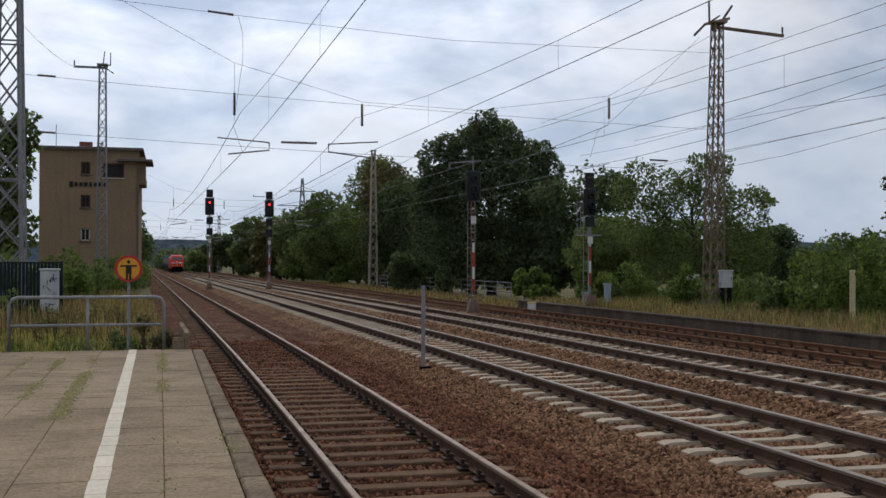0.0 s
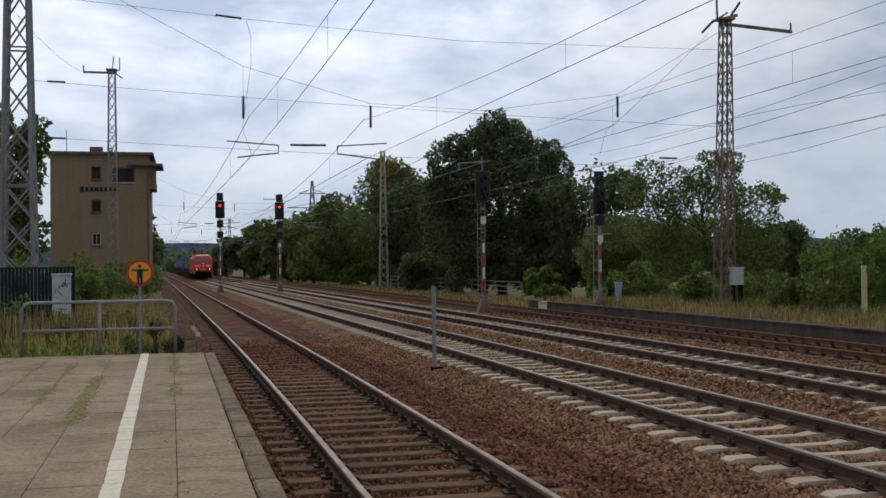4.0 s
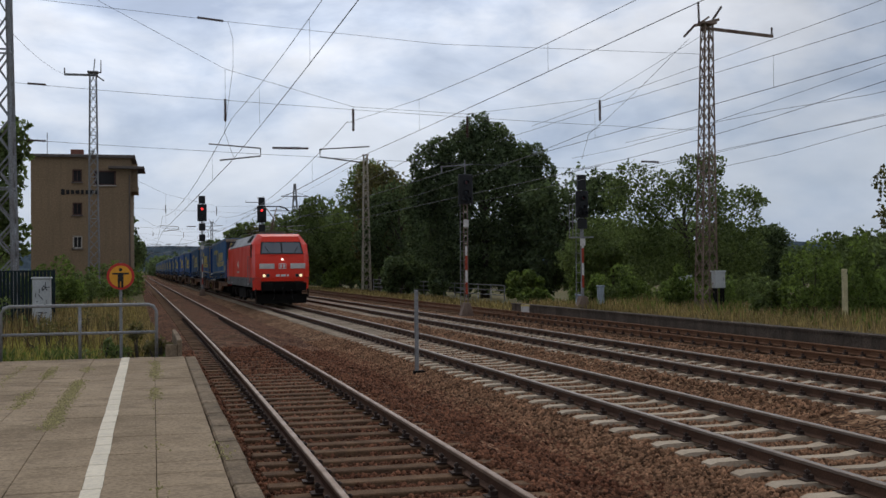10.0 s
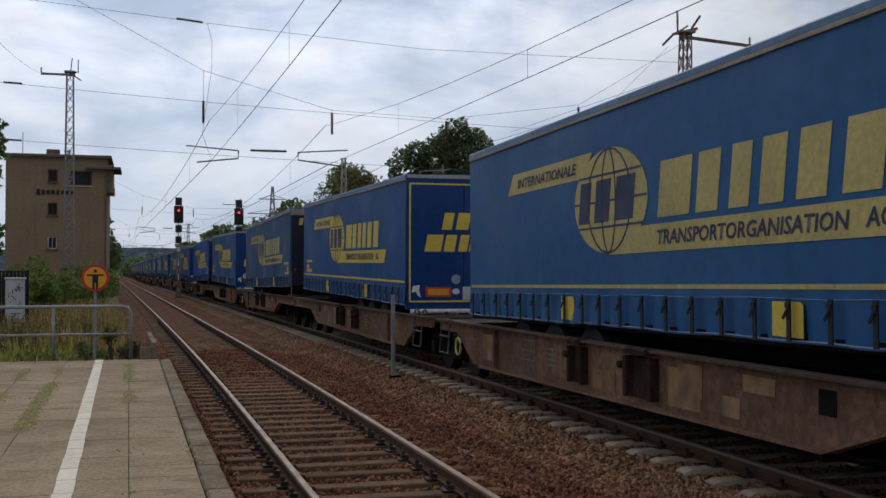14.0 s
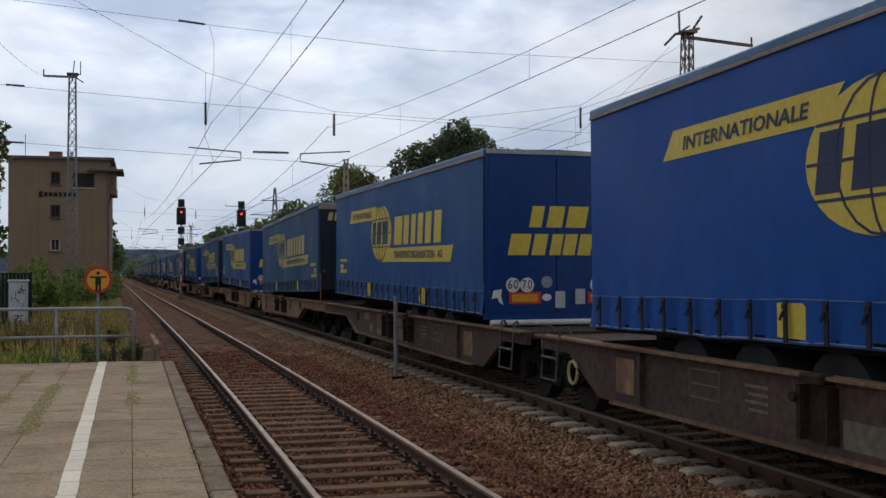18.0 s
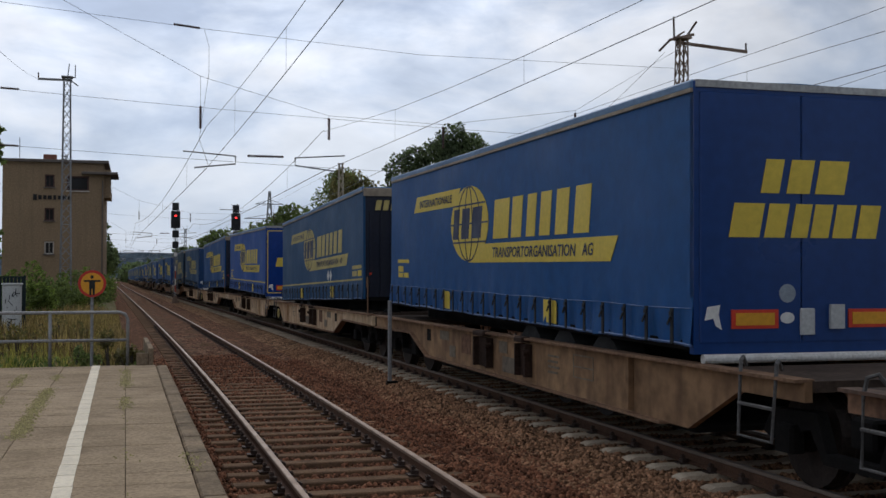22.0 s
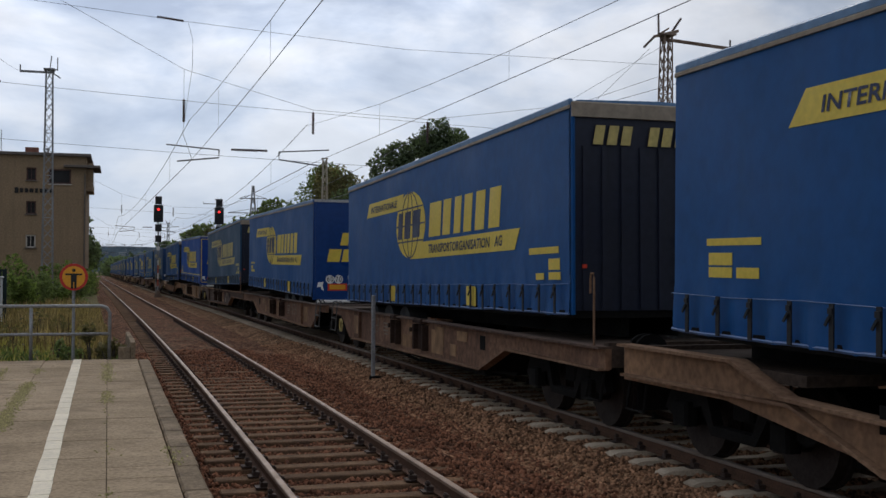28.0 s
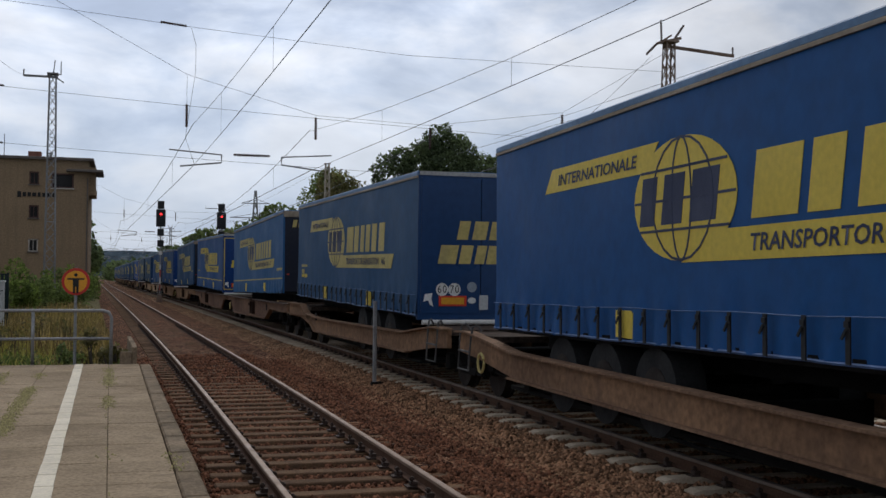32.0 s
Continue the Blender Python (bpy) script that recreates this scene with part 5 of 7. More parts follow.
light_signal(0.32, 88, -0.1, 5.75, 0.72, 1.35, ((0.35, 0.5, 0.55), (1.2, 0.48, 0.52)), "black light signal showing red between the tracks", True)
light_signal(4.96, 88, -0.1, 5.65, 0.72, 1.35, ((0.35, 0.5, 0.55), (1.2, 0.48, 0.62)), "black light signal showing red between the tracks", True)
sm = light_signal(9.68, 44, -0.1, 4.55, 0.62, 1.25, (), "tall light signal on a narrow lattice pole with dim red lamp", False, True, False)
part("bracket_arm", Shape().beam((-1.05, 0, 6.2), (0.35, 0, 6.32), 0.05, 0.05).beam((-1.0, 0, 6.2), (-1.0, 0, 5.95), 0.05, 0.05).beam((0, 0, 5.9), (0, 0, 6.5), 0.04, 0.04), "mast_paint", sm)
sr = light_signal(14.05, 42, 0.15, 3.65, 0.52, 1.1, ((0.15, 0.40, 0.42),), "light signal with cage ladder on the old platform", False, False, True)
part("basket", Shape().box(0.05, 0.2, 2.95, 0.8, 0.7, 0.05).pipe([(-0.42, 0.3, 2.95), (-0.42, 0.3, 4.3), (0.1, 0.3, 4.3)], 0.02, 5).pipe([(-0.42, -0.1, 2.95), (-0.42, -0.1, 4.3), (-0.42, 0.3, 4.3)], 0.02, 5).pipe([(-0.42, -0.1, 3.6), (-0.42, 0.3, 3.6), (0.3, 0.3, 3.6)], 0.02, 5), "mast_paint", sr, "small service platform with rails")

# ---------------------------------------------------------------- things on the ground


def cabinet(x, y, z0, w, d, h, material, label, legs=0.0, marks=0, seed=1):
    t = thing("switch_cabinet", label, "cabinet", "", "", pose(x, y, z0))
    part("body", Shape().box(0, 0, legs + h / 2, w, d, h, 0.02), material, t)
    part("lid", Shape().box(0, 0, legs + h + 0.02, w + 0.06, d + 0.06, 0.05, 0.015), material, t)
    part("door", Shape().box(0, -d / 2 - 0.008, legs + h * 0.5, w * 0.86, 0.016, h * 0.86), material, t)
    part("handle", Shape().box(w * 0.3, -d / 2 - 0.025, legs + h * 0.55, 0.03, 0.03, 0.12), "galvanised", t)
    if legs:
        for i in (-1, 1):
            part("leg", Shape().box(i * w * 0.35, 0, legs / 2, 0.06, d * 0.8, legs), "underframe", t)
    else:
        part("plinth", Shape().box(0, 0, 0.03, w + 0.04, d + 0.04, 0.12), "old_concrete", t)
    rnd = random.Random(seed)
    for _ in range(marks):
        xx, zz = rnd.uniform(-0.36, 0.3) * w, legs + h * rnd.uniform(0.2, 0.85)
        part("scrawl", Shape().beam((xx, -d / 2 - 0.02, zz), (xx + rnd.uniform(-0.12, 0.16), -d / 2 - 0.02, zz + rnd.uniform(-0.16, 0.14)), 0.012, 0.022), "graffiti", t)
    return t

cabinet(-5.86, 33.3, 0.25, 0.48, 0.42, 1.48, "cabinet_grey", "pale grey switch cabinet covered with black scrawls", 0.0, 22, 3)
cabinet(18.6, 42.0, 0.2, 0.44, 0.4, 1.25, "cabinet_grey", "pale grey cabinet in the grass of the old platform", 0.0, 8, 4)
cabinet(17.42, 36.9, 0.21, 0.42, 0.3, 0.6, "cabinet_grey", "small grey box mounted beside the rusty mast", 0.85, 0, 5)
cabinet(15.46, 43.5, 0.2, 0.24, 0.24, 0.85, "cabinet_blue", "small blue-grey cabinet beside a signal", 0.0, 0, 6)
cabinet(14.29, 43.0, 0.2, 0.26, 0.2, 0.52, "cabinet_blue", "low blue-grey box at the foot of a signal", 0.0, 0, 7)


def white_line_post():
    p = thing("marker_post", "plain grey steel marker post standing in the ballast", "post", "", "", pose(2.66, 22.35, -0.3))
    part("post", Shape().box(0, 0, 0.87, 0.075, 0.075, 1.78, 0.01), "galvanised", p)
    part("foot", Shape().box(0.05, 0, 0.05, 0.24, 0.14, 0.07, 0.01), "underframe", p)


white_line_post()
yp = thing("concrete_post", "pale yellow concrete post among bushes", "post", "", "", pose(17.76, 29.6, 0.2))
part("post", Shape().box(0, 0, 0.77, 0.15, 0.13, 1.56, 0.02), "cream_post", yp)
# thin black plate paints the shade of a notch in the uncut post
part("notch", Shape().box(0.05, -0.066, 1.42, 0.03, 0.012, 0.08), "black_paint", yp)
cs = thing("marker_stone", "small yellow-topped marker block at the platform edge", "marker", "", "", pose(12.75, 45.5, -0.2))
part("block", Shape().box(0, 0, 0.2, 0.34, 0.2, 0.4, 0.03), "white_paint", cs)
part("cap", Shape().box(0, 0, 0.43, 0.36, 0.22, 0.07, 0.02), "yellow_paint", cs)


def end_railing():
    """Bent steel tube railing across the platform end."""
    t = thing("railing", "grey bent-tube steel railing across the platform end", "railing", "", "", pose(-3.89, 20.25, 0.36))
    a, b, h = -1.28, 1.32, 0.965
    top = [(a, 0, 0), (a, 0, h - 0.12), (a + 0.05, 0, h - 0.03), (a + 0.14, 0, h), (b - 0.14, 0, h), (b - 0.05, 0, h - 0.03), (b, 0, h - 0.12), (b, 0, 0)]
    part("top_tube", Shape().pipe(top, 0.03, 8), "galvanised", t, smooth=True)
    part("mid_tube", Shape().tube((a, 0, 0.475), (b, 0, 0.475), 0.027, 8), "galvanised", t, smooth=True)
    part("middle_post", Shape().tube((0.02, 0, 0), (0.02, 0, h), 0.03, 8), "galvanised", t, smooth=True)
    return t


end_railing()
ew = thing("edge_wall", "weathered low concrete edge slabs continuing past the platform end", "wall", "", "structure", pose(0, 0, 0))
for k in range(4):
    part("edge_slab", Shape().box(-2.18 - 0.016 * k, 20.75 + 1.32 * k, 0.30 - 0.03 * k, 0.09, 1.3, 0.78, 0.012, 0.012), "kerb", ew)
part("edge_slab", Shape().box(-2.32, 20.12, 0.33, 0.20, 0.08, 0.56, 0.012), "kerb", ew)
sg = thing("warning_sign", "round orange sign with red rim and black pictogram on post", "sign", "", "", pose(-3.23, 21.6, 0.185))
part("post", Shape().tube((0, 0, 0), (0, 0, 1.90), 0.03, 8), "galvanised", sg)
disc = part("disc", Shape().tube((0, -0.035, 1.64), (0, -0.05, 1.64), 0.252, 32), "sign_red", sg, "red-rimmed round plate")
part("field", Shape().tube((0, -0.05, 1.64), (0, -0.054, 1.64), 0.203, 32), "sign_orange", disc)
part("pictogram", Shape().tube((0, -0.055, 1.765), (0, -0.058, 1.765), 0.032, 12).box(0, -0.0565, 1.69, 0.30, 0.004, 0.032).box(0, -0.0575, 1.62, 0.105, 0.004, 0.15).box(-0.03, -0.0565, 1.50, 0.04, 0.004, 0.15).box(0.03, -0.0565, 1.50, 0.04, 0.004, 0.15), "black_paint", disc)


def mesh_fence():
    """Dark green welded-bar fence."""
    t = thing("slat_fence", "dark green slat fence beside the platform", "fence", "", "", pose(0, 0, 0.35))
    pts = [(-5.62, 34.3), (-8.1, 34.4), (-10.6, 34.5), (-13.1, 34.6)]
    for x, y in pts:
        part("post", Shape().box(x, y, 0.8, 0.06, 0.04, 1.68), "fence_green", t)
    for (x1, y1), (x2, y2) in zip(pts[:-1], pts[1:]):
        part("top_bar", Shape().beam((x1, y1, 1.6), (x2, y2, 1.6), 0.03, 0.04), "fence_green", t)
        for k in range(24):
            f = (k + 0.5) / 24
            part("slat", Shape().box(x1 + (x2 - x1) * f, y1 + (y2 - y1) * f, 0.8, 0.085, 0.012, 1.58), "fence_green", t)
    return t


mesh_fence()


def bridge_railing():
    t = thing("railing", "grey steel railing over an underpass beside the tracks", "railing", "", "", pose(0, 0, 0))
    a, b, n = (20.4, 73.0, -0.42), (16.9, 104.0, -0.2), 13
    for k in range(n + 1):
        f = k / n
        p = [a[i] + (b[i] - a[i]) * f for i in range(3)]
        part("post", Shape().box(p[0], p[1], p[2] + 0.5, 0.06, 0.06, 1.1), "galvanised", t)
    for h in (0.35, 0.7, 1.05):
        part("rail", Shape().beam((a[0], a[1], a[2] + h), (b[0], b[1], b[2] + h), 0.05, 0.06), "galvanised", t)
    return t


bridge_railing()

# ---------------------------------------------------------------- signal box tower


def signal_box():
    """Rendered three-storey block with a projecting corner window under a flat roof."""
    t = thing("signal_box", "old sand-coloured rendered signal box tower with flat roof", "building", "", "", pose(-8.84, 90, 0.1))
    w, d, h = 7.45, 9.0, 10.75
    front, side = Shape(), Shape()
    x0, x1 = -w / 2, w / 2
    wins = [(-0.30, 9.3, 0.72, 1.0), (-0.30, 6.7, 0.72, 1.0), (-0.30, 4.1, 0.72, 1.0)]
    bay = (1.78, 9.15, 1.65, 1.15)
    # front wall in strips round the openings
    cuts = sorted([(v[0] - v[2] / 2, v[0] + v[2] / 2, [(q[1] - q[3] / 2, q[1] + q[3] / 2) for q in wins]) for v in wins[:1]] + [(bay[0] - bay[2] / 2, bay[0] + bay[2] / 2, [(bay[1] - bay[3] / 2, bay[1] + bay[3] / 2)])])
    xx = x0
    for a, b, holes in cuts:
        front.box((xx + a) / 2, 0.15, h / 2, a - xx, 0.3, h)
        zz = 0.0
        for lo, hi in sorted(holes):
            front.box((a + b) / 2, 0.15, (zz + lo) / 2, b - a, 0.3, lo - zz)
            zz = hi
        front.box((a + b) / 2, 0.15, (zz + h) / 2, b - a, 0.3, h - zz)
        xx = b
    front.box((xx + x1) / 2, 0.15, h / 2, x1 - xx, 0.3, h)
    part("wall", front, "render_wall", t, "weathered sand-coloured render")
    part("wall", Shape().box(x1 - 0.15, d / 2 + 0.15, h / 2, 0.3, d - 0.3, h), "render_wall", t)
    part("wall", Shape().box(x0 + 0.15, d / 2 + 0.15, h / 2, 0.3, d - 0.3, h), "render_wall", t)
    part("wall", Shape().box(0, d - 0.15, h / 2, w - 0.6, 0.3, h), "render_wall", t)
    for x, z, ww, hh in wins:
        wd = part("window", Shape().box(x, 0.2, z, ww - 0.02, 0.04, hh - 0.02), "window_dark", t, "dark stair window")
        part("frame", Shape().box(x - ww / 2 + 0.05, 0.1, z, 0.10, 0.08, hh).box(x + ww / 2 - 0.05, 0.1, z, 0.10, 0.08, hh).box(x, 0.1, z - hh / 2 + 0.05, ww, 0.08, 0.10).box(x, 0.1, z + hh / 2 - 0.05, ww, 0.08, 0.10).box(x, 0.1, z + 0.1, 0.04, 0.06, hh), "frame_white" if z < 6 else "frame_brown", wd)
        part("sill", Shape().box(x, -0.06, z - hh / 2 - 0.03, ww + 0.16, 0.2, 0.07), "roof_edge", wd)
    x, z, ww, hh = bay
    wd = part("window", Shape().box(x, 0.2, z, ww - 0.02, 0.04, hh - 0.02), "window_dark", t, "wide dark control-room window")
    part("frame", Shape().box(x - ww / 2 + 0.06, 0.08, z, 0.12, 0.1, hh).box(x + ww / 2 - 0.06, 0.08, z, 0.12, 0.1, hh).box(x, 0.08, z + hh / 2 - 0.05, ww, 0.1, 0.1).box(x, 0.08, z - hh / 2 + 0.05, ww, 0.1, 0.1), "frame_brown", wd)
    part("sill", Shape().box(x, -0.04, z - hh / 2 - 0.04, ww + 0.1, 0.16, 0.08), "frame_white", wd)
    part("side_bay", Shape().box(x1 + 0.25, 2.6, 9.2, 0.5, 4.4, 2.2), "render_wall", t, "projecting control room on the track side")
    part("bay_window", Shape().box(x1 + 0.51, 2.6, 9.2, 0.04, 4.0, 1.2), "glass_dark", t)
    part("bay_roof", Shape().box(x1 - 0.3, 1.8, 9.95, 2.7, 5.0, 0.18, 0.03), "roof_edge", t, "projecting canopy slab")
    part("roof", Shape().box(0, d / 2, h + 0.10, w + 0.7, d + 0.7, 0.22, 0.04), "roof_edge", t, "flat projecting roof slab")
    part("chimney", Shape().box(-0.5, 3.0, h + 0.55, 1.0, 0.6, 0.7, 0.02), "brick_red", t, "short red brick chimney")
    part("antenna", Shape().tube((-2.6, 1.0, h + 0.2), (-2.6, 1.0, h + 2.0), 0.03, 6), "wire", t)
    for k, (wd_, hh_) in enumerate(((0.28, 0.45), (0.24, 0.34), (0.24, 0.32), (0.3, 0.3), (0.2, 0.34), (0.24, 0.3), (0.26, 0.32), (0.24, 0.32))):
        part("name_bar", Shape().box(-1.36 + 0.36 * k, -0.03, 8.02, wd_, 0.05, hh_), "window_dark", t, "dark raised bar of the station name")
    part("downpipe", Shape().tube((x1 - 0.1, -0.06, 0.2), (x1 - 0.1, -0.06, 9.4), 0.05, 8), "roof_edge", t)
    return t


signal_box()


def pylon(x, y, h, label):
    t = thing("power_pylon", label, "pylon", "", "", pose(x, y, 0))
    legs, brace = lattice((0, 0, 0), (0, 0, h), 4.5, 0.5, 9, 0.3, 0.16)
    for s in legs:
        part("leg", s, "mast_paint", t)
    tagged(part("bracing", brace, "mast_paint", t), "crossed lattice bars", kind="stuff")
    for z, l in ((h * 0.70, 9.0), (h * 0.86, 5.0)):
        part("cross_arm", Shape().beam((-l, 0, z), (l, 0, z), 0.3, 0.3).beam((-l, 0, z), (0, 0, z + 1.6), 0.16, 0.16).beam((l, 0, z), (0, 0, z + 1.6), 0.16, 0.16), "mast_paint", t)


pylon(43, 400, 33.0, "distant steel lattice power pylon above the trees")
# straggling weeds in the platform joints and beside the kerb
_rnd = random.Random(77)
_sp = []
for xl, y1, y2, n in ((-3.47, 9.5, 18.5, 5200), (-3.98, 13.0, 19.5, 3000), (-2.45, 13.5, 19.6, 1300), (-2.45, 7.5, 13.5, 220), (-1.93, 9.0, 10.0, 120), (-4.5, 10, 19, 500)):
    for _ in range(n):
        y = _rnd.uniform(y1, y2)
        if _rnd.random() < 0.25 + 1.5 * noise.noise((xl * 3, y * 0.6, 2.0)):
            _sp.append((edge(xl, y) + _rnd.gauss(0, 0.045), y, PLATFORM - 0.003, 0.5 + _rnd.random() * 0.8))
v_, f_ = [], []
for x, y, z, k in _sp:
    n_, r_ = len(v_), 0.013 * k
    ring = [(x + r_ * _rnd.uniform(0.5, 1.3) * math.cos(a * 1.2566), y + r_ * _rnd.uniform(0.6, 1.7) * math.sin(a * 1.2566), z) for a in range(5)]
    v_ += ring + [(x, y, z + 0.012 * k + 0.004)]
    f_ += [(n_ + a, n_ + (a + 1) % 5, n_ + 5) for a in range(5)]
tagged(new("weeds", tri_mesh("weeds", np.array(v_), np.array(f_), "weed")), "yellow-green moss and weeds growing in the slab joints", "weeds", "", "stuff")


# ---------------------------------------------------------------- train materials

MAT.update({
    "loco_red": mat("loco_red", (0.80, 0.042, 0.018), 0.40, 0.0, 0.06, 0.5, 9.0, 0.02, 0.002, (0.58, 0.034, 0.015), streak=0.10, spec=0.3),
    "loco_grey": mat("loco_grey", (0.105, 0.11, 0.112), 0.6, 0.0, 0.12, 0.8, 15.0, 0.05, 0.002, (0.10, 0.095, 0.09), streak=0.3),
    "loco_roof": mat("loco_roof", (0.38, 0.39, 0.40), 0.6, 0.0, 0.14, 0.5, 9.0, 0.04, 0.002, (0.15, 0.15, 0.145), streak=0.4),
    "wheel_steel": mat("wheel_steel", (0.04, 0.03, 0.025), 0.75, 0.4, 0.3, 3.0, 30.0, 0.1, 0.004),
    "headlight": mat("headlight", (0.7, 0.5, 0.25), 0.2, 0.0, 0.0, 1.0, 1.0, 0.0, 0.001, emit=((1.0, 0.72, 0.42), 1.1)),
    "toplight": mat("toplight", (0.9, 0.9, 0.8), 0.2, 0.0, 0.0, 1.0, 1.0, 0.0, 0.001, emit=((1.0, 0.95, 0.8), 1.3)),
    "decal_yellow": mat("decal_yellow", (0.72, 0.54, 0.075), 0.5, 0.0, 0.10, 1.2, 14.0, 0.0, 0.001, (0.5, 0.37, 0.07), streak=0.2),
    "decal_faded": mat("decal_faded", (0.56, 0.45, 0.15), 0.55, 0.0, 0.18, 1.2, 14.0, 0.0, 0.001, (0.30, 0.26, 0.14), streak=0.4),
    "decal_dark": mat("decal_dark", (0.03, 0.04, 0.09), 0.5, 0.0, 0.1, 2.0, 20.0, 0.0, 0.001),
    "decal_white": mat("decal_white", (0.75, 0.74, 0.70), 0.5, 0.0, 0.1, 2.0, 20.0, 0.0, 0.001),
    "plate_orange": mat("plate_orange", (0.75, 0.36, 0.03), 0.45, 0.0, 0.1, 2.0, 20.0, 0.0, 0.001),
    "plate_red": mat("plate_red", (0.65, 0.06, 0.03), 0.45, 0.0, 0.1, 2.0, 20.0, 0.0, 0.001),
    "alu_edge": mat("alu_edge", (0.40, 0.40, 0.39), 0.5, 0.4, 0.25, 1.0, 20.0, 0.05, 0.002, (0.24, 0.23, 0.21)),
    "tyre": mat("tyre", (0.022, 0.022, 0.022), 0.9, 0.0, 0.3, 4.0, 30.0, 0.1, 0.004),
    "wagon_brown": mat("wagon_brown", (0.30, 0.165, 0.085), 0.85, 0.0, 0.35, 0.5, 12.0, 0.15, 0.005, (0.12, 0.07, 0.045), spots=0.4, streak=0.5),
    "wagon_cream": mat("wagon_cream", (0.66, 0.50, 0.32), 0.8, 0.0, 0.30, 0.45, 5.0, 0.10, 0.005, (0.30, 0.15, 0.065), spots=0.7, streak=0.8),
    "wagon_tan": mat("wagon_tan", (0.37, 0.22, 0.11), 0.85, 0.0, 0.38, 0.4, 5.0, 0.10, 0.005, (0.11, 0.06, 0.035), spots=0.65, streak=0.7),
    "wagon_olive": mat("wagon_olive", (0.20, 0.165, 0.12), 0.85, 0.0, 0.3, 0.8, 12.0, 0.1, 0.004, (0.11, 0.085, 0.065)),
    "wagon_rust": mat("wagon_rust", (0.24, 0.13, 0.075), 0.9, 0.0, 0.4, 0.5, 12.0, 0.2, 0.005, (0.085, 0.045, 0.03), spots=0.65, streak=0.7),
    # grime, plus the shade of the trailer above painted into the deck colour
    "deck_shade_grime": mat("deck_shade_grime", (0.085, 0.06, 0.045), 0.92, 0.0, 0.4, 0.9, 14.0, 0.2, 0.005, (0.035, 0.026, 0.021), spots=0.5, spec=0.1),
    "step_steel": mat("step_steel", (0.13, 0.125, 0.12), 0.7, 0.2, 0.3, 3.0, 30.0, 0.1, 0.003),
    "wagon_dark": mat("wagon_dark", (0.115, 0.070, 0.048), 0.9, 0.0, 0.4, 0.5, 12.0, 0.2, 0.005, (0.06, 0.04, 0.035), spots=0.5, streak=0.6),
})


def tarp(name, color, dirt):
    """Woven plastic curtain: soft long ripples, dust and rain runs."""
    return mat(name, color, 0.52, 0.0, 0.14, 0.45, 5.0, 0.2, 0.02, dirt, streak=0.25, spec=0.22)


TARPS = {
    "bright": tarp("tarp_bright_blue", (0.002, 0.070, 0.32), (0.005, 0.070, 0.25)),
    "blue": tarp("tarp_blue", (0.003, 0.072, 0.24), (0.008, 0.072, 0.19)),
    "dull": tarp("tarp_dull_blue", (0.012, 0.070, 0.172), (0.023, 0.072, 0.14)),
    "washed": tarp("tarp_washed_blue", (0.018, 0.105, 0.26), (0.03, 0.105, 0.22)),
    "grey": tarp("tarp_grey_blue", (0.014, 0.060, 0.122), (0.026, 0.064, 0.108)),
}
for key, c in (("bright", (0.006, 0.042, 0.23)), ("blue", (0.008, 0.045, 0.18)), ("dull", (0.014, 0.05, 0.14)), ("washed", (0.014, 0.05, 0.14)), ("grey", (0.02, 0.035, 0.065))):
    MAT["door_" + key] = mat("trailer_door_" + key, c, 0.35, 0.0, 0.12, 0.6, 8.0, 0.05, 0.002, tuple(k * 0.7 for k in c), streak=0.25)
    MAT["tarp_" + key] = TARPS[key]
MAT["roof_cloth"] = mat("roof_cloth", (0.11, 0.21, 0.36), 0.5, 0.0, 0.2, 0.6, 9.0, 0.05, 0.004, (0.09, 0.15, 0.24), streak=0.2)
MAT["edge_beige"] = mat("edge_beige", (0.30, 0.25, 0.19), 0.6, 0.1, 0.2, 0.8, 12.0, 0.05, 0.003, (0.19, 0.15, 0.11))
MAT["flange_rust"] = mat("flange_rust", (0.25, 0.15, 0.09), 0.9, 0.0, 0.35, 1.2, 15.0, 0.2, 0.005, (0.11, 0.06, 0.04), spots=0.4, spec=0.15)
MAT["bracket_rust"] = mat("bracket_rust", (0.05, 0.03, 0.022), 0.9, 0.0, 0.35, 2.0, 25.0, 0.3, 0.006, (0.02, 0.014, 0.011), spec=0.1)
MAT["hem_blue"] = mat("hem_blue", (0.10, 0.18, 0.36), 0.5, 0.0, 0.25, 1.0, 8.0, 0.0, 0.004)
MAT["front_dark"] = mat("front_dark", (0.014, 0.018, 0.034), 0.5, 0.0, 0.2, 1.0, 10.0, 0.1, 0.004, (0.02, 0.022, 0.03), streak=0.4)

LEN, HALF, ZLO, ZHI = 13.6, 1.275, 1.33, 4.04
NEAR = -HALF - 0.004


def side_poly(pts, out=0.0):
    """A flat shape on the near side; pts are (distance from the trailing end, height)."""
    return Shape().prism([(LEN - d, z) for d, z in pts], "x", NEAR - 0.004 - out, NEAR + 0.002 - out)


WORDS = {}


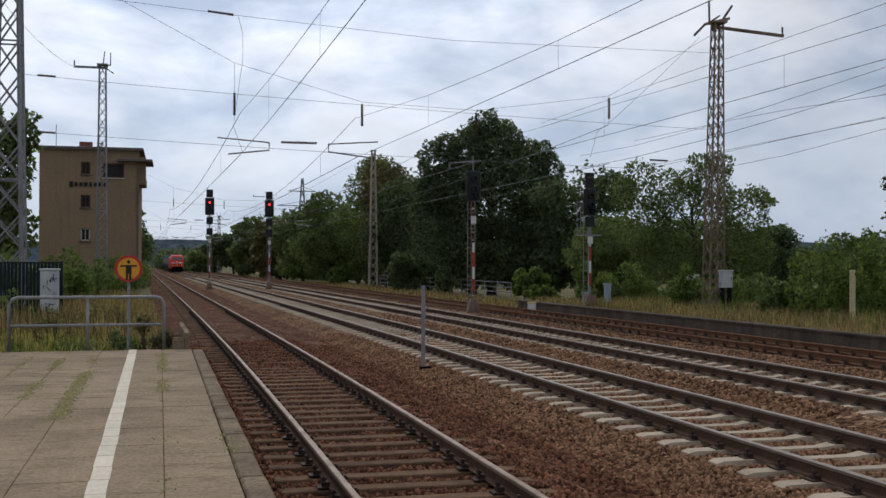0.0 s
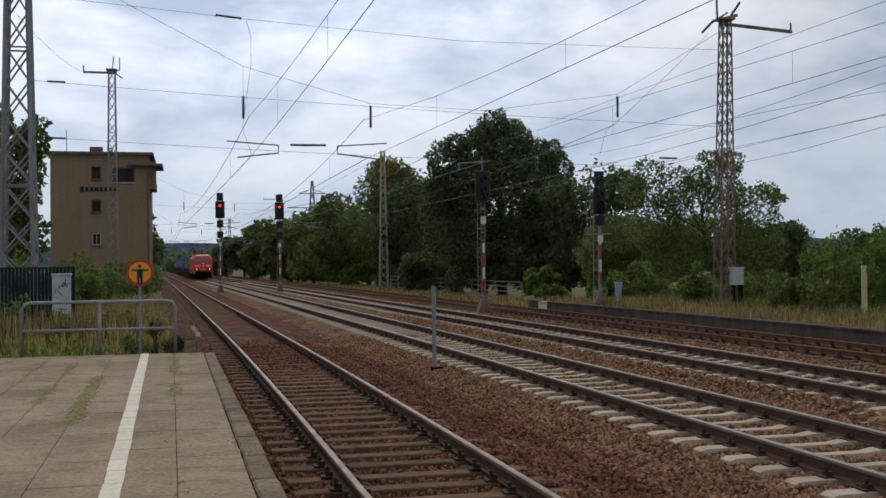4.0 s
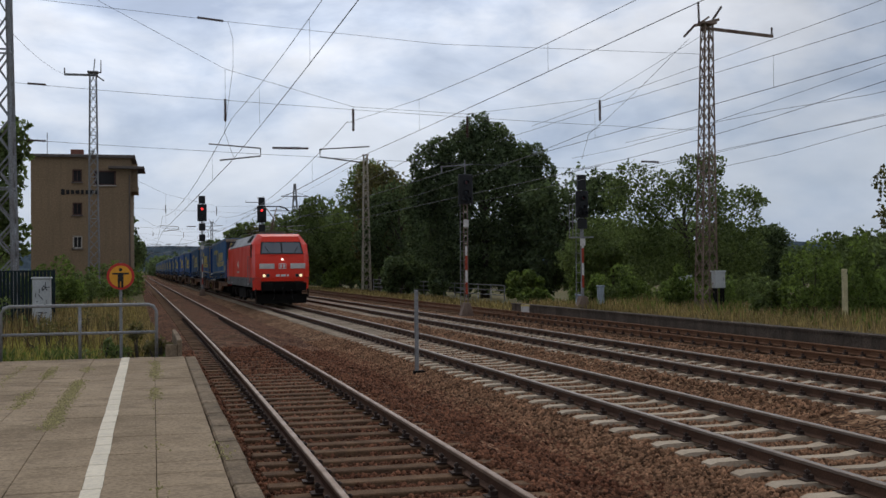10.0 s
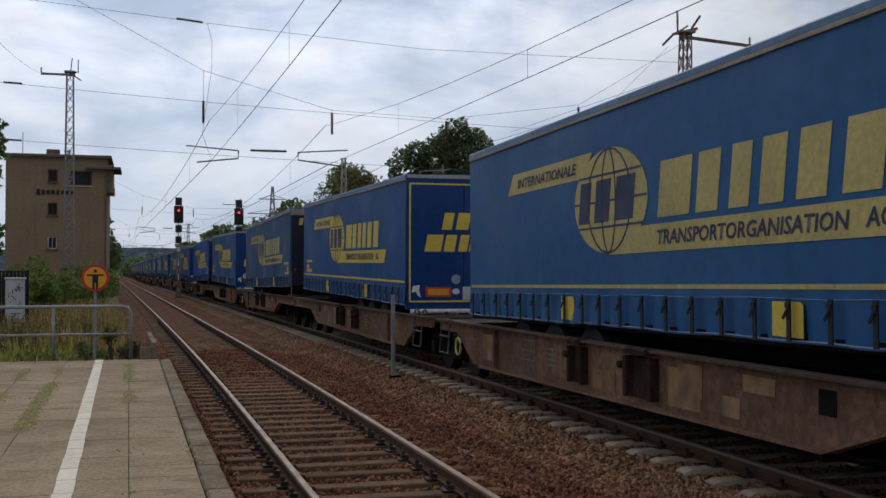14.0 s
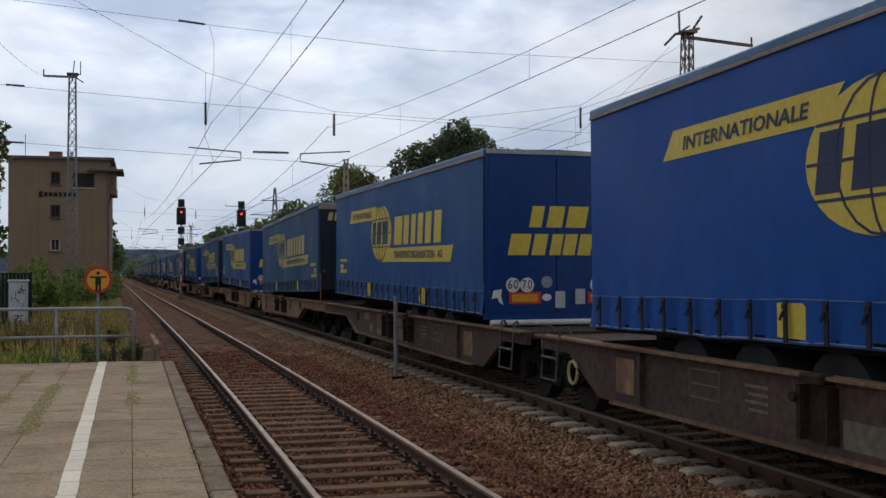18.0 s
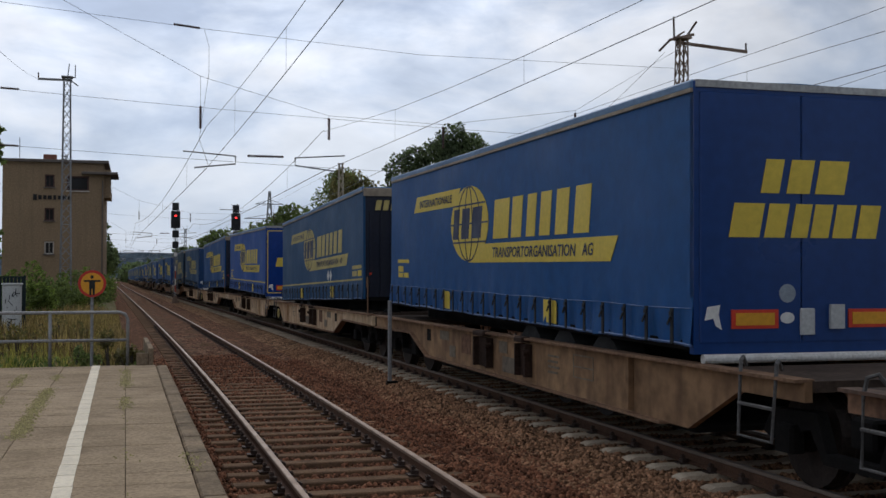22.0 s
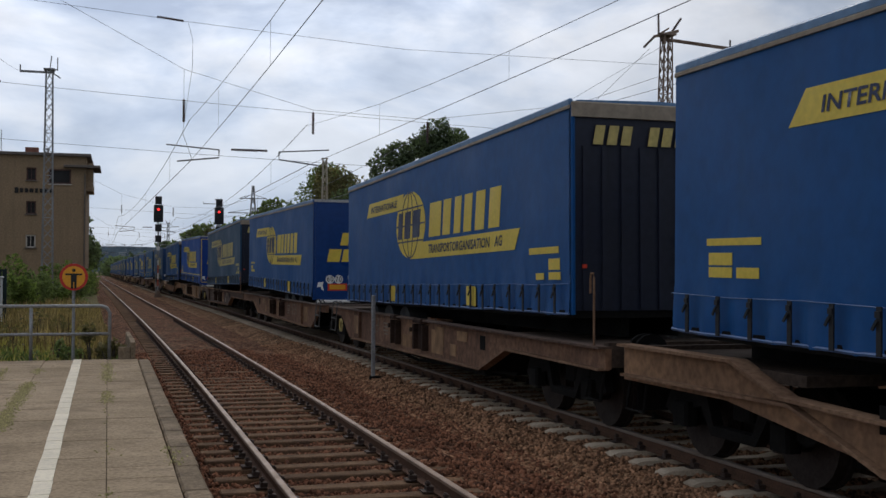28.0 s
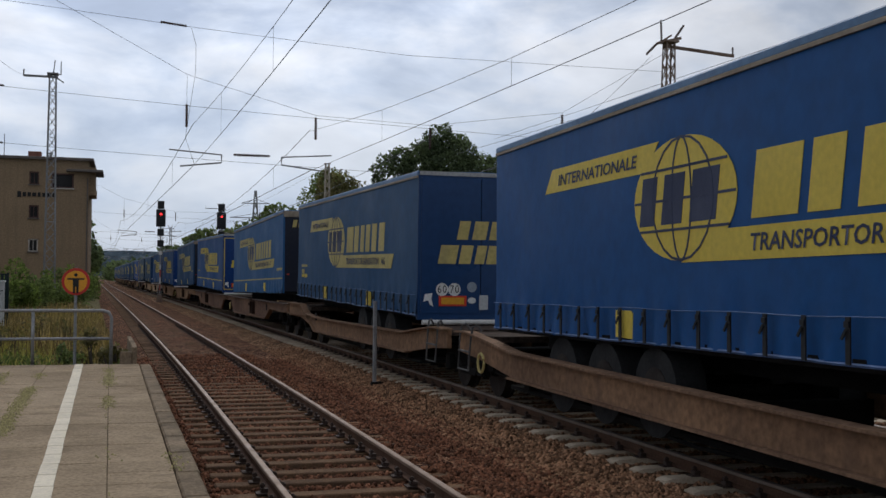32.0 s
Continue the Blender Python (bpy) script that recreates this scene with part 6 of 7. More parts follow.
def words(parent, text, d, z, size, width):
    """Dark capitals on the near side, width metres long, from d metres off the trailing end."""
    if text not in WORDS:
        cu = bpy.data.curves.new("lettering", "FONT")
        cu.body, cu.size, cu.shear, cu.offset, cu.resolution_u = text, size, 0.15, 0.004, 2
        tmp = new("lettering", cu)
        bpy.context.view_layer.update()
        me = bpy.data.meshes.new_from_object(tmp.evaluated_get(bpy.context.evaluated_depsgraph_get()))
        bpy.data.objects.remove(tmp)
        me.materials.clear()
        me.materials.append(MAT["decal_dark"])
        xs = [v.co.x for v in me.vertices]
        k, x0 = width / (max(xs) - min(xs)), min(xs)
        for v in me.vertices:
            v.co = (NEAR - 0.011, LEN - (v.co.x - x0) * k, v.co.y)
        WORDS[text] = me
    ob = part("lettering", WORDS[text], None, parent, "dark capital letters")
    ob.location = (0, -d, z)
    return ob


def ripple(y, z, seed):
    low = max(0.0, (1.95 - z) / 0.6)
    w = 0.010 * math.sin(y * 1.15 + seed) + 0.006 * math.sin(y * 2.9 + seed * 2 + z)
    return w * 0.25 + low * (0.040 * math.sin(y * 10.74 + 1.0) + 0.035 * noise.noise((y * 1.2, z * 2, seed)))


def curtain(side, seed):
    s = Shape()
    ys = [LEN * i / 96 for i in range(97)]
    zs = [ZLO, 1.42, 1.52, 1.62, 1.72, 1.84, 2.2, 2.7, 3.2, 3.7, 4.01]
    bot = [ZLO + 0.025 * noise.noise((y * 0.9, seed * 2.0, 0)) - 0.01 * math.sin(y * 11.4) for y in ys]
    vs = []
    for j, z in enumerate(zs):
        for y, b in zip(ys, bot):
            vs.append((side * (HALF + ripple(y, z, seed)) if z < 1.8 else side * HALF, y, b if j == 0 else z))
    n = len(ys)
    fs = [(j * n + i, j * n + i + 1, (j + 1) * n + i + 1, (j + 1) * n + i) for j in range(len(zs) - 1) for i in range(n - 1)]
    return s.add(vs, fs)


def speed_disc(parent, x, z, text):
    part("speed_disc", Shape().tube((x, -0.006, z), (x, -0.012, z), 0.125, 18), "decal_white", parent, "round white disc with a black number")
    for k, ch in enumerate(text):
        cu = bpy.data.curves.new("digits", "FONT")
        cu.body, cu.size, cu.align_x, cu.align_y, cu.extrude = ch, 0.21, "CENTER", "CENTER", 0.002
        tmp = new("digits", cu)
        bpy.context.view_layer.update()
        me = bpy.data.meshes.new_from_object(tmp.evaluated_get(bpy.context.evaluated_depsgraph_get()))
        bpy.data.objects.remove(tmp)
        me.materials.clear()
        me.materials.append(MAT["black_paint"])
        ob = part("digit", me, None, parent)
        ob.matrix_basis = pose(x - 0.052 + 0.104 * k, -0.014, z, 90, 0, 0) @ Matrix.Diagonal((0.8, 1, 1, 1))


def make_trailer(doors_first, shade, stripe, faded, discs, diamonds, straps, seed, label):
    """A curtain-sided semi-trailer standing in a pocket wagon. y runs back from its leading end, z is above the rails."""
    t = thing("semi_trailer", label, "trailer", "trailers on the freight train")
    cloth, yel = "tarp_" + shade, "decal_faded" if faded else "decal_yellow"
    part("curtain", curtain(-1, seed), cloth, t, smooth=True)
    part("curtain", curtain(1, seed + 5), cloth, t, smooth=True)
    part("roof", Shape().prism([(-1.2, 4.07), (-1.16, 4.10), (0, 4.13), (1.16, 4.10), (1.2, 4.07)], "y", 0.04, LEN - 0.04), "roof_cloth", t)
    for d in (-1, 1):
        part("roof_rail", Shape().box(d * 1.262, LEN / 2, 4.068, 0.07, LEN - 0.02, 0.085, 0.02), "roof_cloth", t, "sky-blue rail along the roof edge")
        part("edge_strip", Shape().box(d * 1.268, LEN / 2, 4.001, 0.07, LEN - 0.02, 0.045, 0.01), "edge_beige", t, "beige aluminium strip under the roof rail")
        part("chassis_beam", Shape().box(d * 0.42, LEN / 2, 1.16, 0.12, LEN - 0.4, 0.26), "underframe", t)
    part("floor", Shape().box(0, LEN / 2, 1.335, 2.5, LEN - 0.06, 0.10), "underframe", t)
    back = 0.0 if doors_first else LEN
    for k in range(3 if straps else 0):
        ya = back + (2.4 + 1.31 * k) * (1 if doors_first else -1)
        for d in (-1, 1):
            w = part("wheel", Shape().tube((d * 0.82, ya, 0.80), (d * 1.18, ya, 0.80), 0.5, 20), "tyre", t)
            part("rim", Shape().tube((d * 1.165, ya, 0.80), (d * 1.19, ya, 0.80), 0.28, 14), "wheel_steel", w)
        part("axle", Shape().tube((-0.9, ya, 0.80), (0.9, ya, 0.80), 0.07, 8), "underframe", t)
    # the end that leads
    if doors_first:
        fr = part("rear_frame", Shape().box(0, 0.03, 4.048, 2.55, 0.09, 0.12, 0.015).box(-1.245, 0.03, 2.66, 0.06, 0.08, 2.68).box(1.245, 0.03, 2.66, 0.06, 0.08, 2.68).box(0, 0.03, 1.32, 2.55, 0.09, 0.14), "door_" + shade, t)
        part("top_rail", Shape().box(0, -0.02, 4.068, 2.52, 0.03, 0.075), "alu_edge", fr, "pale aluminium strip along the top")
        for d in (-1, 1):
            dr = part("door", Shape().box(d * 0.608, 0.0, 2.68, 1.205, 0.05, 2.62, 0.012), "door_" + shade, t)
            pl = part("marker_plate", Shape().box(-0.57 if d < 0 else 0.85, -0.03, 1.61, 0.56, 0.012, 0.20), "plate_red", dr, "red-edged reflective plate")
            part("plate_field", Shape().box(-0.57 if d < 0 else 0.85, -0.038, 1.61, 0.46, 0.010, 0.13), "plate_orange", pl)
        # slanted blocks in place of the lettering
        for z0, h, cells in ((2.80, 0.36, ((-0.50, 0.22), (-0.19, 0.28), (0.16, 0.36))), (2.33, 0.36, ((-0.88, 0.36), (-0.46, 0.24), (-0.14, 0.20), (0.10, 0.22), (0.37, 0.24), (0.67, 0.25)))):
            z0 += 0.0 if discs else 0.14
            for xa, w in cells:
                part("door_mark", Shape().prism([(xa, z0), (xa + w, z0), (xa + w + 0.07, z0 + h), (xa + 0.07, z0 + h)], "y", -0.034, -0.026), yel, t)
        if stripe:
            for x in (-1.2, 1.2):
                part("edge_line", Shape().box(x, -0.028, 2.66, 0.035, 0.006, 2.50), yel, t)
            part("edge_line", Shape().box(0, -0.028, 3.91, 2.4, 0.006, 0.035), yel, t)
            part("edge_line", Shape().box(0, -0.028, 1.41, 2.4, 0.006, 0.035), yel, t)
        if discs:
            hold = part("disc_rail", Shape().box(-0.66, -0.004, 1.73, 0.44, 0.008, 0.012), "decal_white", t)
            speed_disc(hold, -0.79, 1.73, "60")
            speed_disc(hold, -0.54, 1.73, "70")
            speed_disc(hold, 0.73, 1.73, "80")
            speed_disc(hold, 0.99, 1.73, "90")
            hold.location = (0, -0.03, 0.10)
        part("emblem", Shape().tube((-0.18, -0.026, 1.88), (-0.18, -0.034, 1.88), 0.10, 14), "cabinet_blue", t, "small round pale-blue emblem")
        part("country_sign", Shape().prism([(-0.18 + 0.085 * math.cos(a * 0.449), 1.62 + 0.06 * math.sin(a * 0.449)) for a in range(14)], "y", -0.034, -0.026), "decal_white", t, "small white oval sign")
        part("document_box", Shape().box(0.42, -0.04, 1.63, 0.17, 0.05, 0.26), "cabinet_grey", t)
        part("holder", Shape().box(0.06, -0.035, 1.58, 0.18, 0.03, 0.28, 0.01), "cabinet_grey", t)
        part("sticker", Shape().prism([(-1.16, 1.60), (-1.13, 1.74), (-0.98, 1.76), (-1.0, 1.66), (-0.96, 1.50), (-1.03, 1.54), (-1.06, 1.62)], "y", -0.033, -0.027), "decal_white", t, "torn white sticker")
        bump = part("bumper_bar", Shape().tube((-1.18, -0.03, 1.20), (1.18, -0.03, 1.20), 0.05, 12), "white_paint", t, "white underrun bar")
        for d in (-1, 1):
            part("bracket", Shape().box(d * 0.7, 0.05, 1.26, 0.08, 0.1, 0.12), "underframe", bump)
    else:
        part("front_wall", Shape().box(0, 0.03, 2.70, 2.5, 0.06, 2.64, 0.02), "front_dark", t, "dark front wall with vertical ribs")
        for k in range(9 if straps else 0):
            part("rib", Shape().box(-1.08 + 0.27 * k, -0.015, 2.45, 0.07, 0.03, 2.1), "front_dark", t)
        for x in (-1.245, 1.245):
            part("corner_post", Shape().box(x, 0.02, 2.68, 0.06, 0.08, 2.70, 0.015), cloth, t)
        part("top_rail", Shape().box(0, 0.0, 3.97, 2.54, 0.10, 0.20, 0.02), "edge_beige", t, "grey aluminium head rail")
        for k in range(10):
            if k == 3:
                continue
            xa = -0.98 + 0.195 * k
            part("front_mark", Shape().prism([(xa, 3.52), (xa + 0.135, 3.52), (xa + 0.18, 3.77), (xa + 0.045, 3.77)], "y", -0.042, -0.032), "decal_faded", t)
        for z in (1.5, 1.77, 2.04, 2.31) if straps else ():
            part("front_bar", Shape().box(0.60, -0.05, z, 0.8, 0.04, 0.05), "wagon_rust", t, "brownish rung on the front wall")
        part("lamp", Shape().box(-1.1, -0.03, 1.95, 0.06, 0.03, 0.05), "plate_red", t)
    # graphics on the near side
    part("upper_banner", side_poly([(2.03, 3.22), (5.0, 3.22), (5.3, 3.53), (2.28, 3.53)]), yel, t, "yellow banner with dark lettering")
    words(t, "INTERNATIONALE", 2.50, 3.30, 0.200, 2.30)
    globe = part("globe_emblem", side_poly([(5.80 + 1.07 * math.cos(a * math.pi / 16), 2.88 + 0.65 * math.sin(a * math.pi / 16)) for a in range(32)], 0.002), yel, t, "yellow oval globe with dark grid lines")
    grid = Shape()
    for k in (-0.62, -0.2, 0.2, 0.62):
        pts = [(5.80 + 1.03 * k * math.cos(a * math.pi / 10), 2.88 + 0.645 * math.sin(a * math.pi / 10)) for a in range(-5, 6)]
        for (d1, z1), (d2, z2) in zip(pts[:-1], pts[1:]):
            grid.beam((NEAR - 0.009, LEN - d1, z1), (NEAR - 0.009, LEN - d2, z2), 0.006, 0.024)
    for z, w in ((3.21, 0.90), (2.88, 1.05), (2.56, 0.93)):
        grid.beam((NEAR - 0.009, LEN - 5.80 + w, z), (NEAR - 0.009, LEN - 5.80 - w, z), 0.006, 0.028)
    part("printed_grid", grid, "decal_dark", globe)
    for d0, w in ((4.86, 0.34), (5.36, 0.44), (5.96, 0.52)):
        part("globe_bar", side_poly([(d0, 2.62), (d0 + w, 2.62), (d0 + w + 0.09, 3.15), (d0 + 0.09, 3.15)], 0.006), "decal_dark", globe)
    for d0, w in ((7.10, 0.72), (7.96, 0.44), (8.62, 0.36), (9.16, 0.40), (9.76, 0.44), (10.42, 0.50)):
        part("side_mark", side_poly([(d0, 2.59), (d0 + w, 2.59), (d0 + w + 0.10, 3.21), (d0 + 0.10, 3.21)]), yel, t, "slanted yellow block")
    part("lower_banner", side_poly([(5.80, 2.21), (11.58, 2.22), (11.80, 2.53), (6.2, 2.52)], 0.001), yel, t, "yellow banner with dark lettering")
    words(t, "TRANSPORTORGANISATION", 7.10, 2.295, 0.225, 3.42)
    words(t, "AG", 10.72, 2.30, 0.225, 0.36)
    # registration bars and yellow plates
    if doors_first:
        bars = ((0.66, 2.21, 0.95, 0.07, yel), (0.70, 2.02, 0.42, 0.12, yel), (0.70, 1.90, 0.42, 0.10, "decal_yellow"), (1.20, 1.90, 0.38, 0.10, "decal_yellow"))
    else:
        bars = ((12.16, 2.13, 1.05, 0.09, yel), (12.87, 1.91, 0.38, 0.15, yel), (12.41, 1.78, 0.29, 0.09, "decal_yellow"), (12.87, 1.78, 0.40, 0.10, "decal_yellow"))
        if stripe:
            bars = ((12.32, 2.09, 1.10, 0.09, yel), (12.32, 1.91, 0.55, 0.13, yel), (13.0, 1.90, 0.42, 0.15, "decal_yellow"))
    for d0, z, w, h, m in bars if straps else bars[:1]:
        part("number_bar", side_poly([(d0, z), (d0 + w, z), (d0 + w, z + h), (d0, z + h)]), m, t)
    for d, w in ((4.5, 0.22), (9.64, 0.24)):
        part("lifting_plate", side_poly([(d - w, 1.38), (d + w, 1.37), (d + w, 1.66), (d + w - 0.05, 1.69), (d - w, 1.69)], 0.022), "decal_yellow", t, "yellow lifting-point plate")
    if stripe:
        part("edge_line", side_poly([(0.1, 1.80), (13.5, 1.80), (13.5, 1.845), (0.1, 1.845)]), yel, t)
    if diamonds:
        for d in (8.98, 9.36):
            part("diamond_sign", side_poly([(d, 1.84), (d + 0.17, 2.0), (d, 2.16), (d - 0.17, 2.0)], 0.003), "decal_white", t)
    if straps:
        me = Shape().box(0, 0, 1.53, 0.014, 0.06, 0.38).box(-0.012, 0.0, 1.66, 0.02, 0.06, 0.05).beam((-0.02, 0.0, 1.62), (-0.028, 0.05, 1.54), 0.012, 0.025).mesh("strap", "black_paint")
        for k in range(23):
            y = 0.35 + 0.585 * k
            st = part("strap", me, None, t)
            st.location = (NEAR - 0.03 - abs(ripple(y, 1.45, seed)), y, 0)
        # the hem's pale blue paints the highlight along the curtain's lower edge
        part("hem", Shape().pipe([(-HALF - 0.02 - 0.012 * math.sin(LEN * i / 60 * 10.74 + 1.0), LEN * i / 60, ZLO + 0.012 + 0.025 * noise.noise((LEN * i / 60 * 0.9, seed * 2.0, 0))) for i in range(61)], 0.016, 5), "hem_blue", t, "edge hem of the curtain, its highlight painted pale")
        part("tension_cord", Shape().pipe([(NEAR - 0.03, LEN * i / 12, 1.725 - 0.015 * (i % 2)) for i in range(13)], 0.005, 5), "hem_blue", t)
    return t


SILL = [(0.25, 0.80), (3.5, 0.83), (4.7, 0.44), (14.7, 0.36), (15.7, 0.85), (16.75, 0.85), (16.75, 1.03), (0.25, 1.05)]


SILL_LOW = [(0.25, 0.74), (2.4, 0.74), (4.7, 0.45), (14.2, 0.50), (15.7, 0.66), (16.75, 0.72), (16.75, 1.04), (16.2, 1.06), (15.2, 0.98), (14.0, 0.86), (12.0, 0.84), (6.2, 0.80), (4.6, 0.82), (3.4, 0.86), (2.6, 1.12), (0.25, 1.12)]


def wheelset(parent, y):
    for d in (-1, 1):
        w = part("wheel", Shape().tube((d * 0.69, y, 0.46), (d * 0.82, y, 0.46), 0.46, 22).tube((d * 0.64, y, 0.46), (d * 0.69, y, 0.46), 0.485, 22), "wheel_steel", parent)
        part("hub", Shape().tube((d * 0.80, y, 0.46), (d * 0.90, y, 0.46), 0.13, 12), "underframe", w)
    part("axle", Shape().tube((-0.7, y, 0.46), (0.7, y, 0.46), 0.08, 8), "wheel_steel", parent)


def bogie(parent, y, near=True):
    # the second, long low box is added to block light leaking under the wagon
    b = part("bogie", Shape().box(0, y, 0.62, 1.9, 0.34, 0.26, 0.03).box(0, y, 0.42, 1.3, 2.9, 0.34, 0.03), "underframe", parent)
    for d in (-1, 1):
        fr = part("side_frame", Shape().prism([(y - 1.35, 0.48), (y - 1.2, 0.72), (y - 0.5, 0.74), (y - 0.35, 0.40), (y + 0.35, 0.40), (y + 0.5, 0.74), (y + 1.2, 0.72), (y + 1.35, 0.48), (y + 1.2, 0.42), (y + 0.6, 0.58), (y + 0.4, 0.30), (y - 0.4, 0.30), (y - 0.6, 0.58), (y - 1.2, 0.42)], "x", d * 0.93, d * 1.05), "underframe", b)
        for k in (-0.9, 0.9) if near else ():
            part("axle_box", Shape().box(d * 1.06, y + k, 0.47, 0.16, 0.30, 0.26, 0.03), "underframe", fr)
    for k in (-0.9, 0.9):
        wheelset(b, y + k)


def make_wagon(material, middle_bogie, near, label):
    """One half of an articulated pocket wagon; y runs from its coupler end to the joint."""
    t = thing("pocket_wagon", label, "freight wagon", "wagons of the freight train")
    for d in (-1, 1):
        prof = SILL_LOW if material == "wagon_brown" else SILL
        sill = part("side_sill", Shape().prism(prof, "x", d * 1.30, d * 1.22), material, t, "deep fish-bellied side sill")
        top = prof[6:]
        fl = Shape()
        for (a, u), (b, v) in zip(top[:-1], top[1:]):
            fl.beam((d * 1.30, a, u + 0.01), (d * 1.30, b, v + 0.01), 0.20, 0.03)
        part("top_flange", fl, "wagon_dark" if material == "wagon_rust" else "flange_rust", sill)
        part("bottom_flange", Shape().beam((d * 1.30, 4.7, 0.43), (d * 1.30, 14.2, 0.49 if prof is SILL_LOW else 0.36), 0.16, 0.03).beam((d * 1.30, 3.5, 0.82), (d * 1.30, 4.7, 0.43), 0.16, 0.03).beam((d * 1.30, 0.3, 0.80), (d * 1.30, 3.5, 0.82), 0.16, 0.03), "flange_rust", sill)
        for y in (13.4,) if near and material != "wagon_brown" else ():
            part("stiffener", Shape().box(d * 1.335, y, 0.72, 0.07, 0.07, 0.62), material, sill)
        for y, w in () if material == "wagon_brown" else ((8.1, 0.74), (9.95, 0.46)) if near else ((8.1, 0.74),):
            # claw bracket: a back plate, two cheeks, a hook over the flange
            a, b, c = w * 0.45, w * 0.37, w * 0.38
            lug = part("lifting_bracket", Shape().prism([(d * 1.302, y - a), (d * 1.42, y - a), (d * 1.42, y - b), (d * 1.335, y - b), (d * 1.335, y + b), (d * 1.42, y + c), (d * 1.42, y + a + 0.03), (d * 1.302, y + a + 0.03)], "z", 0.50, 0.97), "bracket_rust", sill, "dark rusty lifting bracket")
            part("hook", Shape().box(d * 1.37, y, 1.04, 0.16, w * 0.7, 0.08, 0.02), "bracket_rust", lug)
            part("pin", Shape().tube((d * 1.36, y + w * 0.55, 0.86), (d * 1.46, y + w * 0.55, 0.86), 0.045, 8), "bracket_rust", lug)
        # the sill is not cut: a dark plate paints the opening's shade
        part("opening", Shape().box(d * 1.304, 4.7, 0.84, 0.010, 0.24, 0.22), "underframe", sill, "dark plate painting the shade of a square opening")
        for y, z, w, h, m in ((5.75, 0.88, 0.55, 0.16, "wagon_olive"), (6.25, 0.62, 0.34, 0.20, "wagon_olive"), (8.95, 0.86, 0.36, 0.18, "wagon_olive"), (9.3, 0.60, 0.76, 0.24, "wagon_olive"), (7.05, 0.80, 0.5, 0.34, "wagon_rust")) if near and material != "wagon_brown" else ():
            part("data_panel", Shape().box(d * 1.303, y, z, 0.012, w, h), m if material != "wagon_rust" else "wagon_tan", sill, "faded painted data panel")
        for k in range(4 if near else 0):
            if k == 0:
                st = Shape()
            st.box(d * 1.303, 11.0 - 0.03 * (k % 2), 0.86 - 0.075 * k, 0.010, 0.40 - 0.06 * (k % 2), 0.028)
        if near and material != "wagon_brown":
            part("stencil", st, "wagon_olive", sill, "faded lines of small stencilling")
        st = Shape()
        for y, z, w, h in ((12.0, 0.93, 0.62, 0.014), (12.0, 0.78, 0.62, 0.014), (12.0, 0.64, 0.62, 0.014), (11.69, 0.785, 0.014, 0.30), (12.31, 0.785, 0.014, 0.30)) if near and material != "wagon_brown" else ():
            st.box(d * 1.303, y, z, 0.010, w, h)
        if near and material != "wagon_brown":
            part("data_table", st, "wagon_olive", sill, "thin dark outline of a load table")
        for y, w in ((7.2, 0.7), (13.9, 0.5)) if near and material in ("wagon_rust", "wagon_dark") else ():
            part("paint_patch", Shape().box(d * 1.302, y, 0.70, 0.010, w, 0.42), "wagon_tan", sill, "repainted pale patch")
        if not near:
            continue
        if middle_bogie:
            part("handrail", Shape().pipe([(d * 1.36, 0.44, 1.02), (d * 1.36, 0.44, 1.88), (d * 1.36, 0.46, 1.94), (d * 1.36, 0.52, 1.94), (d * 1.36, 0.54, 1.88), (d * 1.36, 0.54, 1.70)], 0.015, 6), "flange_rust", t, "bent yellowish grab rail")
        lad = Shape().pipe([(d * 1.38, 15.85, 1.06), (d * 1.42, 15.87, 0.46), (d * 1.42, 16.42, 0.46), (d * 1.38, 16.44, 1.06)], 0.018, 6).tube((d * 1.41, 15.86, 0.76), (d * 1.41, 16.43, 0.76), 0.018, 6)
        part("step_ladder", lad, "step_steel", t, "bent steel step ladder")
        for y in (15.85, 16.44):
            part("ladder_hoop", Shape().pipe([(d * 1.38, y, 1.02), (d * 1.36, y - 0.02, 1.16), (d * 1.30, y - 0.08, 1.19), (d * 1.24, y - 0.12, 1.10)], 0.02, 6), "step_steel", t)
        part("buffer", Shape().tube((d * 0.875, 0.28, 1.02), (d * 0.875, -0.05, 1.02), 0.11, 10).tube((d * 0.875, -0.05, 1.02), (d * 0.875, -0.10, 1.02), 0.22, 14), "underframe", t)
        part("foot_step", Shape().pipe([(d * 1.25, 0.35, 0.85), (d * 1.32, 0.35, 0.42), (d * 1.32, 0.75, 0.42), (d * 1.25, 0.75, 0.85)], 0.02, 6), "underframe", t)
    # both decks wear the colour darkened for the trailer's shade
    part("end_deck", Shape().box(0, 1.9, 1.02, 2.44, 3.3, 0.10).box(0, 0.33, 0.97, 2.5, 0.14, 0.30), "deck_shade_grime", t, "grimy flat deck over the outer bogie, darkened for the shade on it")
    part("joint_deck", Shape().box(0, 16.0, 0.99, 2.44, 1.6, 0.10), "deck_shade_grime", t, "flat deck at the joint, darkened for the shade on it")
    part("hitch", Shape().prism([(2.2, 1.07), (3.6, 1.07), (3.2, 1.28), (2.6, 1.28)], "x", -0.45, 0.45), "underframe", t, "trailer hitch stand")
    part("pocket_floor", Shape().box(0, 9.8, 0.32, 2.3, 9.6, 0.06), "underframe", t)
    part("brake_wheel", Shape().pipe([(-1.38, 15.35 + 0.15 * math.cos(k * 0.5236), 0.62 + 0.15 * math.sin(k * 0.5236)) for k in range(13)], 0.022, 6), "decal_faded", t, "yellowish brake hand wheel")
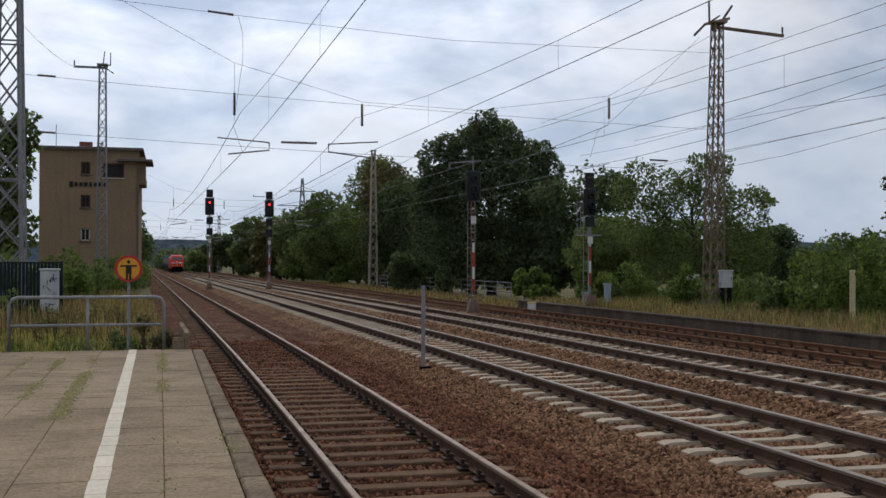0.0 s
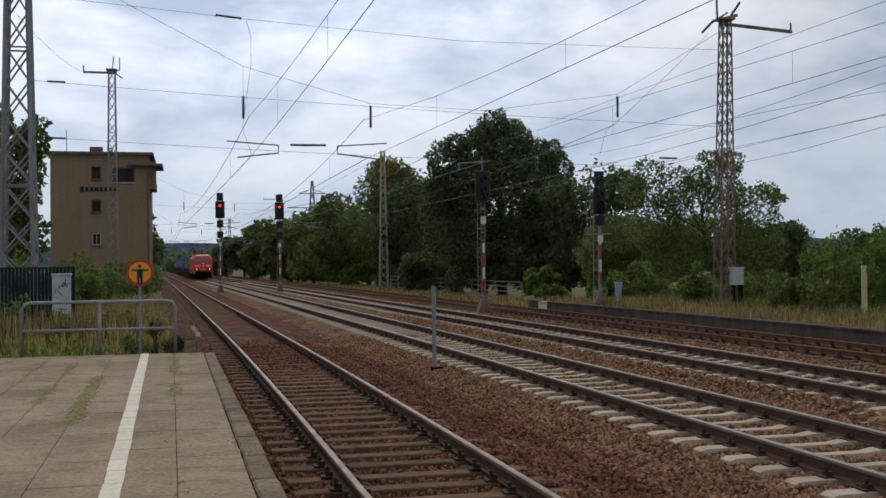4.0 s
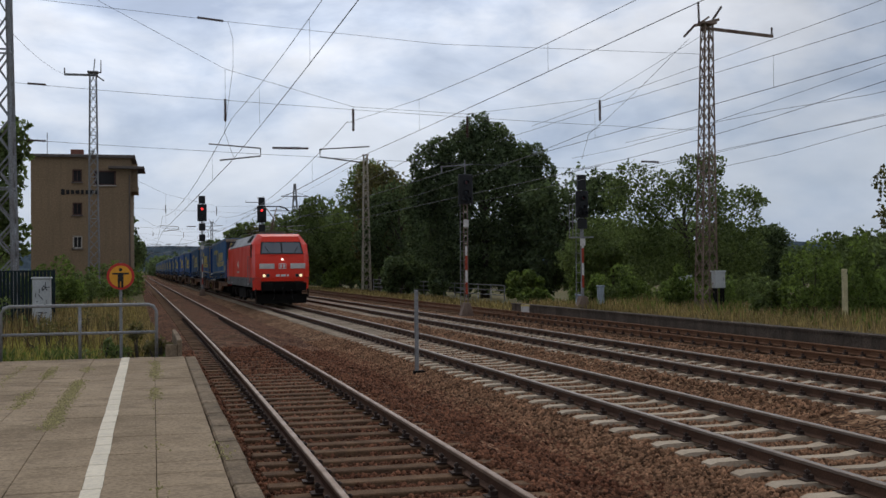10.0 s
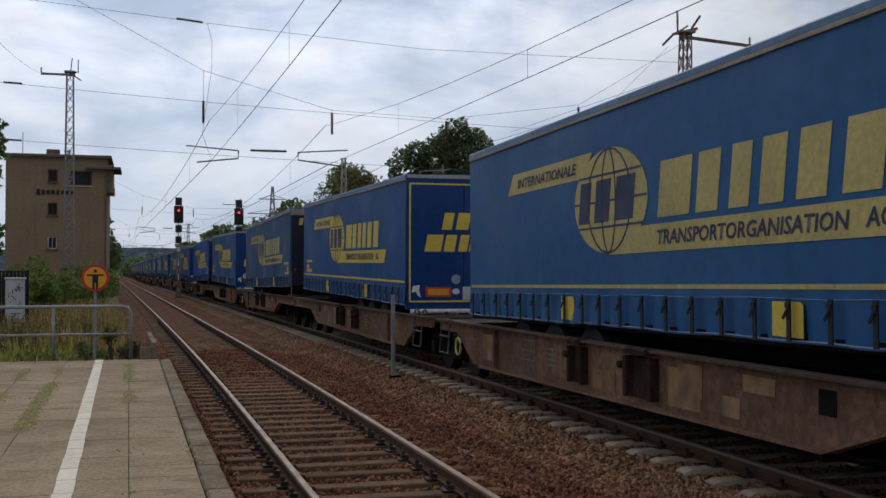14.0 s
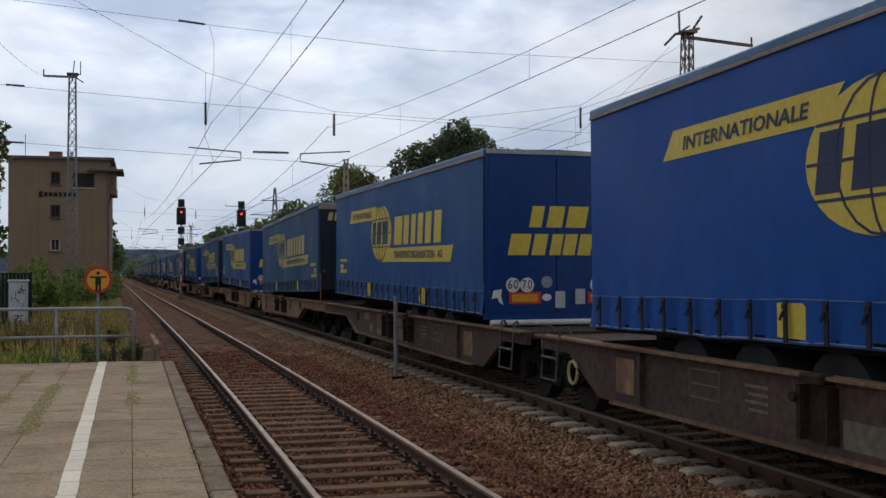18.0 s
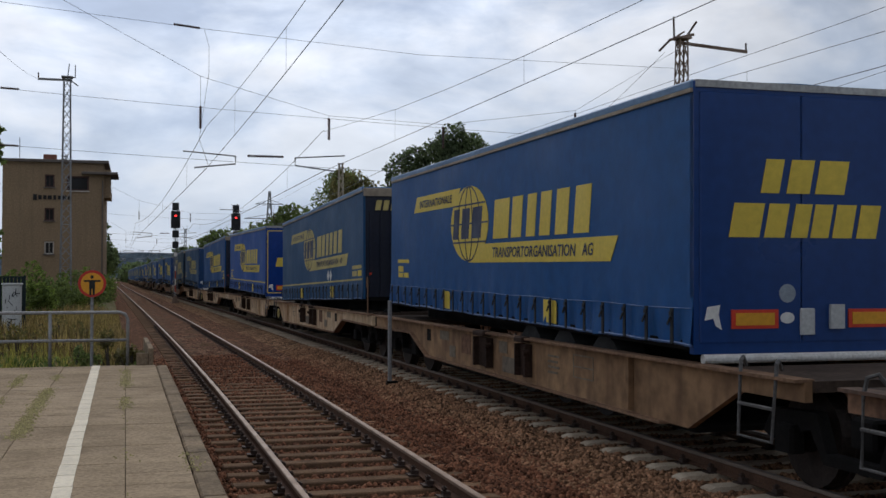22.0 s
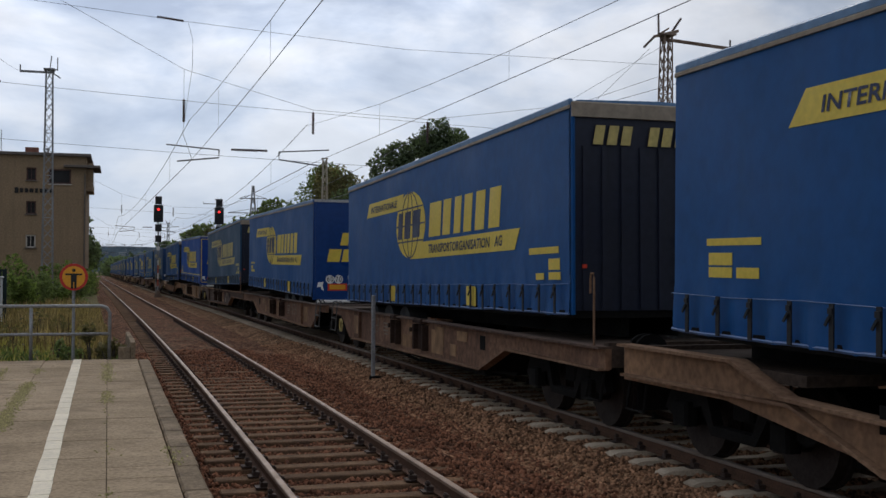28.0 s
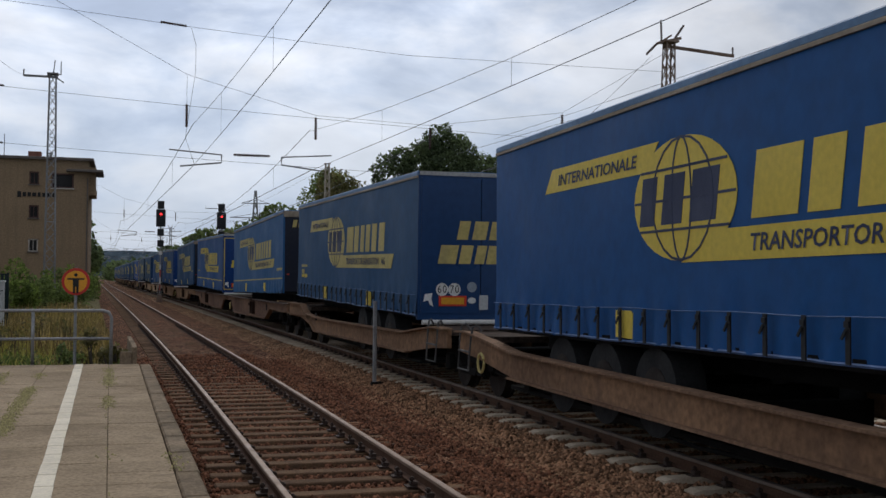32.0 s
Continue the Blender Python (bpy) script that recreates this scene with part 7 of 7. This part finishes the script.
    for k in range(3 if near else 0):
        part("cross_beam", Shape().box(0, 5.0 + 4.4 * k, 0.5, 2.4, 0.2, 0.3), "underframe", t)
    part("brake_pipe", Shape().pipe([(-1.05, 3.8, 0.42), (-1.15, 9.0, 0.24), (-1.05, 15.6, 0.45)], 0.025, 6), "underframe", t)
    bogie(t, 2.1, near)
    if middle_bogie:
        bogie(t, 17.05, near)
    return t


def rings(levels):
    """A hull from stacked plan rings: (z, half width, front y, rear y, corner depth, corner inset)."""
    s, vs = Shape(), []
    for z, hw, a, b, cy, cx in levels:
        vs += [(-hw, a + cy, z), (-hw + cx * 0.35, a + cy * 0.35, z), (-hw + cx, a, z), (hw - cx, a, z), (hw - cx * 0.35, a + cy * 0.35, z), (hw, a + cy, z),
               (hw, b - cy, z), (hw - cx * 0.35, b - cy * 0.35, z), (hw - cx, b, z), (-hw + cx, b, z), (-hw + cx * 0.35, b - cy * 0.35, z), (-hw, b - cy, z)]
    n, k = 12, len(levels)
    fs = [(j * n + i, j * n + (i + 1) % n, (j + 1) * n + (i + 1) % n, (j + 1) * n + i) for j in range(k - 1) for i in range(n)]
    fs += [tuple(range(n - 1, -1, -1)), tuple(range((k - 1) * n, k * n))]
    return s.add(vs, fs)


def pantograph(parent, y, up):
    p = part("pantograph", Shape().box(0, y, 3.98, 1.3, 1.5, 0.05).box(-0.55, y - 0.6, 3.9, 0.12, 0.12, 0.22).box(0.55, y - 0.6, 3.9, 0.12, 0.12, 0.22).box(-0.55, y + 0.6, 3.9, 0.12, 0.12, 0.22).box(0.55, y + 0.6, 3.9, 0.12, 0.12, 0.22), "mast_rust", parent, "single-arm current collector")
    base, knee, head = ((0, y + 0.6, 4.02), (0, y - 0.75, 4.75), (0, y + 0.35, 5.42)) if up else ((0, y + 0.6, 4.02), (0, y - 0.95, 4.14), (0, y + 0.55, 4.24))
    part("lower_arm", Shape().tube(base, knee, 0.055, 8), "mast_rust", p)
    part("coupling_rod", Shape().tube((0.1, base[1] - 0.25, base[2]), (0.1, knee[1] + 0.06, knee[2] - 0.1), 0.022, 6), "mast_rust", p)
    part("upper_arm", Shape().tube((knee[0], knee[1], knee[2]), (-0.32, head[1], head[2]), 0.03, 6).tube(knee, (0.32, head[1], head[2]), 0.03, 6), "mast_rust", p)
    hd = Shape()
    for k in (-0.16, 0.16):
        hd.pipe([(-0.97, head[1] + k, head[2] - 0.20), (-0.78, head[1] + k, head[2] - 0.03), (-0.52, head[1] + k, head[2] + 0.04), (0.52, head[1] + k, head[2] + 0.04), (0.78, head[1] + k, head[2] - 0.03), (0.97, head[1] + k, head[2] - 0.20)], 0.022, 6)
    for x in (-0.55, 0.55):
        hd.tube((x, head[1] - 0.17, head[2]), (x, head[1] + 0.17, head[2]), 0.02, 6)
    part("contact_strip", hd, "underframe", p)


def make_loco():
    t = thing("electric_locomotive", "red electric freight locomotive with grey skirt and roof, headlights on", "locomotive")
    Lb = 19.58
    def lv(z, hw, a, cy, cx):
        return (z, hw, a, Lb - a, cy, cx)
    part("skirt", rings([lv(0.98, 1.46, 1.6, 0.3, 0.1), lv(1.03, 1.48, 1.55, 0.3, 0.1), lv(1.49, 1.495, 1.45, 0.3, 0.1)]), "loco_grey", t, "grey lower body band")
    part("body", rings([lv(1.494, 1.495, 0.90, 0.62, 0.34), lv(2.1, 1.495, 0.92, 0.62, 0.34), lv(2.74, 1.485, 1.08, 0.66, 0.34), lv(3.24, 1.46, 1.515, 0.60, 0.36)]), "loco_red", t, "red body sides and cab fronts")
    for a, k in ((0.0, 1), (Lb, -1)):
        y = lambda v: a + k * (v + 0.28 * max(0.0, min(1.0, (2.3 - v) / 1.3)))
        part("cab_roof", Shape().add([(x, y(v), z) for x, v, z in ((-1.46, 2.02, 3.244), (-1.10, 1.30, 3.244), (1.10, 1.30, 3.244), (1.46, 2.02, 3.244), (-0.94, 1.64, 3.66), (0.94, 1.64, 3.66), (-1.08, 2.35, 3.79), (1.08, 2.35, 3.79), (-1.46, 2.9, 3.244), (1.46, 2.9, 3.244), (-1.09, 2.9, 3.82), (1.09, 2.9, 3.82))],
                                     [(1, 2, 5, 4), (0, 1, 4, 6), (2, 3, 7, 5), (4, 5, 7, 6), (0, 6, 10, 8), (3, 9, 11, 7), (6, 7, 11, 10), (8, 10, 11, 9)]), "loco_red", t, "red cab roof")
        ap = Shape()
        ap.prism([(y(0.63), 1.30), (y(0.60), 1.49), (y(1.50), 1.49), (y(1.50), 1.30)], "x", -1.12, 1.12)
        ap.add([(x, y(v), z) for x, v, z in ((-1.12, 0.66, 0.84), (-1.12, 0.61, 1.49), (-1.46, 1.5, 0.84), (-1.49, 1.47, 1.49), (1.12, 0.66, 0.84), (1.12, 0.61, 1.49), (1.46, 1.5, 0.84), (1.49, 1.47, 1.49))], [(0, 1, 3, 2), (4, 5, 7, 6)])
        part("apron", ap, "loco_red", t, "red lower cab front")
        part("buffer_beam", Shape().box(0, y(0.72), 1.02, 2.2, 0.16, 0.44, 0.02), "underframe", t)
        part("snow_plough", Shape().prism([(-1.25, 0.14), (1.25, 0.14), (1.32, 0.62), (-1.32, 0.62)], "y", y(0.78), y(0.86)), "underframe", t)
        for d in (-1, 1):
            bf = part("buffer", Shape().tube((d * 0.875, y(0.62), 1.03), (d * 0.875, y(0.12), 1.03), 0.13, 12), "underframe", t)
            part("buffer_plate", Shape().box(d * 0.875, y(0.05), 1.03, 0.58, 0.09, 0.40, 0.06), "underframe", bf)
            part("foot_step", Shape().box(d * 1.2, y(0.85), 0.5, 0.35, 0.25, 0.03).box(d * 1.36, y(0.85), 0.7, 0.03, 0.25, 0.42), "underframe", t)
            # windscreen half, tilted back like the cab front
            ws = [(0.04, 0.815, 2.765), (1.06, 0.825, 2.765), (0.96, 1.30, 3.325), (0.04, 1.29, 3.325)]
            off = 0.035
            part("windscreen", Shape().add([(d * x, y(v - off), z) for x, v, z in ws] + [(d * x, y(v + 0.03), z) for x, v, z in ws], [(0, 1, 2, 3), (7, 6, 5, 4), (0, 4, 5, 1), (1, 5, 6, 2), (2, 6, 7, 3), (3, 7, 4, 0)]), "glass_cab", t, "windscreen pane, sky reflection painted into its blue-grey tint")
            part("sun_blind", Shape().add([(d * x, y(v), z) for x, v, z in ((0.08, 1.155, 3.165), (0.98, 1.16, 3.165), (0.955, 1.21, 3.235), (0.08, 1.205, 3.235))], [(0, 1, 2, 3)]), "galvanised", t, "pale sun blind behind the glass")
            part("wiper", Shape().tube((d * 0.62, y(0.76), 2.74), (d * 0.86, y(1.0), 3.12), 0.012, 5), "black_paint", t)
            part("white_panel", Shape().box(d * 0.80, y(0.615), 2.09, 0.78, 0.03, 0.27, 0.01), "white_paint", t, "white panel on the cab front")
            for x, m, r in ((0.95, "headlight", 0.08), (0.75, "lens_dark", 0.075)):
                l = part("lamp_housing", Shape().tube((d * x, y(0.64), 1.60), (d * x, y(0.585), 1.60), r + 0.02, 14), "loco_grey", t)
                part("headlight", Shape().tube((d * x, y(0.585), 1.60), (d * x, y(0.572), 1.60), r, 14), m, l, "warm glowing headlamp" if m == "headlight" else "")
            part("grab_rail", Shape().pipe([(d * 0.75, y(0.64), 2.34), (d * 0.75, y(0.59), 2.34), (d * 1.0, y(0.60), 2.34), (d * 1.0, y(0.65), 2.34)], 0.013, 5), "loco_red", t)
            # side of the cab
            part("cab_window", Shape().box(d * 1.488, y(2.12), 2.90, 0.03, 0.42, 0.72, 0.012), "glass_dark", t, "dark side window")
            part("cab_door", Shape().box(d * 1.497, y(3.05), 2.15, 0.012, 0.62, 1.9), "loco_red", t)
            for v in (2.66, 3.45):
                part("hand_rail", Shape().pipe([(d * 1.50, y(v), 1.02), (d * 1.55, y(v), 1.06), (d * 1.55, y(v), 2.62), (d * 1.50, y(v), 2.66)], 0.014, 6), "galvanised", t)
            for z in (0.35, 0.72, 1.06):
                part("step", Shape().box(d * 1.40, y(3.05), z, 0.16, 0.42, 0.03), "underframe", t)
            # flat black plate paints the shade of a step recess
            part("step_recess", Shape().box(d * 1.494, y(3.05), 1.22, 0.02, 0.5, 0.22), "black_paint", t)
            for v0, v1, v2 in ((3.25, 3.55, 4.1), (4.25, 4.25, 4.95)):
                vent = part("vent_panel", Shape().add([(d * (x + o), y(v), z + o) for o in (0.0, 0.025) for x, v, z in ((1.395, v0, 3.40), (1.395, v2, 3.40), (1.165, v2, 3.735), (1.165, v1, 3.735))], [(0, 1, 2, 3), (7, 6, 5, 4), (0, 4, 5, 1), (1, 5, 6, 2), (2, 6, 7, 3), (3, 7, 4, 0)]), "underframe", t, "dark louvred roof vent")
        wf = [(-1.13, 0.78, 2.715), (1.13, 0.78, 2.715), (1.02, 1.325, 3.37), (-1.02, 1.325, 3.37)]
        part("window_frame", Shape().add([(x, y(v - 0.012), z) for x, v, z in wf] + [(x, y(v + 0.05), z) for x, v, z in wf], [(0, 1, 2, 3), (7, 6, 5, 4), (0, 4, 5, 1), (1, 5, 6, 2), (2, 6, 7, 3), (3, 7, 4, 0)]), "black_paint", t, "black windscreen surround")
        part("top_headlamp", Shape().tube((0, y(0.74), 2.44), (0, y(0.64), 2.44), 0.055, 14), "toplight", t, "bright upper headlamp")
        part("front_rail", Shape().pipe([(-0.62, y(0.75), 2.66), (-0.62, y(0.68), 2.66), (0.62, y(0.68), 2.66), (0.62, y(0.75), 2.66)], 0.02, 6), "loco_red", t)
        lg = part("front_emblem", Shape().box(0, y(0.605), 2.09, 0.40, 0.02, 0.28, 0.03), "decal_white", t, "white-framed square emblem")
        part("emblem_field", Shape().box(0, y(0.596), 2.09, 0.34, 0.02, 0.22), "loco_red", lg)
        for x in (-0.08, 0.08):
            part("emblem_bar", Shape().box(x, y(0.586), 2.09, 0.10, 0.012, 0.16), "decal_white", lg)
        for i, w in enumerate((0.2, 0.24, 0.08)):
            part("number_bar", Shape().box((-0.24, 0.05, 0.28)[i], y(0.595), 1.60, w, 0.012, 0.11), "decal_white", t)
        part("coupling", Shape().tube((0, y(0.6), 0.95), (0, y(0.25), 0.9), 0.06, 8).tube((0, y(0.25), 0.9), (0, y(0.28), 0.5), 0.05, 8), "underframe", t)
        for x in (-0.45, 0.45):
            part("air_hose", Shape().pipe([(x, y(0.6), 0.86), (x, y(0.42), 0.74), (x * 1.05, y(0.40), 0.45), (x * 1.1, y(0.5), 0.36)], 0.03, 6), "black_paint", t)
    roof = Shape().prism([(-1.462, 3.236), (-1.10, 3.82), (-0.8, 3.85), (0.8, 3.85), (1.10, 3.82), (1.462, 3.236)], "y", 2.904, Lb - 2.904)
    part("roof", roof, "loco_roof", t, "grey sloping roof panels")
    for d in (-1, 1):
        part("roof_gutter", Shape().box(d * 1.47, Lb / 2, 3.255, 0.03, Lb - 6.2, 0.03), "loco_roof", t)
        for k in range(9):
            part("roof_bolt", Shape().box(d * 1.06, 4.4 + 1.35 * k, 3.85, 0.04, 0.09, 0.07), "black_paint", t)
        lg = part("side_emblem", Shape().box(d * 1.499, Lb / 2, 2.21, 0.012, 0.60, 0.40), "decal_white", t, "white-framed square emblem")
        part("emblem_field", Shape().box(d * 1.503, Lb / 2, 2.21, 0.012, 0.53, 0.33), "loco_red", lg)
        for y in (-0.13, 0.13):
            part("emblem_bar", Shape().box(d * 1.507, Lb / 2 + y, 2.21, 0.012, 0.15, 0.24), "decal_white", lg)
        for y, w in ((-0.58, 0.22), (-0.26, 0.28), (0.06, 0.26), (0.42, 0.36), (0.70, 0.12)):
            part("number_bar", Shape().box(d * 1.499, Lb / 2 + y, 1.78, 0.012, w, 0.10), "decal_white", t)
        for y in (4.6, 6.9, 9.4, 12.8, 15.4):
            pocket = part("tie_down", Shape().prism([(y - 0.045, 1.29), (y - 0.045, 1.42), (y, 1.45), (y + 0.045, 1.42), (y + 0.045, 1.29), (y, 1.26)], "x", d * 1.492, d * 1.502), "black_paint", t)
        for y, w in ((3.9, 0.5), (5.8, 0.24), (14.1, 0.5), (16.2, 0.3)):
            part("stencil_bar", Shape().box(d * 1.497, y, 1.13, 0.010, w, 0.05), "decal_white", t)
    part("transformer", Shape().box(0, Lb / 2, 0.58, 2.5, 4.2, 0.56, 0.04), "underframe", t)
    for y0 in (4.9, Lb - 4.9):
        b = part("bogie", Shape().box(0, y0, 0.66, 2.3, 0.7, 0.3, 0.03), "underframe", t)
        for d in (-1, 1):
            part("side_frame", Shape().prism([(y0 - 2.1, 0.52), (y0 - 2.0, 0.80), (y0 + 2.0, 0.80), (y0 + 2.1, 0.52), (y0 + 0.8, 0.50), (y0 + 0.5, 0.36), (y0 - 0.5, 0.36), (y0 - 0.8, 0.50)], "x", d * 1.08, d * 1.20), "underframe", b)
            for k in (-1.3, 1.3):
                part("axle_box", Shape().box(d * 1.24, y0 + k, 0.60, 0.14, 0.42, 0.36, 0.04), "underframe", b)
                part("spring", Shape().tube((d * 1.18, y0 + k * 0.55, 0.62), (d * 1.18, y0 + k * 0.55, 0.86), 0.11, 10), "underframe", b)
            part("damper", Shape().tube((d * 1.26, y0 - 0.5, 0.72), (d * 1.26, y0 + 0.6, 0.78), 0.045, 8), "underframe", b)
        for k in (-1.3, 1.3):
            for d in (-1, 1):
                part("wheel", Shape().tube((d * 0.69, y0 + k, 0.625), (d * 0.83, y0 + k, 0.625), 0.625, 26), "wheel_steel", b)
        for d in (-1, 1):
            part("sand_box", Shape().box(d * 1.1, y0 - 2.25, 0.72, 0.3, 0.3, 0.4, 0.04), "underframe", b)
    pantograph(t, 5.3, True)
    pantograph(t, Lb - 4.6, False)
    for y in (7.4, 9.0, 10.8, 12.3):
        part("roof_insulator", Shape().tube((0.3, y, 3.74), (0.3, y, 3.98), 0.06, 8), "insulator", t)
    part("roof_cable", Shape().pipe([(0.3, 6.0, 4.0), (0.3, 7.4, 4.0), (0.3, 12.3, 4.0), (0.3, 14.2, 4.0)], 0.02, 6), "wire", t)
    return t


# ---------------------------------------------------------------- the train

# how far the front of the first trailer is along the track, second by second
ADVANCE = [(0, 269.0), (2, 230.5), (3.5, 202.5), (6, 155.5), (8, 117.0), (9, 97.6), (10, 78.4), (11, 60.4), (12, 42.2), (12.5, 33.2), (13, 24.5), (14, 4.65), (17, -50.3), (18, -68.9), (19, -88.25), (20, -106.65),
           (21, -126.25), (22, -144.5), (23, -163.5), (24, -183.75), (25, -202.3), (28, -260.6), (29, -280.9), (30, -299.65), (31, -319.5), (32, -339.6)]
TIMES = [0, 1, 2, 3, 4, 5, 6, 7, 8, 9, 10, 11, 12, 12.5, 13, 14, 15, 16, 17, 18, 19, 20, 21, 22, 23, 24, 25, 26, 27, 28, 29, 30, 31, 32]


def advance(t):
    for (a, u), (b, v) in zip(ADVANCE[:-1], ADVANCE[1:]):
        if t <= b:
            return u + (v - u) * (t - a) / (b - a)
    return ADVANCE[-1][1]


PITCH, GAP = 34.2, 4.4
MOVING = []


def rider(ob, start, flip=False):
    """Notes a thing that rides start metres behind the first trailer's front."""
    MOVING.append((ob, start, flip, Matrix.Identity(4)))


def trailer_rider(ob, start, nose_first, sink, tilt):
    """A trailer leans down towards its wheels: tilt is the drop over its length, sink lowers the whole."""
    high = 0.08 if nose_first else -0.10
    a = math.degrees(math.atan(tilt / LEN)) * (-1 if nose_first else 1)
    MOVING.append((ob, start, False, pose(0, 0, high + sink, a)))


def train_pose(s, flip):
    m = track_pose(TRACKS[1], s)
    return m @ pose(0, 0, 0, 0, 0, 180) if flip else m


loco = make_loco()
rider(loco, -21.85)

TRAILER_LABELS = {
    "bright": "bright blue curtain-sided trailer with yellow graphics",
    "blue": "blue curtain-sided trailer with yellow graphics",
    "washed": "pale weathered blue curtain-sided trailer with faded yellow graphics",
    "dull": "weathered blue curtain-sided trailer with faded yellow graphics",
    "grey": "dirty grey-blue curtain-sided trailer with faded yellow graphics",
}
# for each wagon: colour of the wagon, then (shade, stripe, discs, diamonds) of its leading and trailing trailer
CONSIST = [
    ("wagon_rust", ("washed", 1, 0, 0), ("blue", 1, 0, 0)),
    ("wagon_rust", ("dull", 0, 0, 0), ("blue", 0, 1, 0)),
    ("wagon_dark", ("bright", 0, 0, 0), ("blue", 0, 1, 0)),
    ("wagon_tan", ("dull", 0, 0, 0), ("blue", 0, 1, 0)),
    ("wagon_rust wagon_tan", ("dull", 0, 0, 0), ("blue", 0, 0, 0)),
    ("wagon_cream", ("dull", 1, 0, 1), ("bright", 1, 0, 0)),
    ("wagon_cream", ("blue", 0, 0, 0), ("dull", 0, 1, 0)),
    ("wagon_brown", ("grey", 0, 0, 0), ("blue", 0, 1, 0)),
    ("wagon_rust", ("blue", 0, 0, 0), ("blue", 0, 1, 0)),
    ("wagon_dark wagon_tan", ("grey", 0, 0, 0), ("bright", 1, 0, 0)),
    ("wagon_brown", ("blue", 0, 0, 0), ("dull", 0, 1, 0)),
]
made = {}
# leading trailers that sit lower, or lean more, than the others
SINK = {0: -0.05, 3: -0.03, 10: -0.07}
TILT = {3: 0.22, 5: 0.28, 10: 0.15}


def trailer_like(doors_first, shade, stripe, discs, diamonds, near):
    key = (doors_first, shade, stripe, discs, diamonds, near)
    if key not in made:
        end = "rear doors leading" if doors_first else "front wall leading"
        made[key] = make_trailer(doors_first, shade, stripe, shade in ("dull", "washed", "grey"), discs, diamonds, near, len(made) + 1, TRAILER_LABELS[shade] + ", " + end)
        return made[key]
    return copy_thing(made[key], pose(0, 0, 0))


for k in range(20):
    paint, a, b = CONSIST[k] if k < len(CONSIST) else CONSIST[(k * 3) % len(CONSIST)]
    near = k < 11
    trailer_rider(trailer_like(False, *a, near), PITCH * k, True, SINK.get(k, 0.0), TILT.get(k, 0.165))
    trailer_rider(trailer_like(True, *b, near), PITCH * k + 13.6 + GAP, False, -0.04 if k == 7 else 0.0, 0.155)
    for mid in (True, False):
        coat = paint.split()[0 if mid else -1]
        key = (coat, mid, near)
        if key not in made:
            made[key] = make_wagon(coat, mid, near, {"wagon_tan": "tan rust-streaked pocket wagon half carrying a trailer", "wagon_dark": "dark rusty pocket wagon half carrying a trailer", "wagon_rust": "rust-stained brown pocket wagon half carrying a trailer", "wagon_cream": "cream-white rusty pocket wagon half carrying a trailer", "wagon_brown": "brown painted pocket wagon half carrying a trailer"}[coat])
            w = made[key]
        else:
            w = copy_thing(made[key], pose(0, 0, 0))
        rider(w, PITCH * k - 1.3 if mid else PITCH * k - 1.3 + 34.2, not mid)


def motions():
    for ob, start, flip, lean in MOVING:
        walk(ob, [(t, train_pose(advance(t) + start, flip) @ lean) for t in TIMES])


motions()
